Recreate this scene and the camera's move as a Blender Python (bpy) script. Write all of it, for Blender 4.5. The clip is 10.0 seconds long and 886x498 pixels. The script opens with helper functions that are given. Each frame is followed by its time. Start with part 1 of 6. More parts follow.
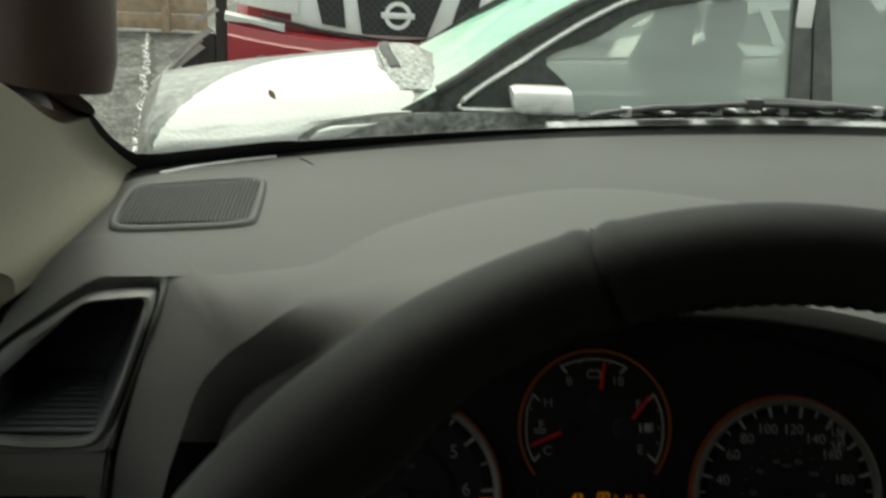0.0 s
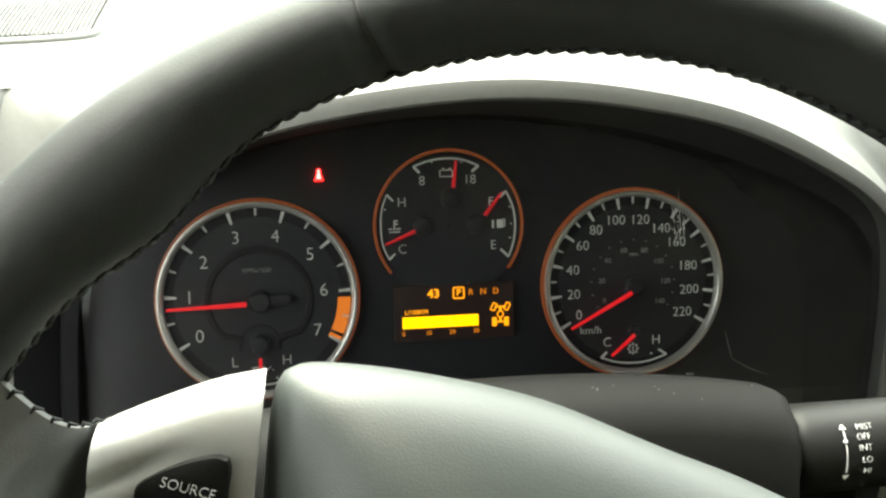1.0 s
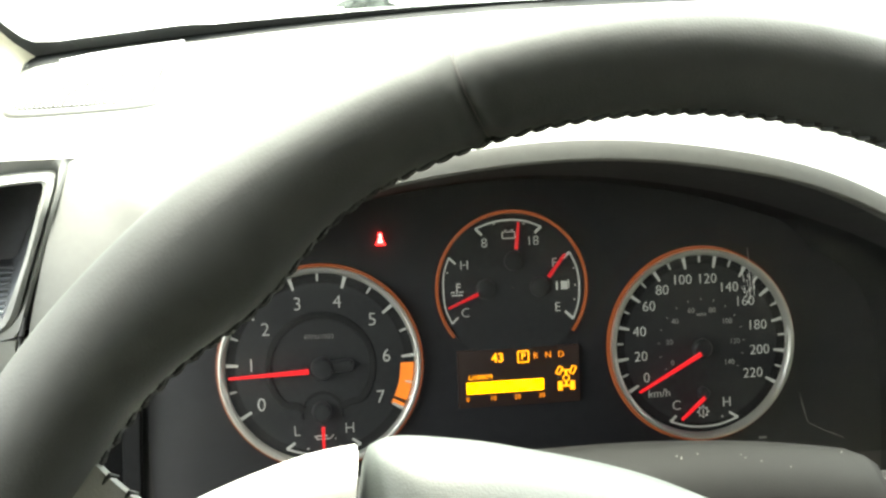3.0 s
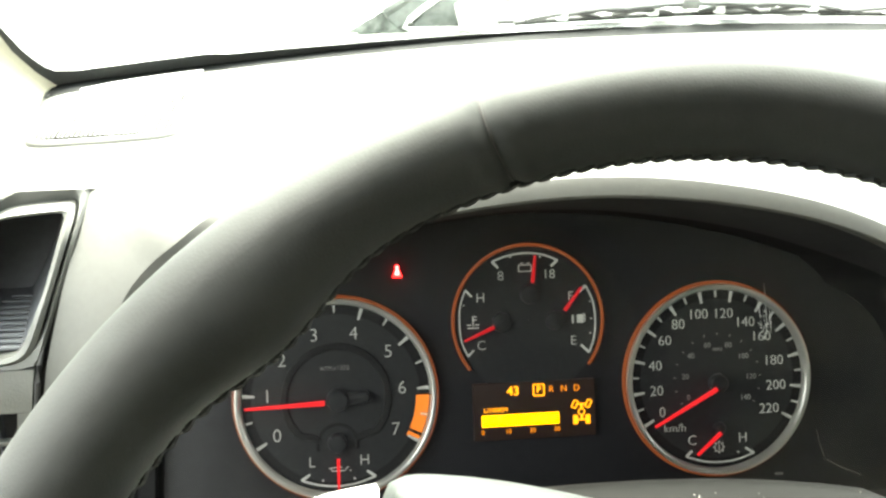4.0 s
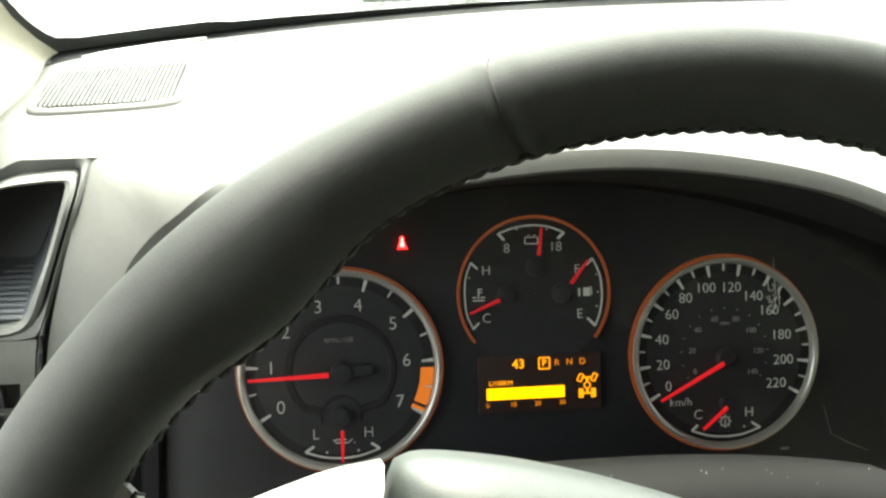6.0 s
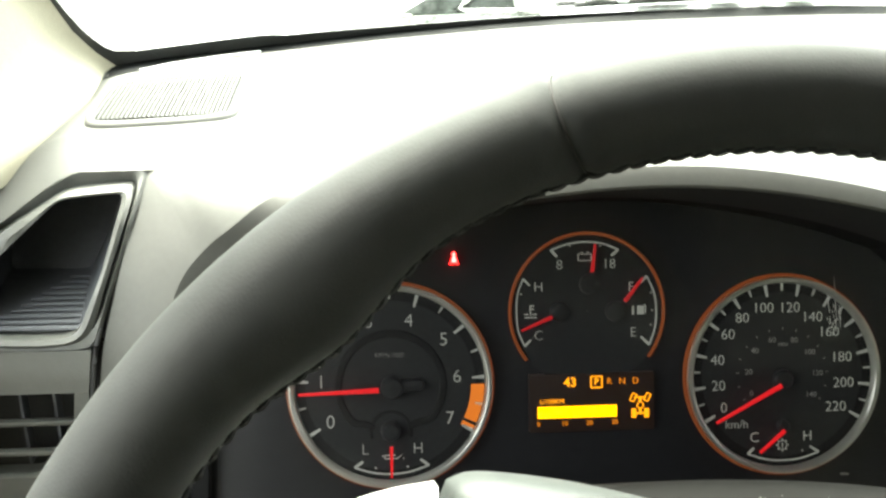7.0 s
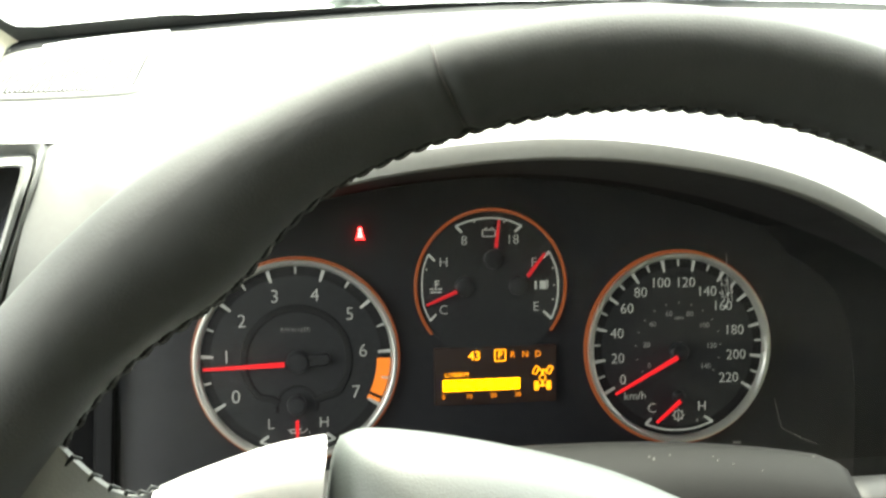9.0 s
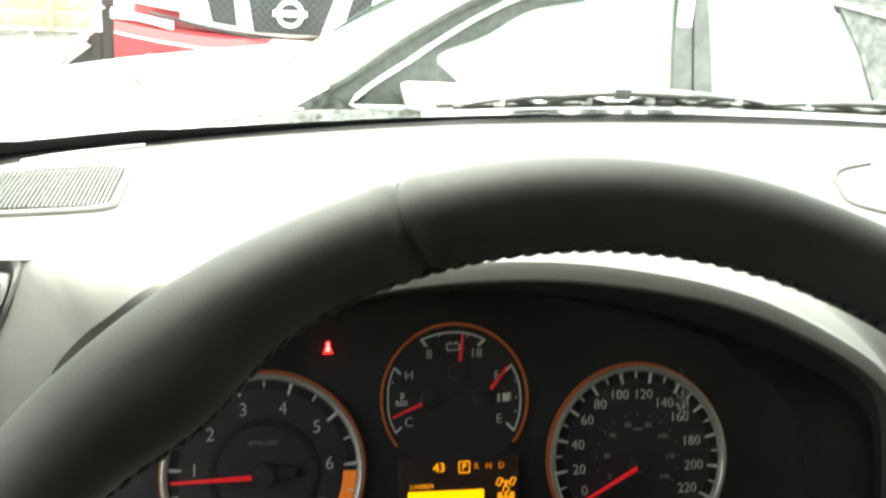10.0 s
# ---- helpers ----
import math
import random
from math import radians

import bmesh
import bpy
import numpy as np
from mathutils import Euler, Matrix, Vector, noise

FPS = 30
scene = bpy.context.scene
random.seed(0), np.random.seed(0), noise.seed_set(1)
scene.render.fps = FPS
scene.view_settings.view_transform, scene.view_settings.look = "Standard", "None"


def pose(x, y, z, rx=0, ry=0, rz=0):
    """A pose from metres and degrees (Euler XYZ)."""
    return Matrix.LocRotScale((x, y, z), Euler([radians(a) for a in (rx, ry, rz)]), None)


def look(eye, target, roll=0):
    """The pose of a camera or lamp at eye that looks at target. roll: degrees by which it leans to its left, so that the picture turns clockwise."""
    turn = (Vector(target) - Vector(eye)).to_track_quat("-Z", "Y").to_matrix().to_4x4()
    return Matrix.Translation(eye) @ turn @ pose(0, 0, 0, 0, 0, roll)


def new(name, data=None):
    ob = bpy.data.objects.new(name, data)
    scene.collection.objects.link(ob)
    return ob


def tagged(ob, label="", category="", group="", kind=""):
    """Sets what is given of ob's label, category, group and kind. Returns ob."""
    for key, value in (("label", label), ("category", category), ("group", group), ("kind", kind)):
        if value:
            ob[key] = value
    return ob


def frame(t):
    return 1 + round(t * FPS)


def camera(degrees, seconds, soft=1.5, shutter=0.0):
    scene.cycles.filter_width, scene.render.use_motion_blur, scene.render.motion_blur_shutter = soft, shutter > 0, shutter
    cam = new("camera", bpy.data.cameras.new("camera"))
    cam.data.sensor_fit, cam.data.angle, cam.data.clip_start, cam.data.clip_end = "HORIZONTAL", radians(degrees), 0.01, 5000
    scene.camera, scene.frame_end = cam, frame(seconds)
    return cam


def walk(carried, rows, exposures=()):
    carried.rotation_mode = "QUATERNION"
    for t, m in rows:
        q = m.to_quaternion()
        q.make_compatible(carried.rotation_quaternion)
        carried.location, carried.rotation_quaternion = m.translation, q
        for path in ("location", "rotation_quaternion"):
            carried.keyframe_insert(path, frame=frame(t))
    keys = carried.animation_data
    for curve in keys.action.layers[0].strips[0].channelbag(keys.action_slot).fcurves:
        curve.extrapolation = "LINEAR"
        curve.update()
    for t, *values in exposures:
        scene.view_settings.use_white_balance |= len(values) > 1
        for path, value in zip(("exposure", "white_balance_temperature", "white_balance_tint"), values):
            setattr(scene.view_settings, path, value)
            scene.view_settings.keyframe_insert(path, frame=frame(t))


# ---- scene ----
cam = camera(49.04, 10.0, soft=2.4, shutter=0.4)
PATH = [
    (0.0, pose(-0.1261, -0.4332, 1.5947, 72.99, -2.62, -4.53)),
    (0.4, pose(-0.1102, -0.4400, 1.5862, 69.67, -2.07, -8.10)),
    (0.5, pose(-0.1075, -0.4345, 1.5837, 68.56, -1.59, -9.50)),
    (0.8, pose(-0.0954, -0.4412, 1.5783, 66.15, -1.41, -8.63)),
    (1.0, pose(-0.0913, -0.4470, 1.5762, 64.07, -2.29, -9.70)),
    (1.2, pose(-0.0928, -0.4463, 1.5753, 64.04, -2.14, -9.44)),
    (1.5, pose(-0.0968, -0.4427, 1.5712, 64.71, -1.70, -10.32)),
    (2.0, pose(-0.0992, -0.4412, 1.5734, 66.29, -1.34, -9.49)),
    (2.5, pose(-0.1026, -0.4372, 1.5740, 66.78, -0.83, -8.74)),
    (4.0, pose(-0.1095, -0.4352, 1.5801, 68.78, -0.96, -7.65)),
    (4.5, pose(-0.1093, -0.4349, 1.5823, 68.90, -1.17, -7.14)),
    (5.0, pose(-0.1103, -0.4329, 1.5827, 68.89, -1.21, -6.98)),
    (5.5, pose(-0.1105, -0.4298, 1.5804, 67.65, -1.34, -6.98)),
    (5.7, pose(-0.1095, -0.4304, 1.5798, 67.31, -1.16, -7.33)),
    (6.8, pose(-0.1109, -0.4261, 1.5770, 66.68, -0.61, -6.33)),
    (7.0, pose(-0.1119, -0.4256, 1.5790, 67.68, -0.74, -4.52)),
    (7.5, pose(-0.1138, -0.4255, 1.5812, 68.02, -1.10, -4.49)),
    (8.0, pose(-0.1095, -0.4266, 1.5783, 66.82, -0.81, -4.50)),
    (8.5, pose(-0.1062, -0.4308, 1.5715, 65.50, -1.49, -6.86)),
    (9.0, pose(-0.1038, -0.4361, 1.5722, 67.53, -2.53, -8.65)),
    (9.5, pose(-0.1062, -0.4393, 1.5754, 70.14, -2.77, -9.50)),
    (10.0, pose(-0.1056, -0.4499, 1.5876, 73.30, -3.25, -10.42)),
]
EXPOSURES = [(t, stops, 7150, -1) for t, stops in ((0.0, 1.43), (0.3, 1.92), (0.5, 2.4), (0.8, 3.65), (1.0, 4.88), (1.2, 5.28), (1.6, 5.51), (2.5, 5.6), (4.0, 5.56), (5.0, 5.2), (5.5, 4.9), (7.0, 4.95), (7.5, 5.1), (8.0, 4.95), (8.5, 5.1), (9.0, 5.54), (9.5, 5.52), (10.0, 4.42))]
walk(cam, PATH, EXPOSURES)

# ---- light ----
GZ = 0.12  # level of the ground outside
world = bpy.data.worlds.new("overcast_sky")
scene.world = world
world.use_nodes = True
wn, wl = world.node_tree.nodes, world.node_tree.links
sky = wn.new("ShaderNodeTexSky")
sky.sky_type, sky.sun_disc = "NISHITA", False
sky.sun_elevation, sky.sun_rotation = radians(65), radians(-22)
sky.air_density, sky.dust_density = 1.0, 4.0
grey = wn.new("ShaderNodeHueSaturation")
grey.inputs["Saturation"].default_value = 0.22
wl.new(sky.outputs[0], grey.inputs["Color"])
wl.new(grey.outputs[0], wn["Background"].inputs["Color"])
wn["Background"].inputs["Strength"].default_value = 0.15
sun = new("sun", bpy.data.lights.new("sun", "SUN"))
sun.data.energy, sun.data.angle, sun.data.color = 0.65, radians(50), (1.0, 0.98, 0.94)
sun.matrix_basis = look((-0.5, 1.2, 2.8), (0, 0, 0))


# ---- helpers for building ----
def thing(name, m, label="", category="", group="", kind=""):
    ob = new(name)
    ob.matrix_basis = m
    ob.empty_display_size = 0.05
    return tagged(ob, label, category, group, kind)


def finish(ob, bm, material, smooth=35):
    bm.normal_update()
    bmesh.ops.recalc_face_normals(bm, faces=bm.faces[:])
    bm.to_mesh(ob.data)
    bm.free()
    if material:
        ob.data.materials.append(material)
    if smooth:
        ob.data.polygons.foreach_set("use_smooth", [True] * len(ob.data.polygons))
        ob.data.set_sharp_from_angle(angle=radians(smooth))
    return ob


def part(name, bm, material, parent, label="", smooth=35):
    """A mesh part in the space of its thing."""
    ob = finish(new(name, bpy.data.meshes.new(name)), bm, material, smooth)
    ob.parent = parent
    return tagged(ob, label)


def solid(name, bm, material, label, category, kind="", group="", smooth=35):
    """A one-mesh thing whose origin is put at its base."""
    ob = new(name, bpy.data.meshes.new(name))
    xs = [v.co for v in bm.verts]
    base = Vector(((min(v.x for v in xs) + max(v.x for v in xs)) / 2, (min(v.y for v in xs) + max(v.y for v in xs)) / 2, min(v.z for v in xs)))
    bmesh.ops.translate(bm, verts=bm.verts[:], vec=-base)
    ob.location = base
    finish(ob, bm, material, smooth)
    return tagged(ob, label, category, group, kind)


def spline(pts, n):
    """n points along a smooth curve through pts (tuples of any length)."""
    p = np.array(pts, float)
    d = np.r_[0, np.cumsum(np.linalg.norm(np.diff(p, axis=0), axis=1) ** 0.5)]
    out = []
    for s in np.linspace(0, d[-1], n):
        i = min(max(int(np.searchsorted(d, s, side="right")) - 1, 0), len(p) - 2)
        t = (s - d[i]) / (d[i + 1] - d[i])
        h = d[i + 1] - d[i]
        m0 = (p[i + 1] - p[i]) / h if i == 0 else (p[i + 1] - p[i - 1]) / (d[i + 1] - d[i - 1])
        m1 = (p[i + 1] - p[i]) / h if i == len(p) - 2 else (p[i + 2] - p[i]) / (d[i + 2] - d[i])
        a, b = t * t, t ** 3
        out.append((2 * b - 3 * a + 1) * p[i] + (b - 2 * a + t) * h * m0 + (3 * a - 2 * b) * p[i + 1] + (b - a) * h * m1)
    return [Vector(q) for q in out]


def loft(bm, rows, closed=False, caps=False, wrap=False):
    """Faces between rows of points. closed: each row is a ring; wrap: the last row meets the first."""
    vs = [[bm.verts.new(p) for p in row] for row in rows]
    n = len(vs[0])
    for a, b in zip(vs, vs[1:] + (vs[:1] if wrap else [])):
        for i in range(n if closed else n - 1):
            j = (i + 1) % n
            bm.faces.new((a[i], a[j], b[j], b[i]))
    if caps and closed:
        bm.faces.new(vs[0][::-1])
        bm.faces.new(vs[-1])
    return vs


def shell(bm, rows, depth):
    """A sheet with thickness: rows of points and the same rows moved by depth, joined at the rim."""
    d = Vector(depth)
    top = loft(bm, rows)
    low = loft(bm, [[Vector(p) + d for p in row] for row in rows])
    def rim(line_a, line_b):
        for i in range(len(line_a) - 1):
            bm.faces.new((line_a[i], line_b[i], line_b[i + 1], line_a[i + 1]))
    rim(top[0], low[0]), rim(low[-1], top[-1])
    rim([r[-1] for r in top], [r[-1] for r in low])
    rim([r[0] for r in low], [r[0] for r in top])


def tube(bm, path, r, seg=10, closed=False, caps=True, flat=1.0, up=(0, 0, 1)):
    """A round or flattened bar along path; r: one radius or one for each point."""
    path = [Vector(p) for p in path]
    n = len(path)
    rr = r if isinstance(r, (list, tuple)) else [r] * n
    rings = []
    for i, p in enumerate(path):
        a = path[(i - 1) % n] if (closed or i) else p
        b = path[(i + 1) % n] if (closed or i < n - 1) else p
        t = (b - a).normalized()
        u = Vector(up)
        if abs(t.dot(u)) > 0.95:
            u = Vector((1, 0, 0)) if abs(t.x) < 0.9 else Vector((0, 1, 0))
        s = t.cross(u).normalized()
        w = s.cross(t)
        rings.append([p + (s * math.cos(k) + w * math.sin(k) * flat) * rr[i] for k in (2 * math.pi * j / seg for j in range(seg))])
    loft(bm, rings, closed=True, caps=caps and not closed, wrap=closed)


def box(bm, lo, hi, m=None, bevel=0.0, segs=2):
    lo, hi = Vector(lo), Vector(hi)
    c = bmesh.ops.create_cube(bm, size=1.0, matrix=Matrix.Translation((lo + hi) / 2) @ Matrix.Diagonal((*(hi - lo), 1)))["verts"]
    if bevel:
        es = list({e for v in c for e in v.link_edges})
        c = list({v for f in bmesh.ops.bevel(bm, geom=es, offset=bevel, segments=segs, affect="EDGES", profile=0.6)["faces"] for v in f.verts} | {v for v in c if v.is_valid})
    if m is not None:
        bmesh.ops.transform(bm, matrix=m, verts=[v for v in c if v.is_valid])


def arc_band(bm, c, r0, r1, z0, z1, a0, a1, n=48):
    """A flat ring or piece of one, in the x-y plane, angles in degrees."""
    full = abs(a1 - a0) >= 359.9
    rows = []
    for i in range(n if full else n + 1):
        a = radians(a0 + (a1 - a0) * i / n)
        e = Vector((math.cos(a), math.sin(a), 0))
        o = Vector((c[0], c[1], 0))
        rows.append([o + e * r0 + Vector((0, 0, z0)), o + e * r0 + Vector((0, 0, z1)), o + e * r1 + Vector((0, 0, z1)), o + e * r1 + Vector((0, 0, z0))])
    loft(bm, rows, closed=True, caps=not full, wrap=full)


def bar(bm, a, b, w0, w1, z0, z1):
    """A tapered flat bar in the x-y plane from a to b."""
    a, b = Vector((a[0], a[1])), Vector((b[0], b[1]))
    d = (b - a).normalized()
    s = Vector((-d.y, d.x))
    q = [a + s * w0 / 2, a - s * w0 / 2, b - s * w1 / 2, b + s * w1 / 2]
    loft(bm, [[(p.x, p.y, z0) for p in q], [(p.x, p.y, z1) for p in q]], closed=True, caps=True)


def letters(name, text, size, at, material, parent, z=0.0006, turn=None, bold=0.0, label=""):
    """Writing as a thin mesh, centred at a place of its thing's x-y plane (or laid by the pose turn)."""
    cu = bpy.data.curves.new(name, "FONT")
    cu.body, cu.size, cu.align_x, cu.align_y, cu.extrude, cu.offset, cu.resolution_u = text, size, "CENTER", "CENTER", 0.0002, bold - 0.00010 * (material is NUMERAL), 3
    tmp = new("tmp", cu)
    me = bpy.data.meshes.new_from_object(tmp)
    bpy.data.objects.remove(tmp)
    bpy.data.curves.remove(cu)
    me.name = name
    me.materials.clear()
    me.materials.append(material)
    ob = new(name, me)
    ob.parent = parent
    ob.matrix_basis = turn if turn is not None else Matrix.Translation((at[0], at[1], z))
    return tagged(ob, label)


# ---- materials ----
def surface(name, colour, rough=0.5, metal=0.0, spots=0.12, scale=60.0, bump=0.0, bump_scale=900.0, wear=0.0, wear_scale=6.0, coat=0.0, spec=0.5, stain=None):
    """A painted, moulded or bare surface with variation at two scales, grain and wear."""
    m = bpy.data.materials.new(name)
    m.use_nodes = True
    n, l = m.node_tree.nodes, m.node_tree.links
    p = n["Principled BSDF"]
    tc = n.new("ShaderNodeTexCoord")
    base = n.new("ShaderNodeRGB")
    base.outputs[0].default_value = (*colour, 1)
    fine = n.new("ShaderNodeTexNoise")
    fine.inputs["Scale"].default_value, fine.inputs["Detail"].default_value = scale, 4
    big = n.new("ShaderNodeTexNoise")
    big.inputs["Scale"].default_value, big.inputs["Detail"].default_value = wear_scale, 5
    l.new(tc.outputs["Object"], fine.inputs["Vector"])
    l.new(tc.outputs["Object"], big.inputs["Vector"])
    rng = n.new("ShaderNodeMapRange")
    rng.inputs["From Min"].default_value, rng.inputs["From Max"].default_value = 0.3, 0.7
    rng.inputs["To Min"].default_value, rng.inputs["To Max"].default_value = 1 - spots, 1 + spots
    l.new(fine.outputs["Fac"], rng.inputs["Value"])
    hsv = n.new("ShaderNodeHueSaturation")
    l.new(rng.outputs[0], hsv.inputs["Value"])
    l.new(base.outputs[0], hsv.inputs["Color"])
    last = hsv.outputs[0]
    if wear:
        mix = n.new("ShaderNodeMixRGB")
        ramp = n.new("ShaderNodeMapRange")
        ramp.inputs["From Min"].default_value, ramp.inputs["From Max"].default_value = 0.45, 0.75
        ramp.inputs["To Max"].default_value = wear
        l.new(big.outputs["Fac"], ramp.inputs["Value"])
        l.new(ramp.outputs[0], mix.inputs["Fac"])
        l.new(last, mix.inputs["Color1"])
        s = stain or tuple(min(1, c * 1.5 + 0.02) for c in colour)
        mix.inputs["Color2"].default_value = (*s, 1)
        last = mix.outputs[0]
    l.new(last, p.inputs["Base Color"])
    rr = n.new("ShaderNodeMapRange")
    rr.inputs["To Min"].default_value, rr.inputs["To Max"].default_value = max(0.02, rough - 0.08), min(1, rough + 0.08)
    l.new(big.outputs["Fac"], rr.inputs["Value"])
    l.new(rr.outputs[0], p.inputs["Roughness"])
    p.inputs["Metallic"].default_value = metal
    p.inputs["Specular IOR Level"].default_value = spec
    p.inputs["Coat Weight"].default_value = coat
    if bump:
        g = n.new("ShaderNodeTexVoronoi")
        g.inputs["Scale"].default_value = bump_scale
        l.new(tc.outputs["Object"], g.inputs["Vector"])
        b = n.new("ShaderNodeBump")
        b.inputs["Strength"].default_value, b.inputs["Distance"].default_value = bump, 0.6 / bump_scale
        l.new(g.outputs["Distance"], b.inputs["Height"])
        l.new(b.outputs[0], p.inputs["Normal"])
    return m


def glow(name, colour, strength, base=(0.02, 0.02, 0.02)):
    """A lit sign, needle or display."""
    m = bpy.data.materials.new(name)
    m.use_nodes = True
    p = m.node_tree.nodes["Principled BSDF"]
    p.inputs["Base Color"].default_value = (*base, 1)
    p.inputs["Roughness"].default_value = 0.4
    p.inputs["Emission Color"].default_value = (*colour, 1)
    p.inputs["Emission Strength"].default_value = strength
    return m


def pane(name, tint, gloss=1.0):
    """Clear or tinted sheet glass: lets light straight through and mirrors by Fresnel."""
    m = bpy.data.materials.new(name)
    m.use_nodes = True
    n, l = m.node_tree.nodes, m.node_tree.links
    n.remove(n["Principled BSDF"])
    t, g, f, mx = n.new("ShaderNodeBsdfTransparent"), n.new("ShaderNodeBsdfGlossy"), n.new("ShaderNodeLayerWeight"), n.new("ShaderNodeMixShader")
    t.inputs[0].default_value = (*tint, 1)
    g.inputs["Roughness"].default_value = 0.02
    f.inputs["Blend"].default_value = 0.5
    pw, ad = n.new("ShaderNodeMath"), n.new("ShaderNodeMath")
    pw.operation, ad.operation = "POWER", "MULTIPLY_ADD"
    pw.inputs[1].default_value = 5.0
    ad.inputs[1].default_value, ad.inputs[2].default_value = 0.92 * gloss, 0.05 * gloss
    l.new(f.outputs["Facing"], pw.inputs[0]), l.new(pw.outputs[0], ad.inputs[0])
    l.new(ad.outputs[0], mx.inputs[0]), l.new(t.outputs[0], mx.inputs[1]), l.new(g.outputs[0], mx.inputs[2])
    l.new(mx.outputs[0], n["Material Output"].inputs["Surface"])
    return m


VINYL = surface("dash_vinyl", (0.028, 0.029, 0.0275), 0.65, spots=0.06, scale=300, bump=0.10, bump_scale=1600, wear=0.15, wear_scale=5, spec=0.35)
# Paler copy of dash_vinyl: light on the hood's forward slope put into its colour.
HOOD_VINYL_LIT = surface("hood_vinyl_lit", (0.037, 0.038, 0.036), 0.65, spots=0.06, scale=300, bump=0.10, bump_scale=1600, wear=0.15, wear_scale=5, spec=0.35)
VINYL_TRIM = surface("grey_moulding", (0.042, 0.044, 0.042), 0.5, spots=0.05, scale=200, bump=0.2, bump_scale=1200)
POCKET = surface("pocket_plastic", (0.054, 0.057, 0.065), 0.75, spots=0.08, scale=300, bump=0.2, bump_scale=1200, spec=0.12)
LEATHER = surface("wheel_leather", (0.0142, 0.0153, 0.0157), 0.7, spots=0.12, scale=150, bump=0.10, bump_scale=1500, wear=0.2, wear_scale=14, spec=0.14)
# Paler, glossier wheel leather: side light on the spoke web put into its colour.
LEATHER_LIT = surface("lit_wheel_leather", (0.050, 0.052, 0.051), 0.45, spots=0.12, scale=150, bump=0.10, bump_scale=1500, wear=0.2, wear_scale=14, spec=0.5)
HUB = surface("hub_cover_vinyl", (0.0155, 0.0183, 0.0172), 0.5, spots=0.05, scale=400, bump=0.10, bump_scale=1400, spec=0.3)
SILVER = surface("silver_plastic", (0.155, 0.156, 0.150), 0.4, metal=0.2, spots=0.04, scale=500, wear=0.1)
SHROUD = surface("column_plastic", (0.0040, 0.0040, 0.0039), 0.7, spots=0.08, scale=200, bump=0.12, bump_scale=1500, spec=0.06)
BLACK = surface("black_plastic", (0.0155, 0.0157, 0.0168), 0.6, spots=0.1, scale=200, spec=0.25)
STALK = surface("stalk_black", (0.0035, 0.0035, 0.0036), 0.55, spots=0.08, scale=200, spec=0.12)
FACE = surface("dial_black", (0.0290, 0.0294, 0.0318), 0.5, spots=0.08, scale=300, spec=0.2)
PIANO = surface("panel_black", (0.0235, 0.0235, 0.0265), 0.45, spots=0.1, scale=200, spec=0.15)
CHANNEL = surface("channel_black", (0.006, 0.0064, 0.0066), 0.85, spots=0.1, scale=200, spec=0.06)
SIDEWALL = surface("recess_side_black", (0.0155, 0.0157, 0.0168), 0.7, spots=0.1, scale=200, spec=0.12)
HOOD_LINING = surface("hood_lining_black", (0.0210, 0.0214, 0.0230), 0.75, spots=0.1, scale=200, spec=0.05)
# Near black on the hood's door-side leg: recess shade put into the colour.
RECESS_SHADE = surface("recess_shade_black", (0.0036, 0.0037, 0.0042), 0.75, spots=0.1, scale=200, spec=0.04)
FRIT = surface("printed_glass_edge", (0.034, 0.036, 0.036), 0.5, spots=0.1, scale=200, spec=0.25)
DARKGAP = surface("dark_gap", (0.006, 0.006, 0.006), 0.9)
BEIGE = surface("beige_trim", (0.20, 0.185, 0.140), 0.6, spots=0.04, scale=200, bump=0.2, bump_scale=900, wear=0.1)
TAUPE = surface("taupe_handle", (0.095, 0.060, 0.050), 0.45, spots=0.05, scale=300, bump=0.04, bump_scale=900)
HEADLINER = surface("headliner", (0.22, 0.21, 0.18), 0.9, spots=0.1, scale=400)
CHROME = surface("dial_chrome", (0.58, 0.575, 0.55), 0.3, metal=0.55, spots=0.02)
RUBBER = surface("rubber", (0.02, 0.02, 0.02), 0.6, spots=0.2, scale=120, wear=0.3, wear_scale=20)
WIPER = surface("wiper_metal", (0.05, 0.05, 0.05), 0.4, spots=0.2, scale=150, wear=0.4, wear_scale=30)
COWL = surface("cowl_trim", (0.42, 0.43, 0.43), 0.4, spots=0.2, scale=150, wear=0.4, wear_scale=30)
FROST_DUST = surface("pale_dust", (0.12, 0.12, 0.11), 0.9)
GLINT_SCRATCH = surface("pale_glint_scratch", (0.26, 0.26, 0.255), 0.6, spots=0.3, scale=900)
NUMERAL = glow("numeral_white", (0.95, 1.0, 0.95), 0.0076, (0.35, 0.35, 0.35))
NUMERAL_DIM = glow("numeral_grey", (0.9, 1.0, 0.95), 0.0014, (0.2, 0.2, 0.2))
ORANGE_RING = glow("orange_ring", (1.0, 0.22, 0.04), 0.0085, (0.08, 0.024, 0.010))
ORANGE_ZONE = glow("orange_zone", (1.0, 0.25, 0.03), 0.0420, (0.2, 0.06, 0.012))
NEEDLE = glow("needle_red", (1.0, 0.012, 0.025), 0.043, (0.15, 0.005, 0.005))
NEEDLE_DIM = glow("needle_dim_red", (1.0, 0.012, 0.03), 0.022, (0.15, 0.005, 0.005))
LCD_ON = glow("display_amber", (1.0, 0.33, 0.01), 0.1155)
LCD_DIM = glow("display_dim_amber", (1.0, 0.27, 0.01), 0.060)
LCD_BAR = glow("display_bar", (1.0, 0.40, 0.005), 0.2100)
LCD_OFF = glow("display_dark", (1.0, 0.25, 0.03), 0.0004, (0.015, 0.0135, 0.0135))
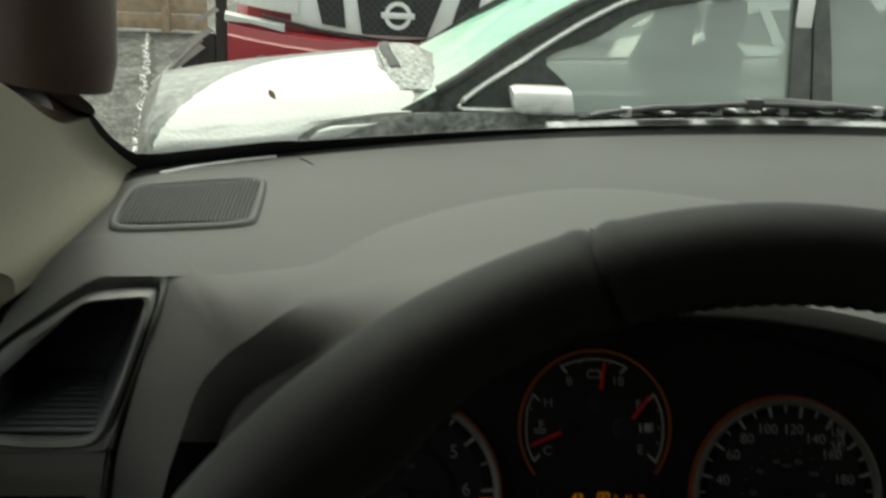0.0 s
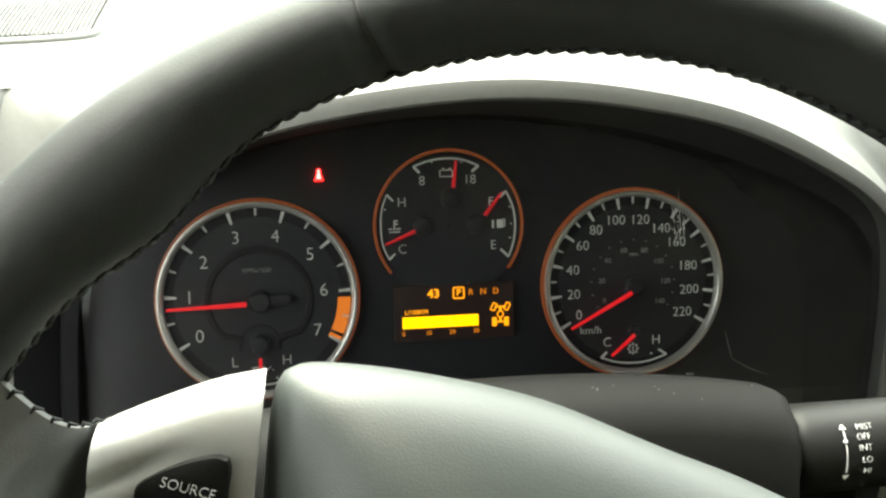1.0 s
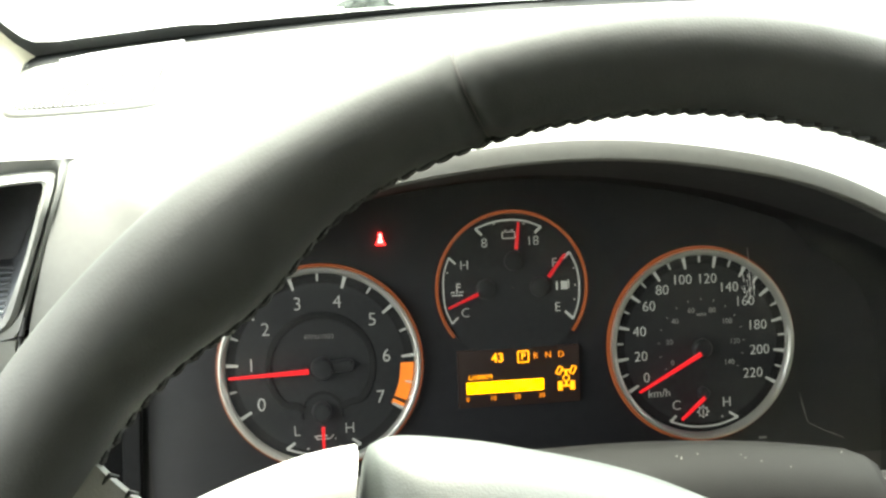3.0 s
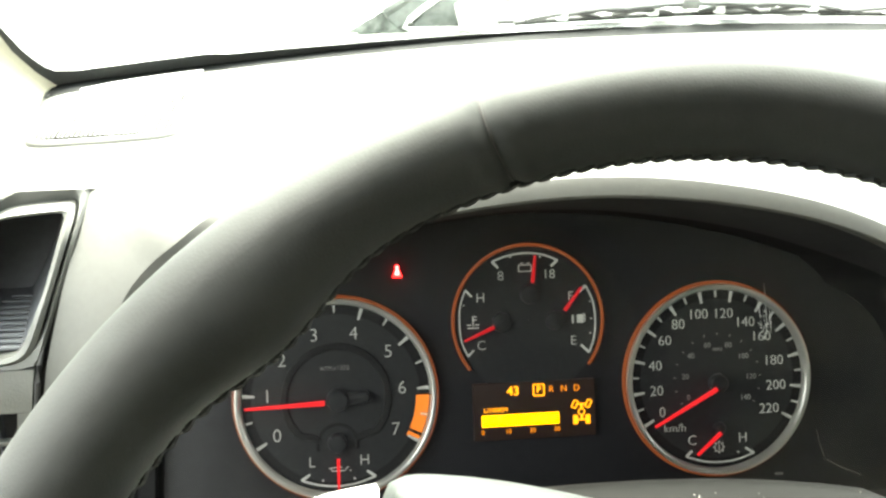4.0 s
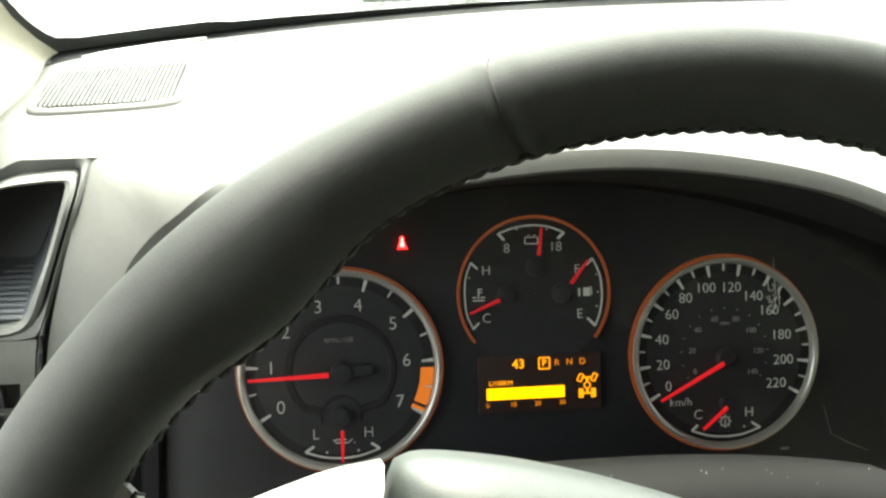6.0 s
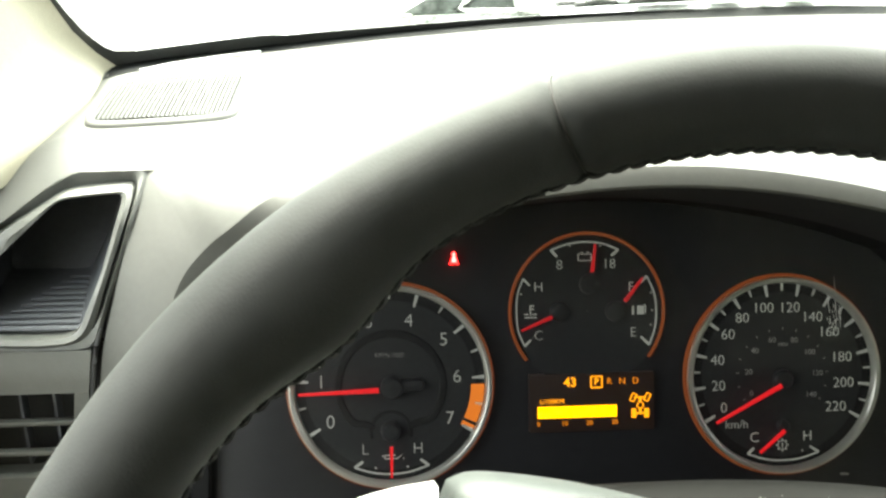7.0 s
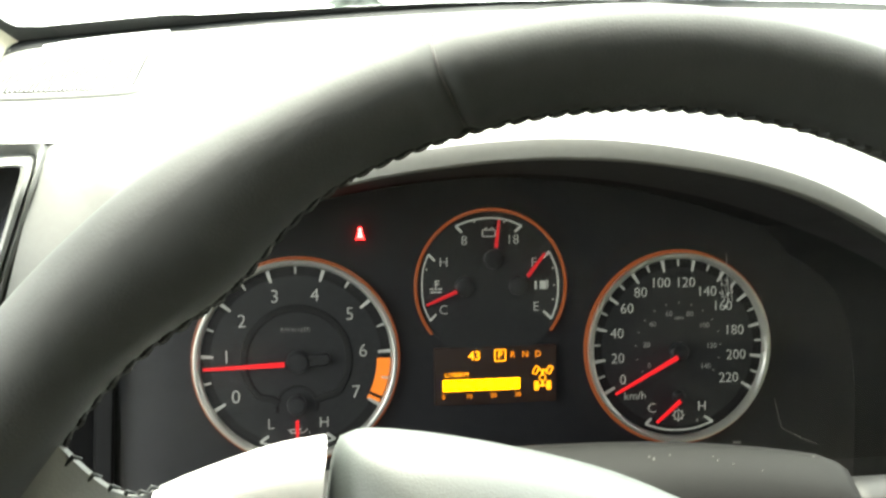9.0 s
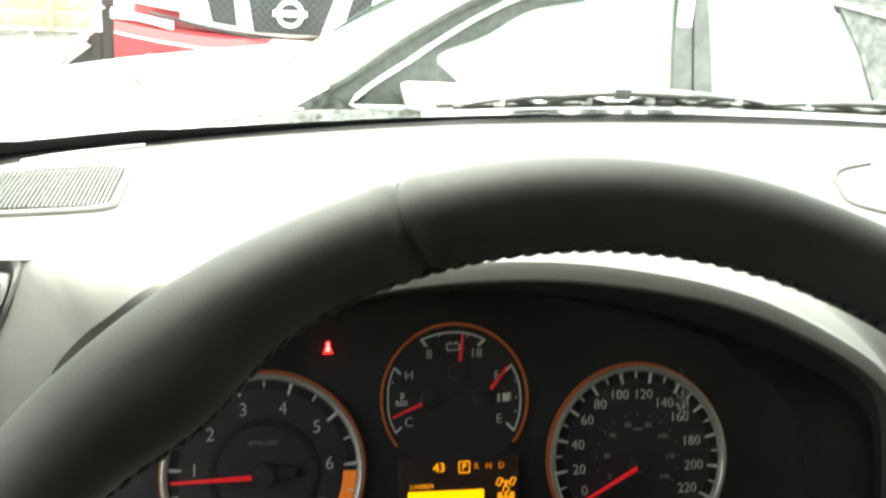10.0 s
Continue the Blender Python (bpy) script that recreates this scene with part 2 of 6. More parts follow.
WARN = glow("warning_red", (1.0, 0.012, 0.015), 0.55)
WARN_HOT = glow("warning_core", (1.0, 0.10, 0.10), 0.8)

# ================= the cabin =================
TILT = 20.5
CL = pose(0, 0, 1.33, 90 - TILT, 0, 0)          # dial plane: x right, y up, z to the driver
WHEEL = pose(-0.0178, -0.2985, 1.3744, 60, 0, 0)   # steering wheel plane


def cl(u, v, h):
    """A place given in the dial plane, in millimetres, as a place in the room."""
    return CL @ Vector((u / 1000, v / 1000, h / 1000))


def base_y(x):
    """The windscreen's lower edge."""
    return 0.55 - 0.55 * (x - 0.42) ** 2


def glass_at(x, z, off=0.0):
    return Vector((x, base_y(x) - 1.2 * (z - 1.43) + off, z))


def pad_z(x, y):
    """The top of the dashboard."""
    roll = max(0.0, min(1.0, (-0.262 - x) / 0.04)) * max(0.0, min(1.0, (0.245 - y) / 0.05)) ** 0.5
    front = max(0.0, min(1.0, (0.11 - y) / 0.06))
    return 1.436 - 0.020 * roll * roll - 0.008 * front * front * max(0.0, min(1.0, (-0.14 - x) / 0.05))


def pad_front(x):
    """The near edge of the top pad, set back where the corner rolls down to the end panel."""
    return 0.05 + 0.046 * max(0.0, min(1.0, (-0.207 - x) / 0.026))


def groove_x(z):
    return float(np.interp(z, [1.10, 1.28, 1.3283, 1.3508, 1.3874, 1.4251], [-0.258, -0.250, -0.2475, -0.2450, -0.2338, -0.2207]))


def face_y(z):
    return float(np.interp(z, [1.10, 1.28, 1.34, 1.38, 1.41, 1.428], [-0.012, -0.006, 0.003, 0.014, 0.030, 0.050]))


GLINT_WHITE = surface("glint_white", (0.55, 0.56, 0.56), 0.4, spots=0.05)
dash = thing("dashboard", pose(0.3, 0.2, 1.2), "grey grained vinyl dashboard under the windscreen, dusty and pale", "dashboard")
DINV = dash.matrix_basis.inverted()


def moved(bm, inv):
    bmesh.ops.transform(bm, matrix=inv, verts=bm.verts[:])
    return bm


# top pad
bm = bmesh.new()
rows = []
for i in range(81):
    x = -0.302 + 1.45 * (i / 80) ** 1.7
    y0, y1 = pad_front(x), base_y(x) + 0.012
    rows.append([Vector((x, y, pad_z(x, y))) for y in (y0 + (y1 - y0) * k / 24 for k in range(25))])
shell(bm, rows, (0, 0, -0.005))
part("top_pad", moved(bm, DINV), VINYL, dash)

# front face, right of the end panel
bm = bmesh.new()
rows = []
for i in range(25):
    z = 1.428 - 0.3 * (i / 24) ** 1.3
    rows.append([Vector((0.285 + 0.835 * k / 12, face_y(z), z)) for k in range(13)])
shell(bm, rows, (0, 0.02, 0))
part("front_face", moved(bm, DINV), VINYL, dash)

# end panel with storage pocket and air vent
def panel_pt(x, z, out=0.0):
    return Vector((x, face_y(z) - out, z))


def ring_of(poly, out, soft=3):
    """Points along a closed outline on the end panel, its corners slightly rounded."""
    pts = []
    for k in range(len(poly)):
        a, b = Vector(poly[k]), Vector(poly[(k + 1) % len(poly)])
        pts += [a.lerp(b, s / 8) for s in range(8)]
    for _ in range(soft):
        pts = [(pts[i - 1] + pts[i] * 2 + pts[(i + 1) % len(pts)]) / 4 for i in range(len(pts))]
    return [panel_pt(p.x, p.y, out) for p in pts]


OUT = [(-0.2215, 1.4290), (-0.2377, 1.4288), (-0.2560, 1.4282), (-0.2715, 1.4208), (-0.2885, 1.4095), (-0.3050, 1.3980), (-0.3050, 1.3520), (-0.2462, 1.3520), (-0.2345, 1.3870)]
LIP = [(-0.2250, 1.4226), (-0.2390, 1.4222), (-0.2612, 1.4202), (-0.2745, 1.4128), (-0.2891, 1.4049), (-0.3035, 1.3945), (-0.3042, 1.3530), (-0.2480, 1.3530), (-0.2368, 1.3875)]
INN = [(-0.2308, 1.4200), (-0.2430, 1.4194), (-0.2628, 1.4178), (-0.2755, 1.4070), (-0.2888, 1.3952), (-0.3015, 1.3840), (-0.3028, 1.3572), (-0.2540, 1.3566), (-0.2405, 1.3870)]
bm = bmesh.new()
r_edge, r_out, r_lip, r_inn = ring_of(OUT, 0.001, 1), ring_of(OUT, 0.0006, 13), ring_of(LIP, 0.0, 6), ring_of(INN, 0.001, 3)
mids = [(a + b) / 2 + Vector((0, -0.002, 0)) for a, b in zip(r_lip, r_inn)]
step = [a.lerp(b, 0.15) + Vector((0, 0.0008, 0)) for a, b in zip(r_out, r_lip)]
step2 = [a.lerp(b, 0.88) + Vector((0, 0.0065, 0)) for a, b in zip(r_out, r_lip)]
loft(bm, [[p + Vector((0.0018 * (p.x > -0.25), 0.0018, 0)) for p in r_edge], r_edge, r_out, step, step2, [p + Vector((0, -0.001, 0)) for p in r_lip], mids, r_inn, [p + Vector((0, 0.014, 0)) for p in r_inn]], closed=True)
part("pocket_frame", moved(bm, DINV), VINYL_TRIM, dash, "raised grey frame of the storage pocket", smooth=40)
bm = bmesh.new()
deep = [Vector((-0.275 + (p.x + 0.275) * 0.86 - 0.006, p.y * 0.3 + 0.072 + 0.35 * (p.z - 1.357), max(1.366, 1.390 + (p.z - 1.390) * 0.80))) for p in r_inn]
loft(bm, [[p + Vector((0, 0.010, 0)) for p in r_inn], deep], closed=True)
bm.faces.new([bm.verts.new(p) for p in deep])
pocket = part("storage_pocket", moved(bm, DINV), POCKET, dash, "open black storage pocket with a ribbed floor")
for i in range(10):
    bm = bmesh.new()
    t = (i + 0.5) / 10.5
    y, z = 0.012 + 0.058 * t, 1.3590 + 0.0070 * t
    x1, x2 = -0.2535 - 0.006 * t, -0.303 + 0.036 * t
    tube(bm, [(x1, y, z), ((x1 + x2) / 2, y, z), (x2, y, z)], 0.0019, seg=8, flat=0.6)
    part("rib", moved(bm, DINV), POCKET, pocket)
bm = bmesh.new()
edge = [(-0.2075, 1.4300), (-0.2120, 1.4295), (-0.2170, 1.4290), (-0.2220, 1.4290), (-0.2290, 1.4289), (-0.2335, 1.4289), (-0.2377, 1.4288), (-0.2500, 1.4286), (-0.2560, 1.4282), (-0.2640, 1.4250), (-0.2715, 1.4208), (-0.2800, 1.4152), (-0.2885, 1.4095), (-0.2970, 1.4035), (-0.3050, 1.3980)]
rows = []
for k in range(13):
    t = k / 12
    row = []
    for x, z in edge:
        lo = panel_pt(x, z, 0.001) if x < -0.2215 else Vector((x, 0.0515, pad_z(x, 0.0515) + 0.0001))
        y = pad_front(x) + 0.003
        hi = Vector((x, y, pad_z(x, y) + 0.0002))
        slope = (pad_z(x, y + 0.002) - pad_z(x, y)) / 0.002
        run = min(0.024, (y - lo.y) * 0.6)
        bend = hi - Vector((0, run, run * slope))
        row.append(hi * (1 - t) ** 2 + bend * 2 * t * (1 - t) + lo * t * t)
    rows.append(row)
shell(bm, rows, (0, 0.008, -0.002))
part("pad_corner", moved(bm, DINV), VINYL, dash)


def strip(bm, zs, right, left):
    rows = [[panel_pt(right(z) + (left(z) - right(z)) * k / 6, z, 0.001) for k in range(7)] for z in zs]
    shell(bm, rows, (0, 0.012, 0))


def vent_edge(z):
    return float(np.interp(z, [1.2869, 1.3138, 1.3303], [-0.2650, -0.2578, -0.2562]))


bm = bmesh.new()
strip(bm, np.linspace(1.3515, 1.3305, 8), lambda z: groove_x(z) - 0.002, lambda z: -0.305)
strip(bm, np.linspace(1.3303, 1.2872, 10), lambda z: groove_x(z) - 0.002, vent_edge)
strip(bm, np.linspace(1.2868, 1.12, 10), lambda z: groove_x(z) - 0.002, lambda z: -0.305)
part("end_panel", moved(bm, DINV), VINYL_TRIM, dash, "grey moulded end panel round the air vent", smooth=40)
bm = bmesh.new()
box(bm, (-0.33, 0.036, 1.25), (-0.250, 0.040, 1.34))
box(bm, (-0.33, 0.11, 1.15), (-0.20, 0.115, 1.42))
vent = part("air_vent", moved(bm, DINV), DARKGAP, dash, "dark air vent with grey slats")
for z in (1.3137, 1.2980):
    bm = bmesh.new()
    box(bm, (-0.315, face_y(z) + 0.001, z - 0.0013), (vent_edge(z) - 0.0005, face_y(z) + 0.0055, z + 0.0012), bevel=0.0008)
    part("slat", moved(bm, DINV), VINYL_TRIM, vent)
for x in (-0.2697, -0.2861):
    bm = bmesh.new()
    box(bm, (x - 0.0008, 0.010, 1.284), (x + 0.0008, 0.018, 1.333), bevel=0.0004)
    part("upright_slat", moved(bm, DINV), POCKET, vent)

# dark groove round the end panel
bm = bmesh.new()
tube(bm, [Vector((groove_x(z), face_y(min(z, 1.424)) - 0.0005, z)) for z in np.linspace(1.362, 1.12, 30)], [0.0005] + [0.0015] * 29, seg=8)
part("panel_gap", moved(bm, DINV), BLACK, dash)

# speaker grille let into the top pad
SPK = [(-0.2605, 0.1035), (-0.1905, 0.1215), (-0.1872, 0.140), (-0.1905, 0.232), (-0.1960, 0.241), (-0.2675, 0.210), (-0.2745, 0.199), (-0.2665, 0.113)]
spk = spline(SPK + SPK[:1], 65)[:-1]
for _ in range(10):
    spk = [(spk[i - 1] + spk[i] * 2 + spk[(i + 1) % 64]) / 4 for i in range(64)]
bm = bmesh.new()
mid = Vector((-0.231, 0.175))
rows = []
for f, dz in ((1.045, -0.001), (1.035, 0.0012), (1.0, 0.0028), (0.95, 0.0026), (0.925, 0.0005)):
    rows.append([Vector(((mid + (Vector(p[:2]) - mid) * f).x, (mid + (Vector(p[:2]) - mid) * f).y, pad_z(p[0] * 0.98, p[1]) + dz)) for p in spk])
loft(bm, rows, closed=True)
speaker = part("speaker_frame", moved(bm, DINV), VINYL, dash, "rounded grey frame of the speaker", smooth=60)
bm = bmesh.new()
loft(bm, [[Vector((mid.x + (p[0] - mid.x) * 0.94, mid.y + (p[1] - mid.y) * 0.94, pad_z(p[0], p[1]) + 0.0006)) for p in spk], [Vector((mid.x, mid.y, 1.4366)) for p in spk]], closed=True)
part("speaker_recess", moved(bm, DINV), BLACK, speaker)
bm = bmesh.new()
for i in range(30):
    t = (i + 0.5) / 30
    x0, x1 = -0.2635 + 0.0725 * t, -0.2700 + 0.0765 * t
    y0, y1 = 0.112 + 0.014 * t, 0.202 + 0.032 * t
    tube(bm, [(x0, y0, pad_z(x0, y0) + 0.0022), ((x0 + x1) / 2, (y0 + y1) / 2, pad_z((x0 + x1) / 2, 0.15) + 0.0026), (x1, y1, pad_z(x1, y1) + 0.0022)], 0.00068, seg=5)
for i in range(20):
    t = (i + 0.5) / 20
    ya, yb = 0.112 + 0.090 * t, 0.127 + 0.106 * t
    tube(bm, [(-0.2635 - 0.006 * t, ya, pad_z(-0.27, ya) + 0.0016), (-0.1915 - 0.002 * t, yb, pad_z(-0.19, yb) + 0.0016)], 0.00045, seg=4)
tagged(part("grille", moved(bm, DINV), VINYL, speaker, "fine dark grey speaker mesh"), kind="stuff")

# dark channel between the pad and the glass
def sill_y(x):
    """The near edge of the dark channel, stepped where two trim pieces meet."""
    return base_y(x) - float(np.interp(x, [-0.30, -0.2735, -0.2595, -0.2504, -0.233, -0.215, -0.190, -0.183, -0.176, -0.087, -0.047, 0.03, 0.2, 0.45, 0.62], [0.045, 0.042, 0.0375, 0.0315, 0.0276, 0.0256, 0.0255, 0.0285, 0.0319, 0.0325, 0.035, 0.036, 0.044, 0.044, 0.031]))


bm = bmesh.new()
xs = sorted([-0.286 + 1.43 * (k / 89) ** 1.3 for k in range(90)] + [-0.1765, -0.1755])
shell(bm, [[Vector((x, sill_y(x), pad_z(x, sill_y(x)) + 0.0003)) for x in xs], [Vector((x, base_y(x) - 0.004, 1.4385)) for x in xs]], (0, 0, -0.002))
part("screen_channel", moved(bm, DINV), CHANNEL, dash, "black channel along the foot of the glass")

# pale strip and short joint at the foot of the glass, and the curved lid joint on top
# The strip is a bright reflection painted in white along the channel.
bm = bmesh.new()
tube(bm, [Vector((x, sill_y(x) - 0.0014, pad_z(x, sill_y(x)) + 0.0003)) for x in np.linspace(-0.265, -0.190, 24)], 0.0013, seg=6)
part("glint_strip", moved(bm, DINV), GLINT_WHITE, dash, "thin white strip painted as a reflection at the foot of the glass")
bm = bmesh.new()
tube(bm, [(-0.171, 0.315, 1.4362), (-0.165, 0.305, 1.4362), (-0.160, 0.295, 1.4358)], 0.0009, seg=6)
part("pad_joint", moved(bm, DINV), DARKGAP, dash)
bm = bmesh.new()
lid = [(0.42, 0.30), (0.375, 0.272), (0.348, 0.238), (0.332, 0.205), (0.318, 0.176), (0.312, 0.15), (0.33, 0.12), (0.37, 0.10)]
tube(bm, [Vector((p[0], p[1], pad_z(p[0], p[1]) + 0.0003)) for p in spline(lid, 24)], 0.0022, seg=6)
part("lid_joint", moved(bm, DINV), DARKGAP, dash)

# hood over the dials
# each row: outer crest and inner lip in the dial plane (mm), then where the skin meets the dashboard
HOOD_NEAR_DOOR = [
    (-220, -95, 10, -192, -95, 4, -0.2530, face_y(1.24), 1.24),
    (-219, -30, 15, -190, -30, 6, -0.2465, face_y(1.30), 1.30),
    (-216, 4, 19, -187, 4, 8, -0.2425, face_y(1.345), 1.345),
    (-207, 37, 18, -181, 30, 8, -0.2345, face_y(1.378), 1.378),
    (-200.5, 56.5, 15.5, -172, 44, 10, -0.2290, face_y(1.398), 1.398),
    (-188.5, 71, 17, -156, 55, 18, -0.2205, 0.0500, 1.4277),
    (-176, 80, 26, -146, 61, 32, -0.2010, 0.0500, 1.4277),
    (-150, 97, 42, -128, 71, 72, -0.1460, 0.0520, 1.4335),
    (-98, 114, 50, -82, 85.2, 112, -0.104, 0.132, 1.4355),
]
HOOD_FAR = [
    (4, 124, 52, 4, 95.2, 120, 0.025, 0.240, 1.4355),
    (106, 113, 50, 86, 86.0, 112, 0.145, 0.205, 1.4352),
    (160, 97, 48, 130, 74.8, 98, 0.225, 0.110, 1.4348),
    (196, 81, 42, 160, 64, 84, 0.268, 0.058, 1.4290),
    (217, 66, 36, 186, 54.5, 69, 0.280, face_y(1.41), 1.41),
    (234, 50, 30, 212, 42.5, 54, 0.286, face_y(1.385), 1.385),
    (251, 27, 25, 232, 26, 40, 0.290, face_y(1.35), 1.35),
    (257, -22, 16, 240, -22, 26, 0.292, face_y(1.30), 1.30),
    (258, -95, 10, 238, -95, 16, 0.294, face_y(1.24), 1.24),
]
curve = spline(HOOD_NEAR_DOOR + HOOD_FAR, 141)
for turn in range(24):
    soft = [(a + b * 2 + c) / 4 for a, b, c in zip(curve, curve[1:], curve[2:])]
    curve = [curve[0]] + [b if turn > 1 and b[0] < -140 else a for a, b in zip(soft, curve[1:])] + [curve[-1]]
turn3 = CL.to_3x3()
rows = [[] for _ in range(15)]
for n_, q in enumerate(curve):
    o, i, back = cl(*q[:3]), cl(*q[3:6]), Vector(q[6:9])
    a, b = curve[max(0, n_ - 2)], curve[min(len(curve) - 1, n_ + 2)]
    side = Vector((a[4] - b[4], b[3] - a[3], 0)).normalized()
    lip = turn3 @ (side * 0.0088)
    fwd = turn3 @ Vector((0, 0, 0.001))
    w = max(0.0, min(1.0, (q[1] - 75) / 35))
    rows[0].append(i - fwd * 14 + lip * 0.2)
    rows[1].append(i - fwd * 1.5)
    rows[2].append(i + lip * 0.12)
    rows[3].append(i + lip * 0.62 + fwd * 0.1)
    rows[4].append(i + lip * 0.96 - fwd * 0.7)
    top = i + lip * 1.12 - fwd * 3.2
    rows[5].append(top)
    for k, t in ((6, 0.12), (7, 0.4), (8, 0.75)):
        rows[k].append(top.lerp(o, t) + turn3 @ Vector((0, 0.0035 * w, 0.001)) * math.sin(math.pi * t))
    rows[9].append(o)
    # the skin leaves the dashboard along its surface and rises to the fold
    up = Vector((0, -0.85, 0.52)).lerp(Vector((0, -0.24, 0.97)), max(0.0, min(1.0, (back.z - 1.40) / 0.027))).normalized()
    if back.z > 1.420:
        back.y = max(back.y, 0.050) + 0.003
        back.z = pad_z(back.x, back.y) + 0.0004
    d = o - back
    bend = back + d * (0.5 - 0.08 * w) + Vector((0, 0, 0.0085 * w)) + up * 0.003 * (1 - w)
    for k, t in ((10, 0.1), (11, 0.3), (12, 0.55), (13, 0.8), (14, 1.0)):
        rows[k].append(o * (1 - t) ** 2 + bend * 2 * t * (1 - t) + back * t * t)
bm = bmesh.new()
leg = next(k for k, q in enumerate(curve) if q[1] > 30)
face, skin = loft(bm, [r[leg:] for r in rows[:10]])[9], loft(bm, rows[9:])[0]
# the fold is crisp beside the end panel and melts away over the dials
bmesh.ops.remove_doubles(bm, verts=[v for line, ring in ((face, curve[leg:]), (skin, curve)) for v, q in zip(line, ring) if q[0] > -150], dist=0.00002)
part("dial_hood", moved(bm, DINV), HOOD_VINYL_LIT, dash, "arched grey hood over the dials", smooth=40)
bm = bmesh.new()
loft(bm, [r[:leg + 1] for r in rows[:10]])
part("hood_side", moved(bm, DINV), RECESS_SHADE, dash, "side of the dial recess, shade put into its near-black colour", smooth=40)
turn_in = next(k for k, q in enumerate(curve) if q[3] > 150)
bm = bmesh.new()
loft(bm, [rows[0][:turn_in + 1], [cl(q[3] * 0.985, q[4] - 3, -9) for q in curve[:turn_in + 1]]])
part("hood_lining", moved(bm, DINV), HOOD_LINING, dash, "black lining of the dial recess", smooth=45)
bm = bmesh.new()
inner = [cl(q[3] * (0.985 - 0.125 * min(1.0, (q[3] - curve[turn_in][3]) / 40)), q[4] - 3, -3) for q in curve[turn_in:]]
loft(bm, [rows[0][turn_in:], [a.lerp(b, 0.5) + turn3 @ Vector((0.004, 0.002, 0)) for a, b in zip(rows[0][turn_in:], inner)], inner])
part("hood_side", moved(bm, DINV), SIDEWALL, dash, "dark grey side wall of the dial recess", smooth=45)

# ---------- instrument cluster ----------
cluster = thing("instrument_cluster", CL, "black instrument panel with lit red needles and orange-ringed dials", "instrument panel")
bm = bmesh.new()
rows = [[Vector((q[3] * 0.99 / 1000, (q[4] - 2) / 1000, -0.003)) for q in curve], [Vector((q[3] * 0.99 / 1000, -0.097, -0.003)) for q in curve]]
shell(bm, rows, (0, 0, -0.012))
part("back_panel", bm, PIANO, cluster, "glossy black backing of the dials")
bm = bmesh.new()
top = [q for q in curve if q[4] > 12]
rows = [[] for _ in range(9)]
for u in np.linspace(top[0][3] + 1, top[-1][3] - 1, 40):
    roof = float(np.interp(u, [q[3] for q in top], [q[4] for q in top])) / 1000 - 0.002
    for k in range(9):
        v = -0.062 + (roof + 0.062) * k / 8
        rows[k].append(Vector((u / 1000, v, 0.012 + 0.10 * (v + 0.062) + 0.004 * math.sin(math.pi * k / 8))))
loft(bm, rows)
LENS = pane("dial_lens", (0.52, 0.52, 0.52), 0.12)
# Thin pale dust film on the lens; its haze also stands in for glare.
_n, _l = LENS.node_tree.nodes, LENS.node_tree.links
_film, _mix, _noise, _range = _n.new("ShaderNodeBsdfDiffuse"), _n.new("ShaderNodeMixShader"), _n.new("ShaderNodeTexNoise"), _n.new("ShaderNodeMapRange")
_film.inputs[0].default_value = (0.44, 0.46, 0.52, 1)
_noise.inputs["Scale"].default_value, _noise.inputs["Detail"].default_value = 14, 6
_range.inputs["To Min"].default_value, _range.inputs["To Max"].default_value = 0.002, 0.012
_from = _n["Material Output"].inputs["Surface"].links[0].from_socket
_l.new(_noise.outputs["Fac"], _range.inputs["Value"]), _l.new(_range.outputs[0], _mix.inputs[0])
_l.new(_from, _mix.inputs[1]), _l.new(_film.outputs[0], _mix.inputs[2]), _l.new(_mix.outputs[0], _n["Material Output"].inputs["Surface"])
part("lens", bm, LENS, cluster, "clear smoked plastic lens, slightly dusty, with painted glare haze")
# pale strokes and long hairline painted as a lens reflection, plus fine scratches
bm = bmesh.new()
def on_lens(u, v):
    v /= 1000
    return Vector((u / 1000, v, 0.0165 + 0.10 * (v + 0.062)))
random.seed(17)
for k in range(26):
    u, v = 116 + random.gauss(0, 1.8), 33 + random.gauss(0, 4.0)
    du, dv = random.uniform(-0.5, 0.9), -random.uniform(1.2, 3.4)
    tube(bm, [on_lens(u, v), on_lens(u + du / 2, v + dv / 2), on_lens(u + du, v + dv)], [0.00006, random.uniform(0.00012, 0.00030), 0.00006], seg=4)
for u, v, du, dv in ((115.5, 52, 2.5, -24), (112.0, 46, 2.0, -12), (118.5, 40, 1.5, -14)):
    tube(bm, [on_lens(u + du * t, v + dv * t) for t in (0, 0.3, 0.7, 1)], [0.00005, 0.00013, 0.00018, 0.00006], seg=4)
for a_, b_ in (((146, -26), (151, -42)), ((151, -42), (172, -52))):
    tube(bm, [on_lens(*a_), on_lens((a_[0] + b_[0]) / 2, (a_[1] + b_[1]) / 2 - 0.6), on_lens(*b_)], [0.00005, 0.00010, 0.00005], seg=4)
tagged(part("lens_glint_scratches", bm, GLINT_SCRATCH, cluster, "pale strokes painted as a reflection, and hairline scratches on the lens"), kind="stuff")


def pol(c, r, a):
    return (c[0] + r * math.cos(radians(a)), c[1] + r * math.sin(radians(a)))


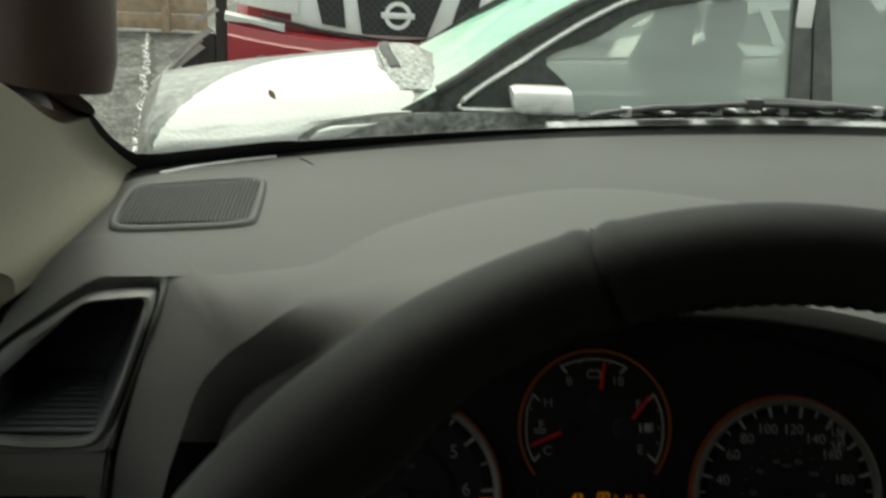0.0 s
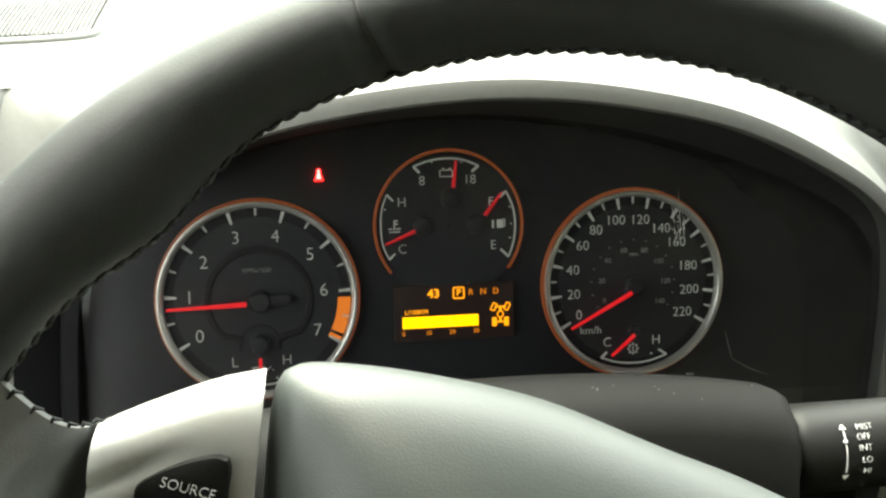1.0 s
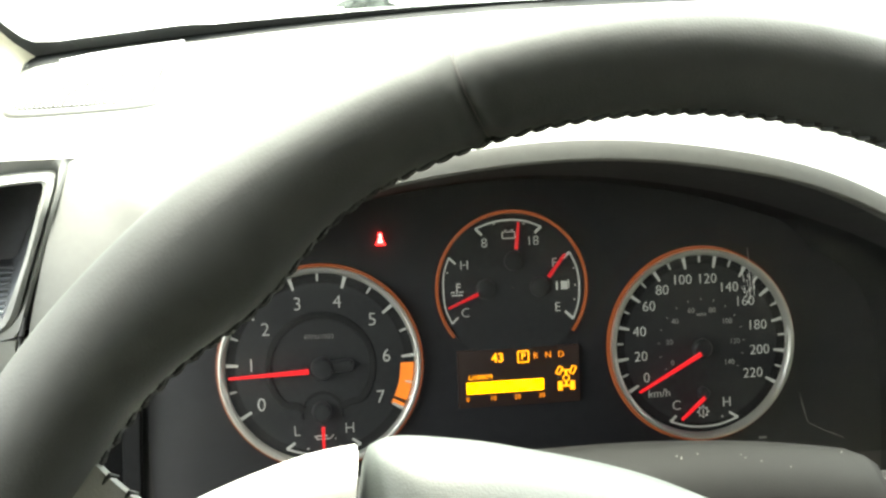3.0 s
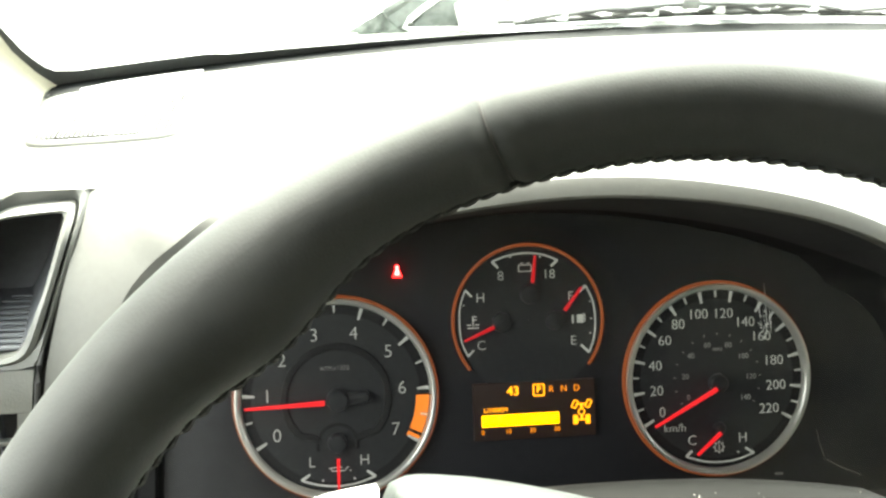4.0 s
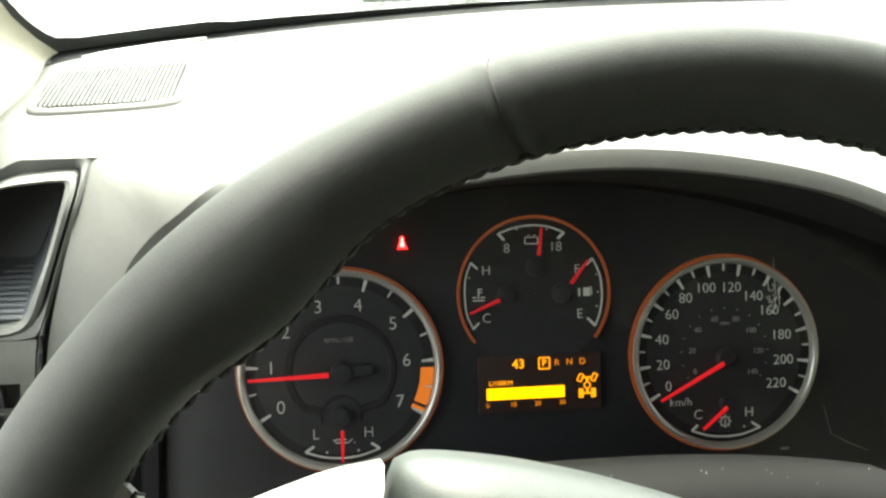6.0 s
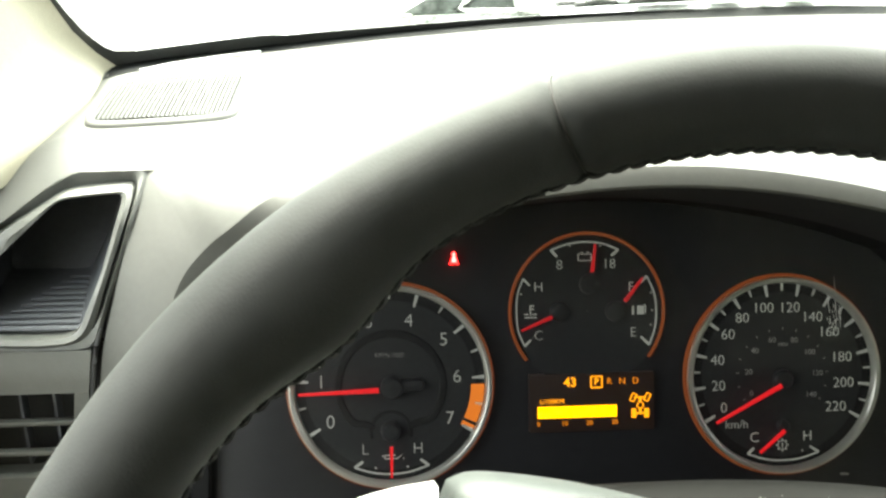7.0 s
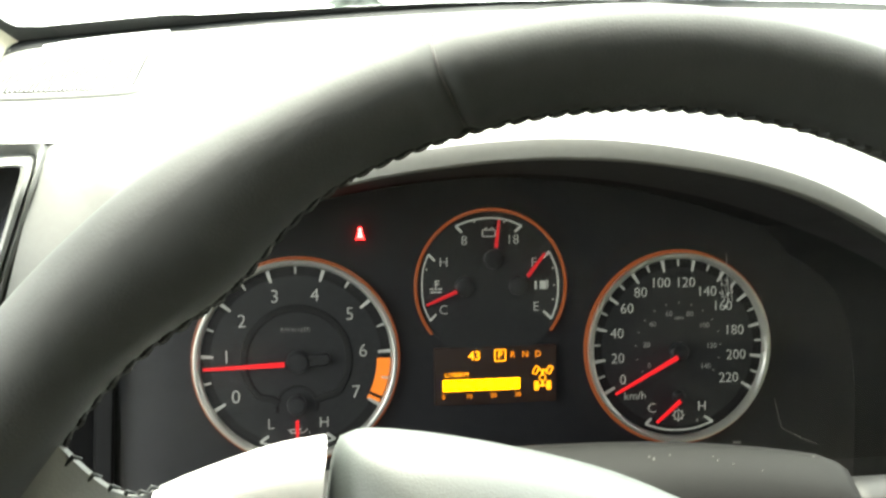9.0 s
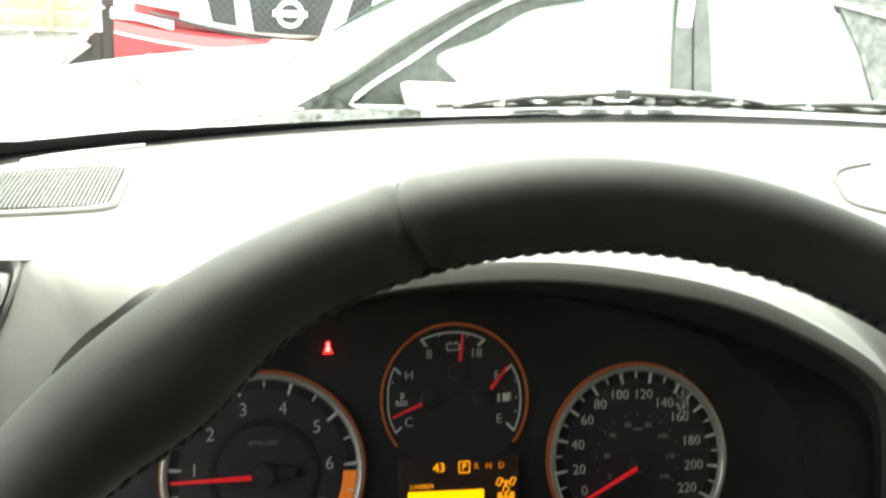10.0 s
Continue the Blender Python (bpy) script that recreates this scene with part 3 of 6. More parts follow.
def dial(name, c, start, step, count, label):
    bm = bmesh.new()
    arc_band(bm, c, 0.0005, 0.0478, -0.003, 0.0, 0, 360, 64)
    d = part(name, bm, FACE, cluster, label)
    bm = bmesh.new()
    rows = []
    for i in range(96):
        e = Vector((math.cos(2 * math.pi * i / 96), math.sin(2 * math.pi * i / 96), 0))
        o = Vector((c[0], c[1], 0))
        rows.append([o + e * r + Vector((0, 0, h)) for r, h in ((0.0476, 0), (0.0482, 0.0035), (0.0496, 0.0045), (0.0508, 0.004), (0.0511, 0))])
    loft(bm, rows, wrap=True)
    part("chrome_ring", bm, CHROME, d, "bright metal ring", smooth=60)
    bm = bmesh.new()
    rows = []
    for i in range(96):
        e = Vector((math.cos(2 * math.pi * i / 96), math.sin(2 * math.pi * i / 96), 0))
        o = Vector((c[0], c[1], 0))
        rows.append([o + e * r + Vector((0, 0, h)) for r, h in ((0.0511, 0.0005), (0.0513, 0.0020), (0.0520, 0.0018), (0.0524, -0.001))])
    loft(bm, rows, wrap=True)
    part("orange_ring", bm, ORANGE_RING, d, "thin glowing orange ring", smooth=60)
    bm = bmesh.new()
    arc_band(bm, c, 0.0428, 0.0476, 0.00002, 0.0001, 0, 360, 72)
    part("tick_band", bm, DARKGAP, d, "black band under the ticks", smooth=0)
    for k in range(2 * count + 1):
        a = start - step * k / 2
        bm = bmesh.new()
        if k % 2:
            bar(bm, pol(c, 0.0436, a), pol(c, 0.0474, a), 0.0008, 0.0012, 0.0002, 0.0005)
        else:
            bar(bm, pol(c, 0.0412, a), pol(c, 0.0474, a), 0.0011, 0.0019, 0.0002, 0.0005)
        part("tick", bm, NUMERAL, d, smooth=0)
    return d


def needle(d, tip, foot, w0=0.0010, w1=0.0017, z=0.006, glow_of=None):
    bm = bmesh.new()
    bar(bm, (tip[0] / 1000, tip[1] / 1000), (foot[0] / 1000, foot[1] / 1000), w0, w1, z, z + 0.0012)
    part("needle", bm, glow_of or NEEDLE, d, "glowing red needle", smooth=0)


def small_scale(d, pts, ends, w=0.0009):
    """A bent scale line with an inward tick at either end."""
    bm = bmesh.new()
    c = [Vector((p[0] / 1000, p[1] / 1000)) for p in spline(pts, 16)]
    for a, b in zip(c, c[1:]):
        bar(bm, a, b + (b - a) * 0.05, w, w, 0.0002, 0.0005)
    for p, q in ends:
        bar(bm, (p[0] / 1000, p[1] / 1000), (q[0] / 1000, q[1] / 1000), w * 1.3, w * 1.6, 0.0002, 0.0006)
    part("scale_line", bm, NUMERAL, d, smooth=0)


def dots(d, pts, r=0.0006):
    for p in pts:
        bm = bmesh.new()
        arc_band(bm, (p[0] / 1000, p[1] / 1000), 0.0001, r, 0.0002, 0.0005, 0, 360, 10)
        part("dot", bm, NUMERAL, d, smooth=0)


def boss(d, c, r, length, h=0.006, turn=0):
    """The dark cap over a needle's pivot."""
    bm = bmesh.new()
    rows = []
    for rr, z in ((r * 1.05, 0), (r, h * 0.7), (r * 0.8, h), (0.0001, h * 1.05)):
        ring = []
        for i in range(28):
            a = 2 * math.pi * i / 28
            x = rr * math.cos(a) + (length if math.cos(a) > 0 else 0)
            ring.append(Matrix.Rotation(radians(turn), 3, "Z") @ Vector((x, rr * math.sin(a), z)) + Vector((c[0] / 1000, c[1] / 1000, 0)))
        rows.append(ring)
    loft(bm, rows, closed=True)
    part("needle_cap", bm, FACE, d)


def icon(d, strokes, w=0.0006, material=None, name="symbol"):
    bm = bmesh.new()
    for a, b in strokes:
        bar(bm, (a[0] / 1000, a[1] / 1000), (b[0] / 1000, b[1] / 1000), w, w, 0.0002, 0.0005)
    part(name, bm, material or NUMERAL, d, smooth=0)


# rev counter
TC = (-0.1013, 0.0)
tach = dial("rev_counter", TC, 210.5, 34.4, 7, "rev counter reading just under one, orange red zone")
for t, p in zip("01234567", ((-131.7, -17.7), (-136.0, 2.5), (-128.2, 20.2), (-111.8, 32.2), (-91.8, 32.4), (-74.4, 22.5), (-67.9, 3.6), (-71.8, -17.4))):
    letters("numeral", t, 0.0095, (p[0] / 1000, p[1] / 1000), NUMERAL, tach)
letters("caption", "RPMx1000", 0.0034, (-0.1018, 0.0153), NUMERAL, tach)
bm = bmesh.new()
arc_band(bm, TC, 0.0405, 0.0472, 0.0001, 0.0004, -0.5, -25.0, 16)
part("red_zone", bm, ORANGE_ZONE, tach, "orange red zone", smooth=0)
bm = bmesh.new()
arc_band(bm, TC, 0.0405, 0.0472, 0.0001, 0.0004, -27.2, -30.5, 4)
part("red_zone_end", bm, ORANGE_ZONE, tach, smooth=0)
def ridge(points, w):
    """A raised black line round the inner part of a dial."""
    bm = bmesh.new()
    tube(bm, [Vector((p[0] / 1000, p[1] / 1000, 0.0004)) for p in points], w, seg=8, flat=0.45)
    return bm


loop = [(-101.3 + 26.3 * math.cos(radians(a)), 26.3 * math.sin(radians(a))) for a in range(-38, 216, 6)]
loop = [(-92.5, -21.0), (-87.5, -18.8), (-83.5, -18.0)] + loop + [(-119.5, -18.4), (-114.5, -19.2), (-110.5, -21.5)]
part("inner_ridge", ridge([tuple(p) for p in spline(loop, 120)], 0.0019), DARKGAP, tach, "black ridge round the dial's middle")
part("oil_ridge", ridge([(-101.6 + 10.2 * math.cos(radians(a)), -23.5 + 10.2 * math.sin(radians(a))) for a in range(-14, 199, 6)], 0.0008), DARKGAP, tach)
boss(tach, (-100.8, -0.6), 0.0056, 0.0, 0.0070)
boss(tach, (-96.0, -0.2), 0.0030, 0.0085, 0.0048, 4)
boss(tach, (-101.8, -22.5), 0.0048, 0.0, 0.006)
needle(tach, (-147.0, -2.3), (-107.5, -1.1), 0.0011, 0.0024)
needle(tach, (-101.7, -45.0), (-101.6, -29.5), 0.0011, 0.0017)
small_scale(tach, ((-120.2, -40.9), (-111.5, -43.6), (-102, -44.7), (-92, -43.7), (-82.8, -40.8)), (((-115.9, -38.0), (-120.2, -40.9)), ((-87.0, -37.7), (-82.8, -40.8))))
dots(tach, ((-109.5, -41.4), (-93.5, -41.2)))
letters("numeral", "L", 0.0076, (-0.1148, -0.0321), NUMERAL, tach)
letters("numeral", "H", 0.0076, (-0.0881, -0.0322), NUMERAL, tach)
icon(tach, (((-105, -36.9), (-98.5, -36.9)), ((-105, -35.2), (-105, -36.9)), ((-98.5, -36.9), (-96.4, -35.0)), ((-105, -35.2), (-99.5, -35.2)), ((-106.3, -35.4), (-105, -35.6)), ((-95.6, -36.6), (-95.4, -37.4))), 0.0005)

# centre gauges
CC = (-0.0008, 0.0352)
bm = bmesh.new()
arc_band(bm, CC, 0.0005, 0.0388, -0.003, -0.0002, 0, 360, 64)
centre = part("centre_gauge", bm, FACE, cluster, "voltage, temperature and fuel gauges in one dial")
bm = bmesh.new()
rows = []
for i in range(97):
    a = radians(-37.5 + 255 * i / 96)
    e, o = Vector((math.cos(a), math.sin(a), 0)), Vector((*CC, 0))
    rows.append([o + e * r + Vector((0, 0, h)) for r, h in ((0.0389, -0.001), (0.0392, 0.0014), (0.0401, 0.0014), (0.0405, -0.001))])
loft(bm, rows)
part("orange_ring", bm, ORANGE_RING, centre, "thin glowing orange ring open below", smooth=60)
small_scale(centre, ((-19.3, 66.6), (-11, 69.4), (-1.6, 70.5), (7.5, 69.4), (15.4, 66.3)), (((-16.2, 63.2), (-19.3, 66.6)), ((11.8, 63.2), (15.4, 66.3))))
small_scale(centre, ((-33.7, 52.2), (-36.4, 45), (-37.2, 36.8), (-36.4, 26), (-33.2, 18.1)), (((-30.4, 48.8), (-33.7, 52.2)), ((-30.0, 21.2), (-33.2, 18.1))), 0.0007)
small_scale(centre, ((30.2, 52.4), (33.8, 44), (34.9, 34.4), (33.9, 25), (31.1, 17.4)), (((26.6, 49.2), (30.2, 52.4)), ((26.8, 21.5), (31.1, 17.4))), 0.0009)
dots(centre, ((-9.5, 68.6), (6.2, 68.3), (-34.8, 44.5), (32.2, 44), (32.7, 35), (32.0, 27.5)), 0.0005)
for t, p in (("8", (-15.0, 58.8)), ("18", (10.6, 59.0)), ("H", (-25.9, 47.8)), ("C", (-26.1, 23.2)), ("F", (21.8, 47.0)), ("E", (22.8, 23.8))):
    letters("numeral", t, 0.0070, (p[0] / 1000, p[1] / 1000), NUMERAL, centre)
needle(centre, (2.8, 69.4), (1.1, 55.2), 0.0009, 0.0018, 0.003, NEEDLE_DIM)
needle(centre, (-35.3, 26.3), (-19.6, 33.0), 0.0010, 0.0018, 0.003, NEEDLE_DIM)
needle(centre, (27.0, 51.8), (17.8, 40.1), 0.0010, 0.0018, 0.003, NEEDLE_DIM)
boss(centre, (-15, 35.0), 0.005, 0.0, 0.002), boss(centre, (13.5, 35.0), 0.005, 0.0, 0.002), boss(centre, (0.3, 49.0), 0.005, 0.0, 0.002)
icon(centre, (((-5.3, 61), (1.4, 61)), ((-5.3, 61), (-5.3, 64.3)), ((1.4, 61), (1.4, 64.3)), ((-5.3, 64.3), (1.4, 64.3)), ((-4.2, 65.2), (-2.8, 65.2)), ((-0.9, 65.2), (0.5, 65.2))), 0.0005)
icon(centre, (((-30.1, 33.5), (-30.1, 38.8)), ((-30.1, 38.4), (-28.2, 38.4)), ((-30.1, 36.8), (-28.2, 36.8)), ((-33.3, 34.2), (-31.2, 34.2)), ((-29.1, 34.2), (-26.8, 34.2)), ((-33, 32.6), (-27, 32.6))), 0.0006)
icon(centre, (((25.0, 35.2), (28.6, 35.2)), ((22.3, 35.1), (23.3, 35.1))), 0.0044)
icon(centre, (((29.3, 33.5), (29.3, 37.2)), ((29.3, 37.2), (28.7, 38.0))), 0.0005)

# speedometer
SC = (0.1013, 0.0)
speedo = dial("speedometer", SC, 209.8, 21.76, 11, "speedometer in kilometres per hour, needle at zero")
for t, p in ((0, (70.1, -16.7)), (20, (67.3, -5.2)), (40, (66.9, 8.1)), (60, (72.5, 21.3)), (80, (80.1, 29.6)), (100, (91.2, 34.6)), (120, (105.2, 34.5)), (140, (117.3, 29.4)), (160, (126.2, 21.5)), (180, (132.9, 8.2)), (200, (134.0, -5.2)), (220, (129.8, -17.6))):
    letters("numeral", str(t), 0.0076, (p[0] / 1000, p[1] / 1000), NUMERAL, speedo)
for t, p in ((0, (84.8, -9.5)), (20, (83.3, 1.7)), (40, (86.7, 12.6)), (60, (95.9, 18.0)), (80, (107.7, 17.6)), (100, (115.9, 11.3)), (120, (120.0, 0.2)), (140, (116.6, -10.9))):
    letters("small_numeral", str(t), 0.0040, (p[0] / 1000, p[1] / 1000), NUMERAL_DIM, speedo)
for k in range(15):
    a = 209.8 - 17.5 * k + 2
    bm = bmesh.new()
    bar(bm, pol(SC, 0.0232, a), pol(SC, 0.0245, a), 0.0005, 0.0005, 0.0002, 0.0004)
    part("small_tick", bm, NUMERAL_DIM, speedo, smooth=0)
letters("caption", "MPH", 0.0026, (0.1016, 0.0155), NUMERAL_DIM, speedo)
letters("caption", "km/h", 0.0062, (0.0768, -0.0254), NUMERAL, speedo)
boss(speedo, (101.3, -2.6), 0.0052, 0.0, 0.0035, 30)
boss(speedo, (101.2, -26.6), 0.0032, 0.0, 0.0035, 30)
needle(speedo, (64.0, -22.9), (98.3, -4.6), 0.0011, 0.0021)
needle(speedo, (86.7, -38.9), (99.8, -27.9), 0.0011, 0.0018)
small_scale(speedo, ((82.7, -41.0), (92, -43.9), (101, -44.8), (111, -44.0), (120.6, -41.0)), (((86.0, -37.9), (82.7, -41.0)), ((115.9, -37.9), (120.6, -41.0))))
dots(speedo, ((111.8, -40.0),))
letters("numeral", "C", 0.0074, (0.0862, -0.0326), NUMERAL, speedo)
letters("numeral", "H", 0.0074, (0.1145, -0.0325), NUMERAL, speedo)
bm = bmesh.new()
arc_band(bm, (0.1012, -0.0368), 0.0021, 0.0026, 0.0002, 0.0004, 0, 360, 20)
for k in range(8):
    bar(bm, pol((0.1012, -0.0368), 0.0026, 45 * k), pol((0.1012, -0.0368), 0.0034, 45 * k), 0.0008, 0.0007, 0.0002, 0.0004)
bar(bm, (0.1012, -0.0355), (0.1012, -0.0383), 0.0006, 0.0006, 0.0002, 0.0004)
part("gear_symbol", bm, NUMERAL, speedo, smooth=0)
icon(cluster, (((132.4, -53.1), (136.8, -53.2)),), 0.0012, NUMERAL_DIM, "small_print")

# display
bm = bmesh.new()
box(bm, (-0.0312, -0.0262, -0.003), (0.0335, 0.0034, 0.0004), bevel=0.0005)
lcd = part("display", bm, LCD_OFF, cluster, "amber digital display")
LZ = 0.0007
letters("reading", "43", 0.0066, (-0.0102, -0.0011), LCD_ON, lcd, LZ, bold=0.00012)
letters("gear_letter", "P", 0.0046, (0.0034, -0.0010), LCD_ON, lcd, LZ, bold=0.0001)
for p, q in (((0.6, 1.8), (6.2, 1.8)), ((0.6, -3.9), (6.2, -3.9)), ((0.6, 1.8), (0.6, -3.9)), ((6.2, 1.8), (6.2, -3.9))):
    bm = bmesh.new()
    bar(bm, (p[0] / 1000, p[1] / 1000), (q[0] / 1000, q[1] / 1000), 0.0007, 0.0007, LZ, LZ + 0.0003)
    part("frame_line", bm, LCD_ON, lcd, smooth=0)
for t, x in (("R", 10.1), ("N", 16.8), ("D", 23.7)):
    letters("gear_letter", t, 0.0046, (x / 1000, -0.0010), LCD_DIM, lcd, LZ)
letters("caption", "L/100KM", 0.0034, (-0.0196, -0.0106), LCD_ON, lcd, LZ)
bm = bmesh.new()
box(bm, (-0.0270, -0.0190, 0.0003), (0.0138, -0.0131, LZ + 0.0003))
part("fuel_bar", bm, LCD_BAR, lcd, "full yellow consumption bar", smooth=0)
for t, x in (("0", -26.6), ("10", -13.2), ("20", -0.3), ("30", 12.7)):
    letters("scale_number", t, 0.0034, (x / 1000, -0.0219), LCD_DIM, lcd, LZ)
for side in (0, 7.3):
    # the steered front wheels show as slanting outlines
    quad = [(22.3 + side, -7.3), (24.3 + side, -8.2), (22.6 + side, -11.7), (20.6 + side, -10.8)]
    bm = bmesh.new()
    for a, b in zip(quad, quad[1:] + quad[:1]):
        bar(bm, (a[0] / 1000, a[1] / 1000), (b[0] / 1000, b[1] / 1000), 0.00062, 0.00062, LZ, LZ + 0.0003)
    part("wheel_symbol", bm, LCD_ON, lcd, smooth=0)
for x in (22.7, 29.3):
    bm = bmesh.new()
    box(bm, ((x - 1.25) / 1000, -0.0200, LZ), ((x + 1.25) / 1000, -0.0152, LZ + 0.0003), bevel=0.0001)
    part("wheel_symbol", bm, LCD_ON, lcd, smooth=0)
bm = bmesh.new()
hub = [pol((0.026, -0.0136), 0.0017, 22.5 + 45 * k) for k in range(9)]
for a, b in zip(hub, hub[1:]):
    bar(bm, a, b, 0.0006, 0.0006, LZ, LZ + 0.0003)
for a, b, w in (((23.0, -9.5), (29.0, -9.5), 0.8), ((26, -9.5), (26, -11.9), 1.3), ((23.6, -17.7), (28.4, -17.7), 0.9), ((26, -15.3), (26, -17.7), 1.2)):
    bar(bm, (a[0] / 1000, a[1] / 1000), (b[0] / 1000, b[1] / 1000), w / 1000, w / 1000, LZ, LZ + 0.0003)
part("drivetrain_symbol", bm, LCD_ON, lcd, smooth=0)

# seat-belt warning lamp; red margin round a pale core painted in place of bloom
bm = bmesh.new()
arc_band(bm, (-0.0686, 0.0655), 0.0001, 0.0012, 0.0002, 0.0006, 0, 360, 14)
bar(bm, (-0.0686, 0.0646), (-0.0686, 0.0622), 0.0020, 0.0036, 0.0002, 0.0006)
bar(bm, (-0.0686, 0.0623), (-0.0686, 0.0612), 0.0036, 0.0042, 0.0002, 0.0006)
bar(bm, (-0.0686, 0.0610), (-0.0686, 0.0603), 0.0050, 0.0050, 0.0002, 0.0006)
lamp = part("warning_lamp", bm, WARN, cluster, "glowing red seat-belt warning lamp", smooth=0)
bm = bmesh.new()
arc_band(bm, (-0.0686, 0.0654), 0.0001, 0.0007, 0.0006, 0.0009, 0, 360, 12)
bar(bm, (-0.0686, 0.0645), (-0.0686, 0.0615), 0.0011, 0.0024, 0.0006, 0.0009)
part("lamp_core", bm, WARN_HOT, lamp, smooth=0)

# ---------- steering wheel ----------
wheel = thing("steering_wheel", WHEEL, "dark leather-wrapped steering wheel with stitched inner seam and silver spokes", "steering wheel")
RM, RT, RN = 0.1764, 0.0122, 0.0160


def rim_point(a, b, grow=0.0):
    """a: degrees clockwise from the top; b: round the section, 0 outward, 90 to the driver. The grip swells inward at ten o'clock."""
    w = (a + 180) % 360 - 180
    w = min(w, 50 - w) if w < 140 else 50 - w
    swell = 0.0055 * math.exp(-((w + 39) / 7.5) ** 2) + 0.0025 / (1 + math.exp((w + 38) / 4))
    c, s = math.cos(radians(b)), math.sin(radians(b))
    q = RM + (RT + grow + (swell if c < 0 else swell * 0.05)) * c
    return Vector((q * math.sin(radians(a)), q * math.cos(radians(a)), (RN + grow) * s))


bm = bmesh.new()
rows = []
for a in sorted(set(range(360)) | {338 + k / 4 for k in range(48)}):
    ring = []
    for j in range(36):
        b = 360 * j / 36
        d = abs((a + 15.6 + 180 + 2.0 * math.sin(radians(b))) % 360 - 180)
        g = -0.0010 * math.exp(-(d / 0.5) ** 2) + 0.0006 * math.exp(-((d - 1.5) / 0.8) ** 2) + 0.0002 * noise.noise(Vector((a * 0.12, b * 0.03, 1.0)))
        ring.append(rim_point(a, b, g))
    rows.append(ring)
loft(bm, rows, closed=True, wrap=True)
rim = part("rim", bm, LEATHER, wheel, "dark grey leather rim", smooth=60)
bm = bmesh.new()
tube(bm, [rim_point(-15.6 - 2.0 * math.sin(radians(b)), b, -0.0006) for b in range(-70, 201, 10)], 0.0003, seg=6)
part("rim_seam", bm, DARKGAP, rim, "narrow leather joint")
bm = bmesh.new()
pts, rad = [], []
for k in range(1260):
    a = 360 * k / 1260
    u = (k % 6) / 6
    pts.append(rim_point(a, 184 + 5 * math.sin(2 * math.pi * u), -0.0004 + 0.0005 * math.sin(math.pi * u)))
    rad.append(0.0008 + 0.0003 * math.sin(math.pi * u))
tube(bm, pts, rad, seg=6, closed=True, up=(0, 0, 1))
tagged(part("stitching", bm, LEATHER, rim, "leather stitches along the inner edge"), kind="stuff")

# hub cover and spokes, in the wheel's plane
bm = bmesh.new()
HUBC = [(-0.0735, 0.0868), (-0.0670, 0.0888), (-0.0540, 0.0878), (-0.0320, 0.0838), (-0.0002, 0.0747), (0.0308, 0.0602), (0.0660, 0.0441), (0.098, 0.022), (0.110, -0.010), (0.090, -0.050), (0.020, -0.085), (-0.050, -0.075), (-0.085, -0.030), (-0.0825, 0.030), (-0.0795, 0.0557), (-0.0762, 0.0800)]
hc = [Vector((p[0], p[1] - 0.0008)) for p in spline(HUBC + HUBC[:1], 90)[:-1]]
rows = []
for k, (f, h) in enumerate(((0.985, -0.075), (1.0, -0.040), (0.998, -0.035), (0.985, -0.030), (0.955, -0.0245), (0.90, -0.0185), (0.80, -0.011), (0.65, -0.003), (0.45, 0.004), (0.22, 0.008), (0.02, 0.009))):
    ring = [p * f for p in hc]
    for _ in range(int(1.2 * k * k)):
        ring = [(ring[i - 1] + ring[i] * 2 + ring[(i + 1) % len(ring)]) / 4 for i in range(len(ring))]
    rows.append([Vector((*p, h)) for p in ring])
loft(bm, rows, closed=True)
part("hub_cover", bm, HUB, wheel, "grey-green grained airbag cover", smooth=60)
for turn in (0, 1):
    bm = bmesh.new()
    top = spline([(-0.0775, 0.0868), (-0.0905, 0.0850), (-0.1031, 0.0817), (-0.1150, 0.0780), (-0.1190, 0.0765)], 14)
    low = spline([(-0.0895, -0.005), (-0.100, 0.002), (-0.114, 0.006), (-0.1240, 0.010)], 14)
    m = Matrix(((-0.643, 0.766, 0), (0.766, 0.643, 0), (0, 0, 1))) if turn else Matrix.Identity(3)
    rows = []
    for k in range(41):
        t = (k / 40) ** 1.6
        rows.append([m @ Vector((a.x + (b.x - a.x) * t, a.y + (b.y - a.y) * t, -0.036 + 0.011 * (1 - math.exp(-t / 0.05)) + 0.004 * math.sin(math.pi * t) + 0.010 * (i / 13) ** 2 - 0.0035 * math.exp(-((t - 0.16 - 0.05 * i / 13) / 0.03) ** 2) * max(0.0, i / 13 - 0.35))) for i, (a, b) in enumerate(zip(top, low))])
    shell(bm, rows, (0, 0, -0.016))
    part("spoke", bm, SILVER, wheel, "bright silver plastic spoke", smooth=50)
bm = bmesh.new()
BTN = [(-0.0872, 0.0665), (-0.0906, 0.0676), (-0.0979, 0.0665), (-0.1046, 0.0644), (-0.1094, 0.0616), (-0.1090, 0.0570), (-0.0985, 0.0520), (-0.0890, 0.0525), (-0.0876, 0.0593), (-0.0868, 0.0635)]
bt = spline(BTN + BTN[:1], 48)[:-1]
mb = Vector((-0.0975, 0.0600))
loft(bm, [[Vector((mb.x + (p[0] - mb.x) * f, mb.y + (p[1] - mb.y) * f, h)) for p in bt] for f, h in ((1.02, -0.034), (1.02, -0.0185), (0.97, -0.0170), (0.6, -0.0160), (0.02, -0.0160))], closed=True)
button = part("source_button", bm, SHROUD, wheel, "dark grey rounded audio button", smooth=50)
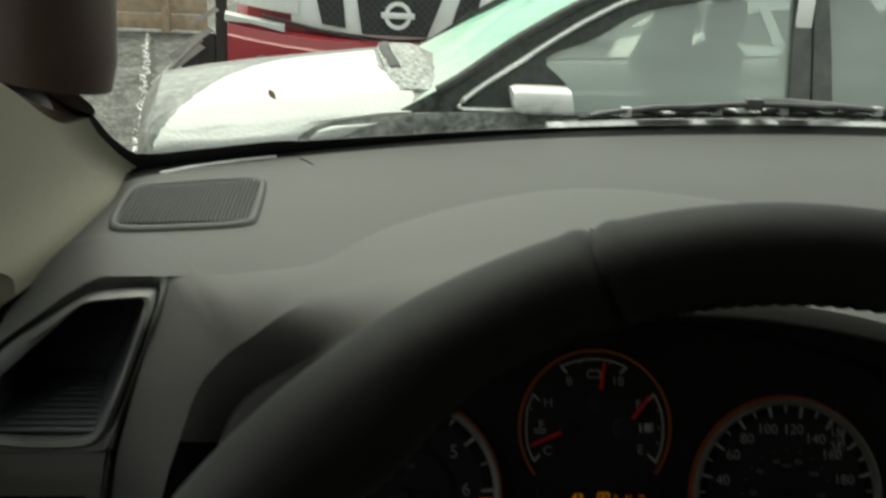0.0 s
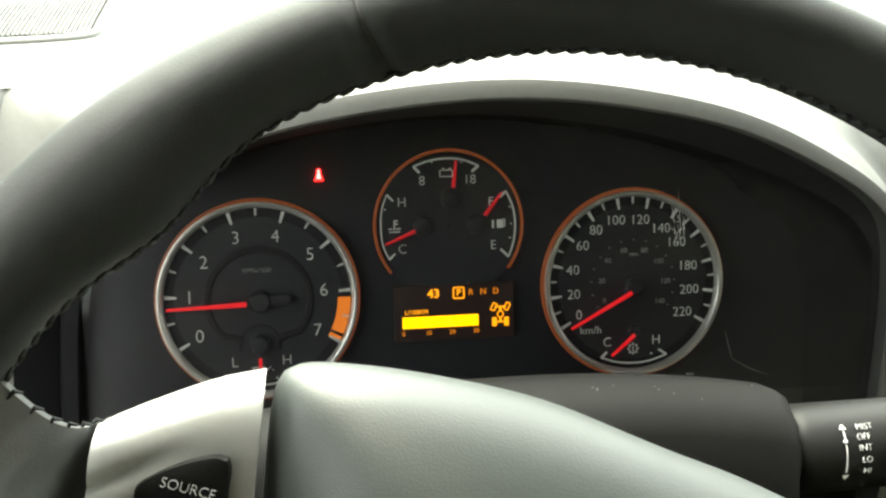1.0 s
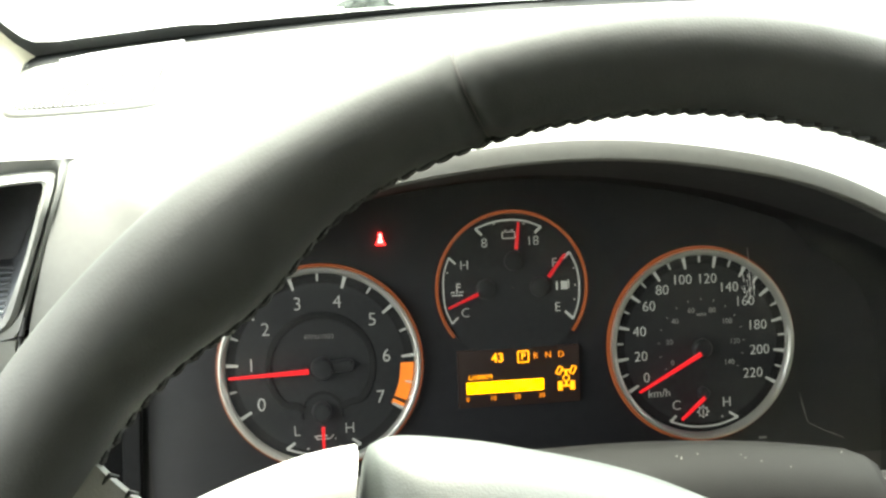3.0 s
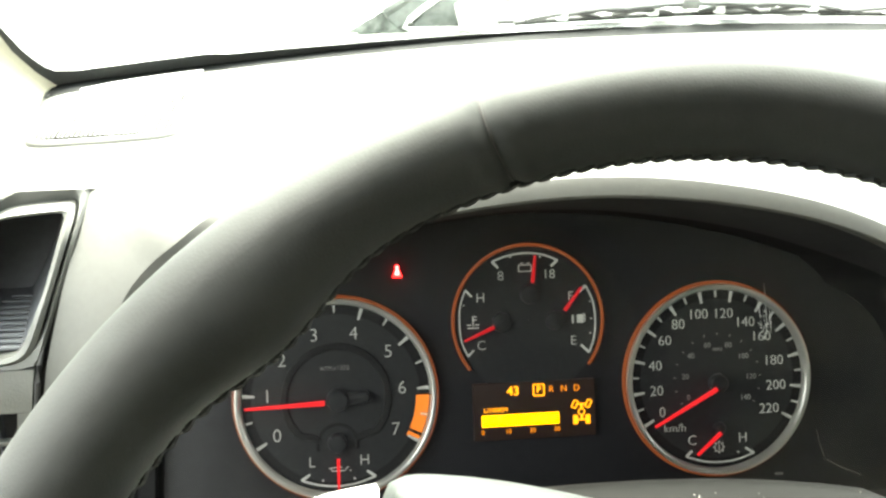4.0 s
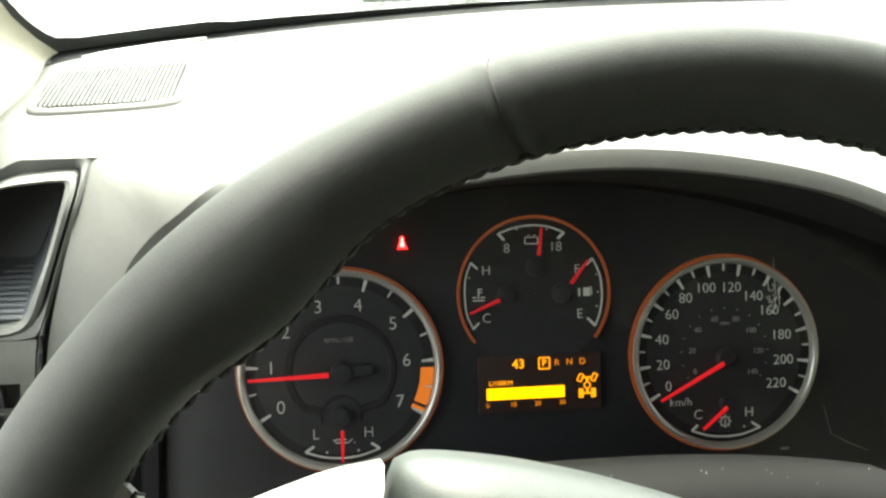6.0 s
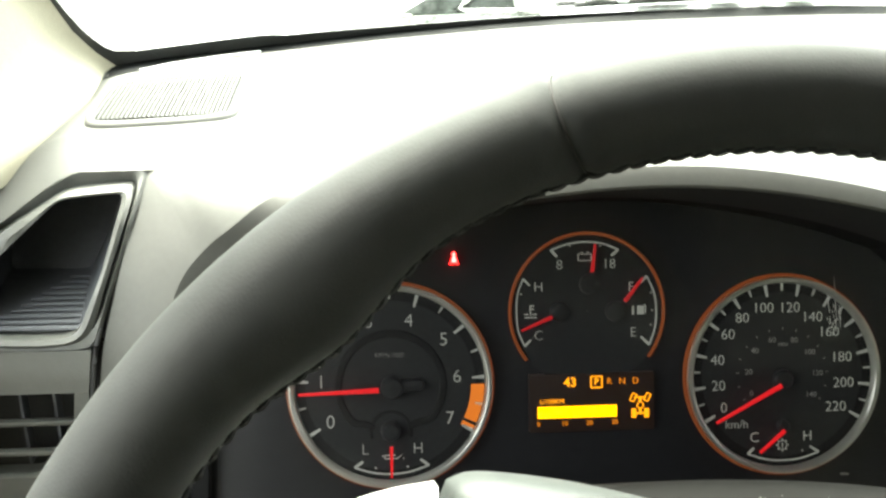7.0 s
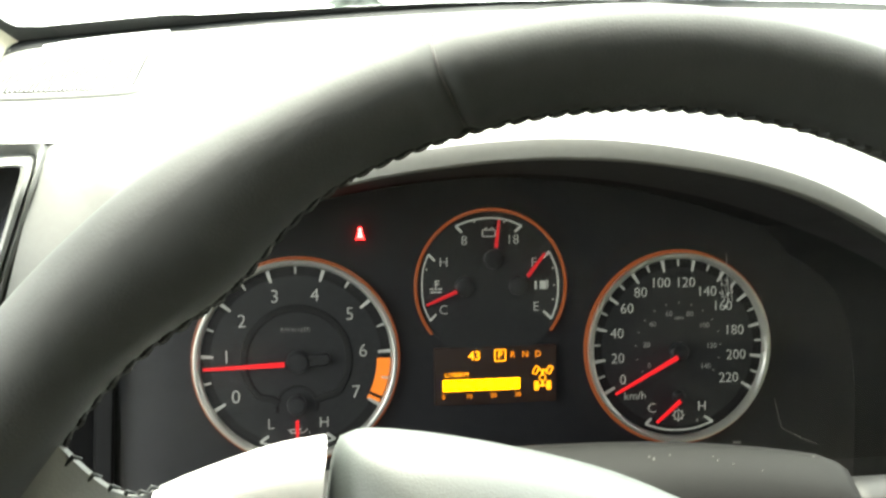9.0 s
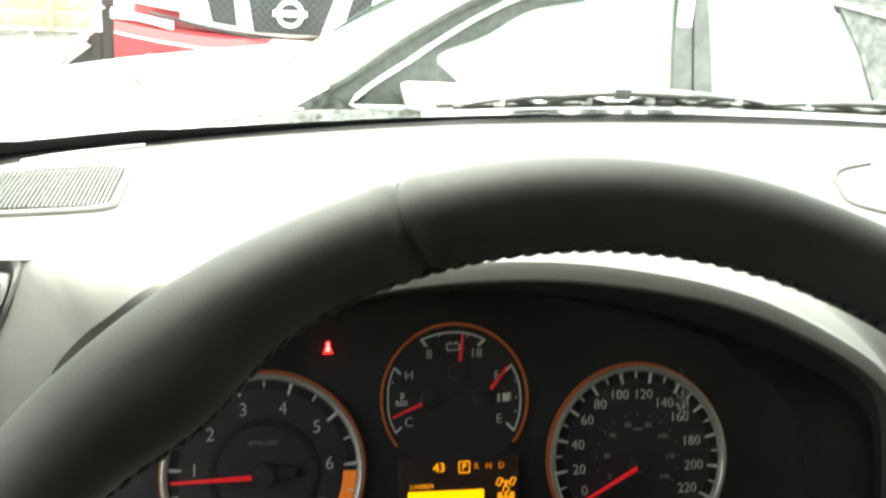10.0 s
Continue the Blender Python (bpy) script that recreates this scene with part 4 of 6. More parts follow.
letters("caption", "SOURCE", 0.0036, (0, 0), NUMERAL, button, turn=pose(-0.0968, 0.0606, -0.0155, 0, 0, -19))
# leather web that joins rim and spoke, and its mirror image
for turn in (0, 1):
    m = Matrix(((-0.643, 0.766, 0), (0.766, 0.643, 0), (0, 0, 1))) if turn else Matrix.Identity(3)
    bm = bmesh.new()
    rows = []
    for k in range(22):
        t = k / 21
        a = radians(-(55.5 + 42 * t))
        outer = Vector((0.168 * math.sin(a), 0.168 * math.cos(a), 0.004))
        inner = Vector((-0.1185 - 0.0055 * t, 0.0770 - 0.066 * t, -0.030))
        sag = Vector((0.0035, -0.0070, 0)) * math.exp(-(t / 0.16) ** 2)
        row = []
        for j in range(25):
            q = j / 24
            p = outer.lerp(inner, q) + sag * math.sin(math.pi * q) + Vector((0, 0, (0.008 + 0.045 * min(t, 0.4)) * math.sin(math.pi * q) - 0.006 * q))
            p.z += 0.0014 * noise.noise(Vector((k * 0.22, j * 0.55, 3.0))) * min(1, 6 * t)
            row.append(m @ p)
        rows.append(row)
    shell(bm, rows, (0, 0, -0.005))
    part("leather_web", bm, LEATHER_LIT, wheel, "shiny leather at the end of the spoke, light painted into its grey", smooth=60)
    bm = bmesh.new()
    for j in range(7):
        q = (j + 0.7) / 7.6
        a = radians(-55.5)
        p = Vector((0.168 * math.sin(a), 0.168 * math.cos(a), 0.004)).lerp(Vector((-0.1185, 0.0770, -0.030)), q) + Vector((0.0035, -0.0070, 0)) * math.sin(math.pi * q) + Vector((0, 0.0004, 0.008 * math.sin(math.pi * q) - 0.006 * q))
        tube(bm, [m @ (p + Vector((-0.0016, -0.0012, 0.0006))), m @ (p + Vector((0.0, 0.0006, 0.0008))), m @ (p + Vector((0.0016, 0.0, -0.0004)))], [0.0003, 0.0006, 0.0003], seg=6)
    tagged(part("web_stitching", bm, LEATHER, wheel, "leather stitches"), kind="stuff")

# ---------- steering column with stalk ----------
column = thing("steering_column", pose(0, -0.10, 1.2), "dark grey plastic steering column shroud, specked with dust", "steering column")
CINV = column.matrix_basis.inverted()
bm = bmesh.new()
rows = []
for y, wdt, top in ((-0.225, 0.100, 1.250), (-0.185, 0.110, 1.305), (-0.170, 0.1135, 1.338), (-0.162, 0.1150, 1.3535), (-0.155, 0.1162, 1.3610), (-0.14, 0.1175, 1.3645), (-0.125, 0.118, 1.358), (-0.08, 0.118, 1.318), (-0.04, 0.118, 1.278), (0.0, 0.118, 1.24)):
    ring = []
    for k in range(41):
        c = -1 + k / 20
        z = top - 0.0125 * abs(c) ** 2.2 - 0.003 * (max(0, abs(c) - 0.95) / 0.05) ** 2
        ring.append(Vector((-0.002 + wdt * c, y, z)))
    ring += [Vector((-0.002 + wdt * 1.012, y, top - 0.034)), Vector((-0.002 + wdt * 1.02, y, top - 0.075)), Vector((-0.002 + wdt * 0.8, y, top - 0.16)), Vector((-0.002 - wdt * 0.8, y, top - 0.16)), Vector((-0.002 - wdt * 1.02, y, top - 0.075)), Vector((-0.002 - wdt * 1.012, y, top - 0.034))]
    rows.append(ring)
loft(bm, rows, closed=True, caps=True)
part("shroud", moved(bm, CINV), SHROUD, column, smooth=50)
random.seed(11)
bm = bmesh.new()
for k in range(14):
    x = random.uniform(-0.03, 0.10)
    c = (x + 0.002) / 0.117
    y = random.uniform(-0.150, -0.139)
    z = float(np.interp(y, [-0.155, -0.14], [1.3610, 1.3645])) - 0.0125 * abs(c) ** 2.2
    r = random.uniform(0.0002, 0.0004)
    bmesh.ops.create_icosphere(bm, subdivisions=1, radius=r, matrix=Matrix.Translation((x, y, z + r * 0.6)))
tagged(part("dust", moved(bm, CINV), FROST_DUST, column, "pale dust specks"), kind="stuff")
stalk = thing("wiper_stalk", pose(0.128, -0.14, 1.315), "black wiper control stalk with white markings", "control stalk")
SINV = stalk.matrix_basis.inverted()
bm = bmesh.new()
tube(bm, [(0.110, -0.142, 1.3235), (0.1165, -0.142, 1.3235), (0.118, -0.142, 1.3235)], [0.0185, 0.0185, 0.0165], seg=24)
part("collar", moved(bm, SINV), STALK, stalk)
bm = bmesh.new()
tube(bm, [(0.1175, -0.142, 1.3235), (0.1195, -0.142, 1.3235), (0.125, -0.142, 1.3235), (0.19, -0.146, 1.327), (0.24, -0.148, 1.329), (0.246, -0.148, 1.329)], [0.0165, 0.0185, 0.0190, 0.0185, 0.015, 0.010], seg=32)
lever = part("lever", moved(bm, SINV), STALK, stalk, smooth=50)
for t, x, dz in (("MIST", 0.1456, 12.4), ("OFF", 0.1442, 25.1), ("INT", 0.1444, 38.8), ("LO", 0.1450, 53.8), ("HI", 0.1456, 69)):
    a = radians(72 - dz)
    c = Vector((x, -0.1432 - 0.0190 * math.cos(a), 1.3248 + 0.0190 * math.sin(a)))
    letters("marking", t, 0.0037, (0, 0), NUMERAL, lever, turn=SINV @ Matrix.Translation(c) @ pose(0, 0, 0, 90 - (72 - dz), 0, 1.5))
bm = bmesh.new()
for lo, hi, w in ((16, 26, 0.0010), (33, 70, 0.0010)):
    tube(bm, [Vector((0.1362, -0.1426 - 0.0193 * math.cos(radians(72 - d)), 1.3241 + 0.0193 * math.sin(radians(72 - d)))) for d in range(lo, hi + 1, 5)], 0.00026, seg=6)
for d in (14, 72):
    a, b = radians(72 - d), radians(72 - (d - 7 if d < 30 else d + 7))
    pa, pb = [Vector((0.1362, -0.1426 - 0.0194 * math.cos(q), 1.3241 + 0.0194 * math.sin(q))) for q in (a, b)]
    bm.faces.new([bm.verts.new(p) for p in (pa + Vector((-0.0016, 0, 0)), pa + Vector((0.0016, 0, 0)), pb)])
bmesh.ops.create_icosphere(bm, subdivisions=2, radius=0.0009, matrix=Matrix.Translation((0.1362, -0.1426 - 0.0189 * math.cos(radians(43)), 1.3241 + 0.0189 * math.sin(radians(43)))))
part("arrow_marking", moved(bm, SINV), NUMERAL, lever, smooth=0)

# ---------- windscreen, pillar, cabin shell ----------
GLASS = pane("windscreen_glass", (0.90, 0.94, 0.91))
n, l = GLASS.node_tree.nodes, GLASS.node_tree.links
geo, sep = n.new("ShaderNodeNewGeometry"), n.new("ShaderNodeSeparateXYZ")
l.new(geo.outputs["Position"], sep.inputs[0])
film = n.new("ShaderNodeBsdfDiffuse")
film.inputs[0].default_value = (0.14, 0.15, 0.135, 1)
nz = n.new("ShaderNodeTexNoise")
nz.inputs["Scale"].default_value, nz.inputs["Detail"].default_value, nz.inputs["Roughness"].default_value = 75, 6, 0.75
l.new(geo.outputs["Position"], nz.inputs["Vector"])
low = n.new("ShaderNodeMapRange")
low.inputs["From Min"].default_value, low.inputs["From Max"].default_value = 1.478, 1.440
low.inputs["To Max"].default_value = 0.75
l.new(sep.outputs["Z"], low.inputs["Value"])
thr = n.new("ShaderNodeMapRange")
thr.inputs["From Min"].default_value, thr.inputs["From Max"].default_value = 0.42, 0.62
l.new(nz.outputs["Fac"], thr.inputs["Value"])
mul = n.new("ShaderNodeMath")
mul.operation = "MULTIPLY"
side = n.new("ShaderNodeMapRange")
side.inputs["From Min"].default_value, side.inputs["From Max"].default_value = -0.15, -0.05
l.new(sep.outputs["X"], side.inputs["Value"])
wiped = n.new("ShaderNodeMapRange")
wiped.inputs["From Min"].default_value, wiped.inputs["From Max"].default_value = 0.056, 0.048
l.new(sep.outputs["X"], wiped.inputs["Value"])
span = n.new("ShaderNodeMath")
span.operation = "MULTIPLY"
l.new(side.outputs[0], span.inputs[0]), l.new(wiped.outputs[0], span.inputs[1])
both = n.new("ShaderNodeMath")
both.operation = "MULTIPLY"
l.new(low.outputs[0], both.inputs[0]), l.new(span.outputs[0], both.inputs[1])
l.new(both.outputs[0], mul.inputs[0]), l.new(thr.outputs[0], mul.inputs[1])
mx2 = n.new("ShaderNodeMixShader")
out = n["Material Output"]
prev = out.inputs["Surface"].links[0].from_socket
l.new(mul.outputs[0], mx2.inputs[0]), l.new(prev, mx2.inputs[1]), l.new(film.outputs[0], mx2.inputs[2])
l.new(mx2.outputs[0], out.inputs["Surface"])

screen = thing("window_1", pose(0.42, 0.3, 1.43), "raked truck windscreen with a black printed edge and dirt at the foot", "windscreen", kind="structure")
WINV = screen.matrix_basis.inverted()


def left_edge(z):
    return float(np.interp(z, [1.42, 1.4305, 1.4396, 1.4509, 1.4685, 1.4842, 1.51, 1.6, 1.95], [-0.276, -0.2813, -0.2867, -0.2924, -0.2980, -0.3003, -0.3015, -0.3025, -0.29]))


bm = bmesh.new()
rows = []
for i in range(22):
    z = 1.425 + 0.5 * i / 21
    x0 = left_edge(z) - 0.02
    rows.append([glass_at(x0 + (1.16 - x0) * k / 40, z) for k in range(41)])
loft(bm, rows)
sheet = part("glass", moved(bm, WINV), GLASS, screen)
sheet.visible_shadow = False
bm = bmesh.new()
rows = [[], []]
for k in range(110):
    x = -0.318 + 1.47 * (k / 109) ** 1.4
    w = float(np.interp(x, [-0.32, -0.265, -0.195, -0.184, -0.174, -0.0867, 0.05, 0.3, 1.2], [0.0175, 0.0168, 0.0177, 0.0177, 0.0152, 0.0124, 0.0105, 0.0055, 0.0055]))
    rows[0].append(glass_at(x, 1.424, -0.003))
    rows[1].append(glass_at(x, 1.4325 + w * 0.9, -0.003))
shell(bm, rows, (0, 0.002, 0))
part("black_edge", moved(bm, WINV), FRIT, screen, "black printed border of the glass")
bm = bmesh.new()
rows = [[], []]
for k in range(60):
    z = 1.428 + 0.45 * (k / 59) ** 1.8
    e = left_edge(z)
    inw = float(np.interp(z, [1.43, 1.447, 1.4482, 1.450, 1.4547, 1.4625, 1.479, 1.498, 1.6], [0.03, 0.028, 0.0186, 0.010, 0.0078, 0.0066, 0.0055, 0.0040, 0.0040]))
    rows[0].append(glass_at(e - 0.03, z, -0.0035))
    rows[1].append(glass_at(e + inw, z, -0.0035))
shell(bm, rows, (0, 0.002, 0))
part("black_side_edge", moved(bm, WINV), FRIT, screen)

cabin = thing("cabin_shell", pose(0.42, -0.6, 0.6), "beige-lined truck cabin closing the space", "cabin", kind="structure")
KINV = cabin.matrix_basis.inverted()
bm = bmesh.new()
rows = []
for z in [1.30, 1.36, 1.39, 1.40, 1.41] + [1.4155 + 0.004 * k for k in range(12)] + [1.47 + 0.48 * k / 16 for k in range(17)]:
    zz = max(z, 1.425)
    e = glass_at(left_edge(zz), zz, -0.004)
    e.x -= 0.036 * max(0.0, min(1.0, (1.415 - z) / 0.025))
    rows.append([Vector((e.x + 0.002, e.y + 0.05 * (z < 1.425), z)), Vector((e.x - 0.003, e.y - 0.012, z)), Vector((e.x - 0.004, e.y - 0.05, z)), Vector((e.x - 0.010, e.y - 0.16, z)), Vector((e.x - 0.022, e.y - 0.23, z)), Vector((e.x - 0.06, e.y - 0.24, z)), Vector((e.x - 0.10, e.y - 0.1, z)), Vector((e.x - 0.08, e.y + 0.03, z))])
loft(bm, rows, closed=True, caps=True)
part("pillar_trim", moved(bm, KINV), BEIGE, cabin, "beige windscreen pillar trim", smooth=50)
bm = bmesh.new()
box(bm, (-0.42, -0.12, 0.6), (-0.34, 0.32, 1.40), bevel=0.01)
box(bm, (-0.42, -1.7, 0.6), (-0.34, -0.12, 1.20), bevel=0.01)
part("door_panel", moved(bm, KINV), BEIGE, cabin)
bm = bmesh.new()
box(bm, (1.18, -1.7, 0.6), (1.26, 0.32, 1.40), bevel=0.01)
box(bm, (1.14, -0.05, 1.40), (1.24, 0.30, 1.60), bevel=0.01)
part("door_panel", moved(bm, KINV), BEIGE, cabin)
# Unseen wall: stands in for seat and driver, blocks rear light, bounces softly.
bm = bmesh.new()
box(bm, (-0.42, -0.95, 0.6), (1.26, -0.90, 1.96), bevel=0.005)
part("bounce_wall", moved(bm, KINV), BEIGE, cabin, "unseen plain beige wall added to block and bounce light")
# Unseen sides, added to cut the light that comes from behind.
bm = bmesh.new()
box(bm, (-0.42, -0.90, 1.19), (-0.36, -0.46, 1.95), bevel=0.01)
part("light_block_side", moved(bm, KINV), BEIGE, cabin, "unseen plain beige side added to block light from behind")
bm = bmesh.new()
box(bm, (1.20, -0.90, 1.39), (1.26, -0.46, 1.95), bevel=0.01)
part("light_block_side", moved(bm, KINV), BEIGE, cabin, "unseen plain beige side added to block light from behind")
bm = bmesh.new()
box(bm, (-0.42, -1.75, GZ), (1.26, 0.42, 0.6))
part("floor_pan", moved(bm, KINV), SHROUD, cabin)
bm = bmesh.new()
box(bm, (-0.34, 0.30, 0.6), (1.18, 0.42, 1.36))
part("bulkhead", moved(bm, KINV), SHROUD, cabin)
bm = bmesh.new()
shell(bm, [[Vector((-0.42 + 1.68 * i / 12, base_y(-0.42 + 1.68 * i / 12) - 1.2 * 0.49 + 0.02 - (1.5 + base_y(-0.42 + 1.68 * i / 12)) * k / 6 * 0.92, 1.92 + 0.04 * math.sin(math.pi * i / 12) * (1 if k else 0.5))) for i in range(13)] for k in range(7)], (0, 0, 0.04))
part("headliner", moved(bm, KINV), HEADLINER, cabin)

handle = thing("grab_handle", pose(-0.32, -0.08, 1.56), "dark taupe moulded grab handle on the windscreen pillar", "grab handle")
HINV = handle.matrix_basis.inverted()
bm = bmesh.new()
path = [(-0.245, -0.150, 1.78), (-0.2290, -0.120, 1.72), (-0.2275, -0.110, 1.66), (-0.2270, -0.107, 1.62), (-0.2265, -0.105, 1.588), (-0.2268, -0.105, 1.568), (-0.2272, -0.105, 1.556), (-0.2278, -0.105, 1.5490), (-0.2290, -0.105, 1.5455), (-0.2305, -0.105, 1.5438), (-0.2315, -0.105, 1.5430)]
tube(bm, path, [0.023, 0.023, 0.0225, 0.022, 0.022, 0.0218, 0.0217, 0.0205, 0.0175, 0.0125, 0.002], seg=24)
part("grip", moved(bm, HINV), TAUPE, handle, smooth=60)
bm = bmesh.new()
tube(bm, spline([(-0.230, -0.104, 1.570), (-0.258, -0.094, 1.584), (-0.300, -0.078, 1.612), (-0.35, -0.06, 1.645)], 16), 0.0190, seg=24)
part("mount", moved(bm, HINV), TAUPE, handle, "lower mount of the handle", smooth=60)

# ================= outside the windscreen =================
SNOW = surface("snow", (0.52, 0.535, 0.515), 0.8, spots=0.08, scale=200, bump=0.25, bump_scale=60, wear=0.6, wear_scale=5, stain=(0.44, 0.455, 0.44))
LEAF = surface("dry_leaf", (0.10, 0.045, 0.025), 0.7, spots=0.3, scale=300)
bm = bmesh.new()
at = glass_at(-0.189, 1.4905, 0.004)
rows = []
for i in range(9):
    t = i / 8
    w = 0.0020 * math.sin(math.pi * min(1, 0.05 + t * 0.95)) + 0.0002
    rows.append([at + Vector((0.0045 * (t - 0.5) * 1.2 + s * w * 0.8, -0.006 * (t - 0.5) * -0.9 * -1 - abs(s) * -0.0, 0.0058 * (0.5 - t) + s * w * 0.5)) for s in (-1, -0.5, 0, 0.5, 1)])
shell(bm, rows, (0, 0.0006, 0.0002))
solid("leaf", bm, LEAF, "small dry brown leaf stuck to the windscreen", "leaf")

# cowl strip along the foot of the glass
bm = bmesh.new()
xs = np.linspace(0.055, 1.15, 50)
shell(bm, [[glass_at(x, 1.4395, 0.016) + Vector((0, dy, dz)) for x in xs] for dy, dz in ((0, -0.0018), (0.004, 0.0012), (0.011, 0.0022), (0.014, 0.0004))], (0, 0.002, -0.004))
cowl = thing("cowl_strip", pose(0.6, 0.55, 1.42), "grey cowl strip and black seal at the foot of the windscreen", "cowl")
part("strip", moved(bm, cowl.matrix_basis.inverted()), COWL, cowl)
bm = bmesh.new()
tube(bm, [glass_at(x, 1.4335, 0.018) for x in xs], 0.0042, seg=8)
tube(bm, [glass_at(x, 1.4465, 0.035) for x in np.linspace(0.07, 1.15, 40)], 0.0025, seg=8)
part("seal", moved(bm, cowl.matrix_basis.inverted()), RUBBER, cowl)


def wiper(x0, x1, arm):
    """A wiper blade lying along the foot of the glass: rubber, bridges, spine and arm."""
    w = thing("wiper", pose((x0 + x1) / 2, 0.53, 1.44), "black windscreen wiper parked along the cowl, frosted", "wiper")
    inv = w.matrix_basis.inverted()
    L = x1 - x0

    def on(t, up=0.0, off=0.018):
        x = x0 + L * t
        return glass_at(x, 1.4475 + 0.004 * t + up, off)
    bm = bmesh.new()
    tube(bm, [on(t) for t in np.linspace(0, 1, 24)], 0.0028, seg=8)
    part("rubber", moved(bm, inv), RUBBER, w)
    for a, b in ((0.03, 0.24), (0.28, 0.46), (0.54, 0.72), (0.76, 0.97)):
        bm = bmesh.new()
        tube(bm, [on(a + (b - a) * s, 0.002 + 0.005 * math.sin(math.pi * s)) for s in np.linspace(0, 1, 9)], 0.0026, seg=8)
        part("claw", moved(bm, inv), WIPER, w)
    for a, b in ((0.13, 0.40), (0.60, 0.88)):
        bm = bmesh.new()
        tube(bm, [on(a + (b - a) * s, 0.006 + 0.004 * math.sin(math.pi * s)) for s in np.linspace(0, 1, 9)], 0.0034, seg=8)
        part("bridge", moved(bm, inv), WIPER, w)
    bm = bmesh.new()
    tube(bm, [on(0.26 + 0.5 * s, 0.008 + 0.0045 * math.sin(math.pi * s)) for s in np.linspace(0, 1, 11)], 0.0032, seg=8)
    part("spine", moved(bm, inv), WIPER, w)
    bm = bmesh.new()
    box(bm, (-0.009, -0.005, -0.006), (0.009, 0.005, 0.006), Matrix.Translation(on(0.5, 0.0125)), bevel=0.002)
    part("clip", moved(bm, inv), WIPER, w)
    bm = bmesh.new()
    tube(bm, [on(0.5, 0.0145, 0.026), on(0.62, 0.011, 0.034), on(0.8, 0.004, 0.045), glass_at(arm, 1.442, 0.07)], [0.005, 0.0055, 0.0065, 0.009], seg=10)
    part("arm", moved(bm, inv), WIPER, w)
    bm = bmesh.new()
    for a in (0.13, 0.40, 0.60, 0.88):
        box(bm, (-0.005, -0.004, -0.005), (0.005, 0.004, 0.005), Matrix.Translation(on(a, 0.0055)), bevel=0.0012)
    part("joints", moved(bm, inv), COWL, w)
    return w


wiper(0.085, 0.455, 0.43)
wiper(0.425, 0.98, 0.95)

# ---------- snow left along the cowl ----------
random.seed(21)
for xa, xb in ((0.150, 0.214), (0.229, 0.269), (0.281, 0.299), (0.311, 0.348)):
    bm = bmesh.new()
    rows = []
    for k, x in enumerate(np.linspace(xa, xb, 12)):
        h = min(1.0, k / 2, (11 - k) / 2) * random.uniform(0.85, 1.1)
        c = glass_at(x, 1.4468, 0.016)
        rows.append([c + Vector((0, dy, dz * (0.15 + 0.85 * h))) for dy, dz in ((0, -0.001), (0.003, 0.0022), (0.008, 0.0052), (0.013, 0.0068), (0.018, 0.0062), (0.020, 0.0))])
    loft(bm, rows, closed=True, caps=True)
    solid("snow_patch", bm, SNOW, "small patch of white snow under the wiper", "snow", group="snow along the cowl")

# ---------- ground ----------
def asphalt():
    m = bpy.data.materials.new("wet_asphalt")
    m.use_nodes = True
    n, l = m.node_tree.nodes, m.node_tree.links
    p = n["Principled BSDF"]
    tc = n.new("ShaderNodeTexCoord")
    grain = n.new("ShaderNodeMapping")
    grain.inputs["Scale"].default_value = (1.0, 0.4, 1.0)
    l.new(tc.outputs["Object"], grain.inputs["Vector"])
    def nz(scale, detail=5):
        t = n.new("ShaderNodeTexNoise")
        t.inputs["Scale"].default_value, t.inputs["Detail"].default_value = scale, detail
        l.new(grain.outputs[0], t.inputs["Vector"])
        return t.outputs["Fac"]
    ramp = n.new("ShaderNodeValToRGB")
    ramp.color_ramp.elements[0].position, ramp.color_ramp.elements[0].color = 0.38, (0.030, 0.031, 0.030, 1)
    ramp.color_ramp.elements[1].position, ramp.color_ramp.elements[1].color = 0.66, (0.105, 0.106, 0.100, 1)
    l.new(nz(7.0, 10), ramp.inputs["Fac"])
    mix = n.new("ShaderNodeMixRGB")
    mix.blend_type = "MULTIPLY"
    mix.inputs["Fac"].default_value = 1.0
    r2 = n.new("ShaderNodeValToRGB")
    r2.color_ramp.elements[0].position, r2.color_ramp.elements[0].color = 0.36, (0.35, 0.35, 0.35, 1)
    r2.color_ramp.elements[1].position, r2.color_ramp.elements[1].color = 0.66, (2.1, 2.1, 2.05, 1)
    l.new(nz(34, 8), r2.inputs["Fac"])
    l.new(ramp.outputs[0], mix.inputs["Color1"]), l.new(r2.outputs[0], mix.inputs["Color2"])
    l.new(mix.outputs[0], p.inputs["Base Color"])
    rr = n.new("ShaderNodeMapRange")
    rr.inputs["From Min"].default_value, rr.inputs["From Max"].default_value = 0.35, 0.65
    rr.inputs["To Min"].default_value, rr.inputs["To Max"].default_value = 0.55, 0.9
    p.inputs["Specular IOR Level"].default_value = 0.25
    l.new(nz(1.3, 6), rr.inputs["Value"])
    l.new(rr.outputs[0], p.inputs["Roughness"])
    b = n.new("ShaderNodeBump")
    b.inputs["Strength"].default_value, b.inputs["Distance"].default_value = 0.9, 0.03
    l.new(nz(90, 4), b.inputs["Height"])
    l.new(b.outputs[0], p.inputs["Normal"])
    return m


bm = bmesh.new()
cuts = [-3000, -300, -60, -25, -12, -6, -3, 0, 3, 6, 9, 12, 16, 22, 40, 90, 400, 3000]
loft(bm, [[Vector((x, y, GZ)) for x in cuts] for y in cuts])
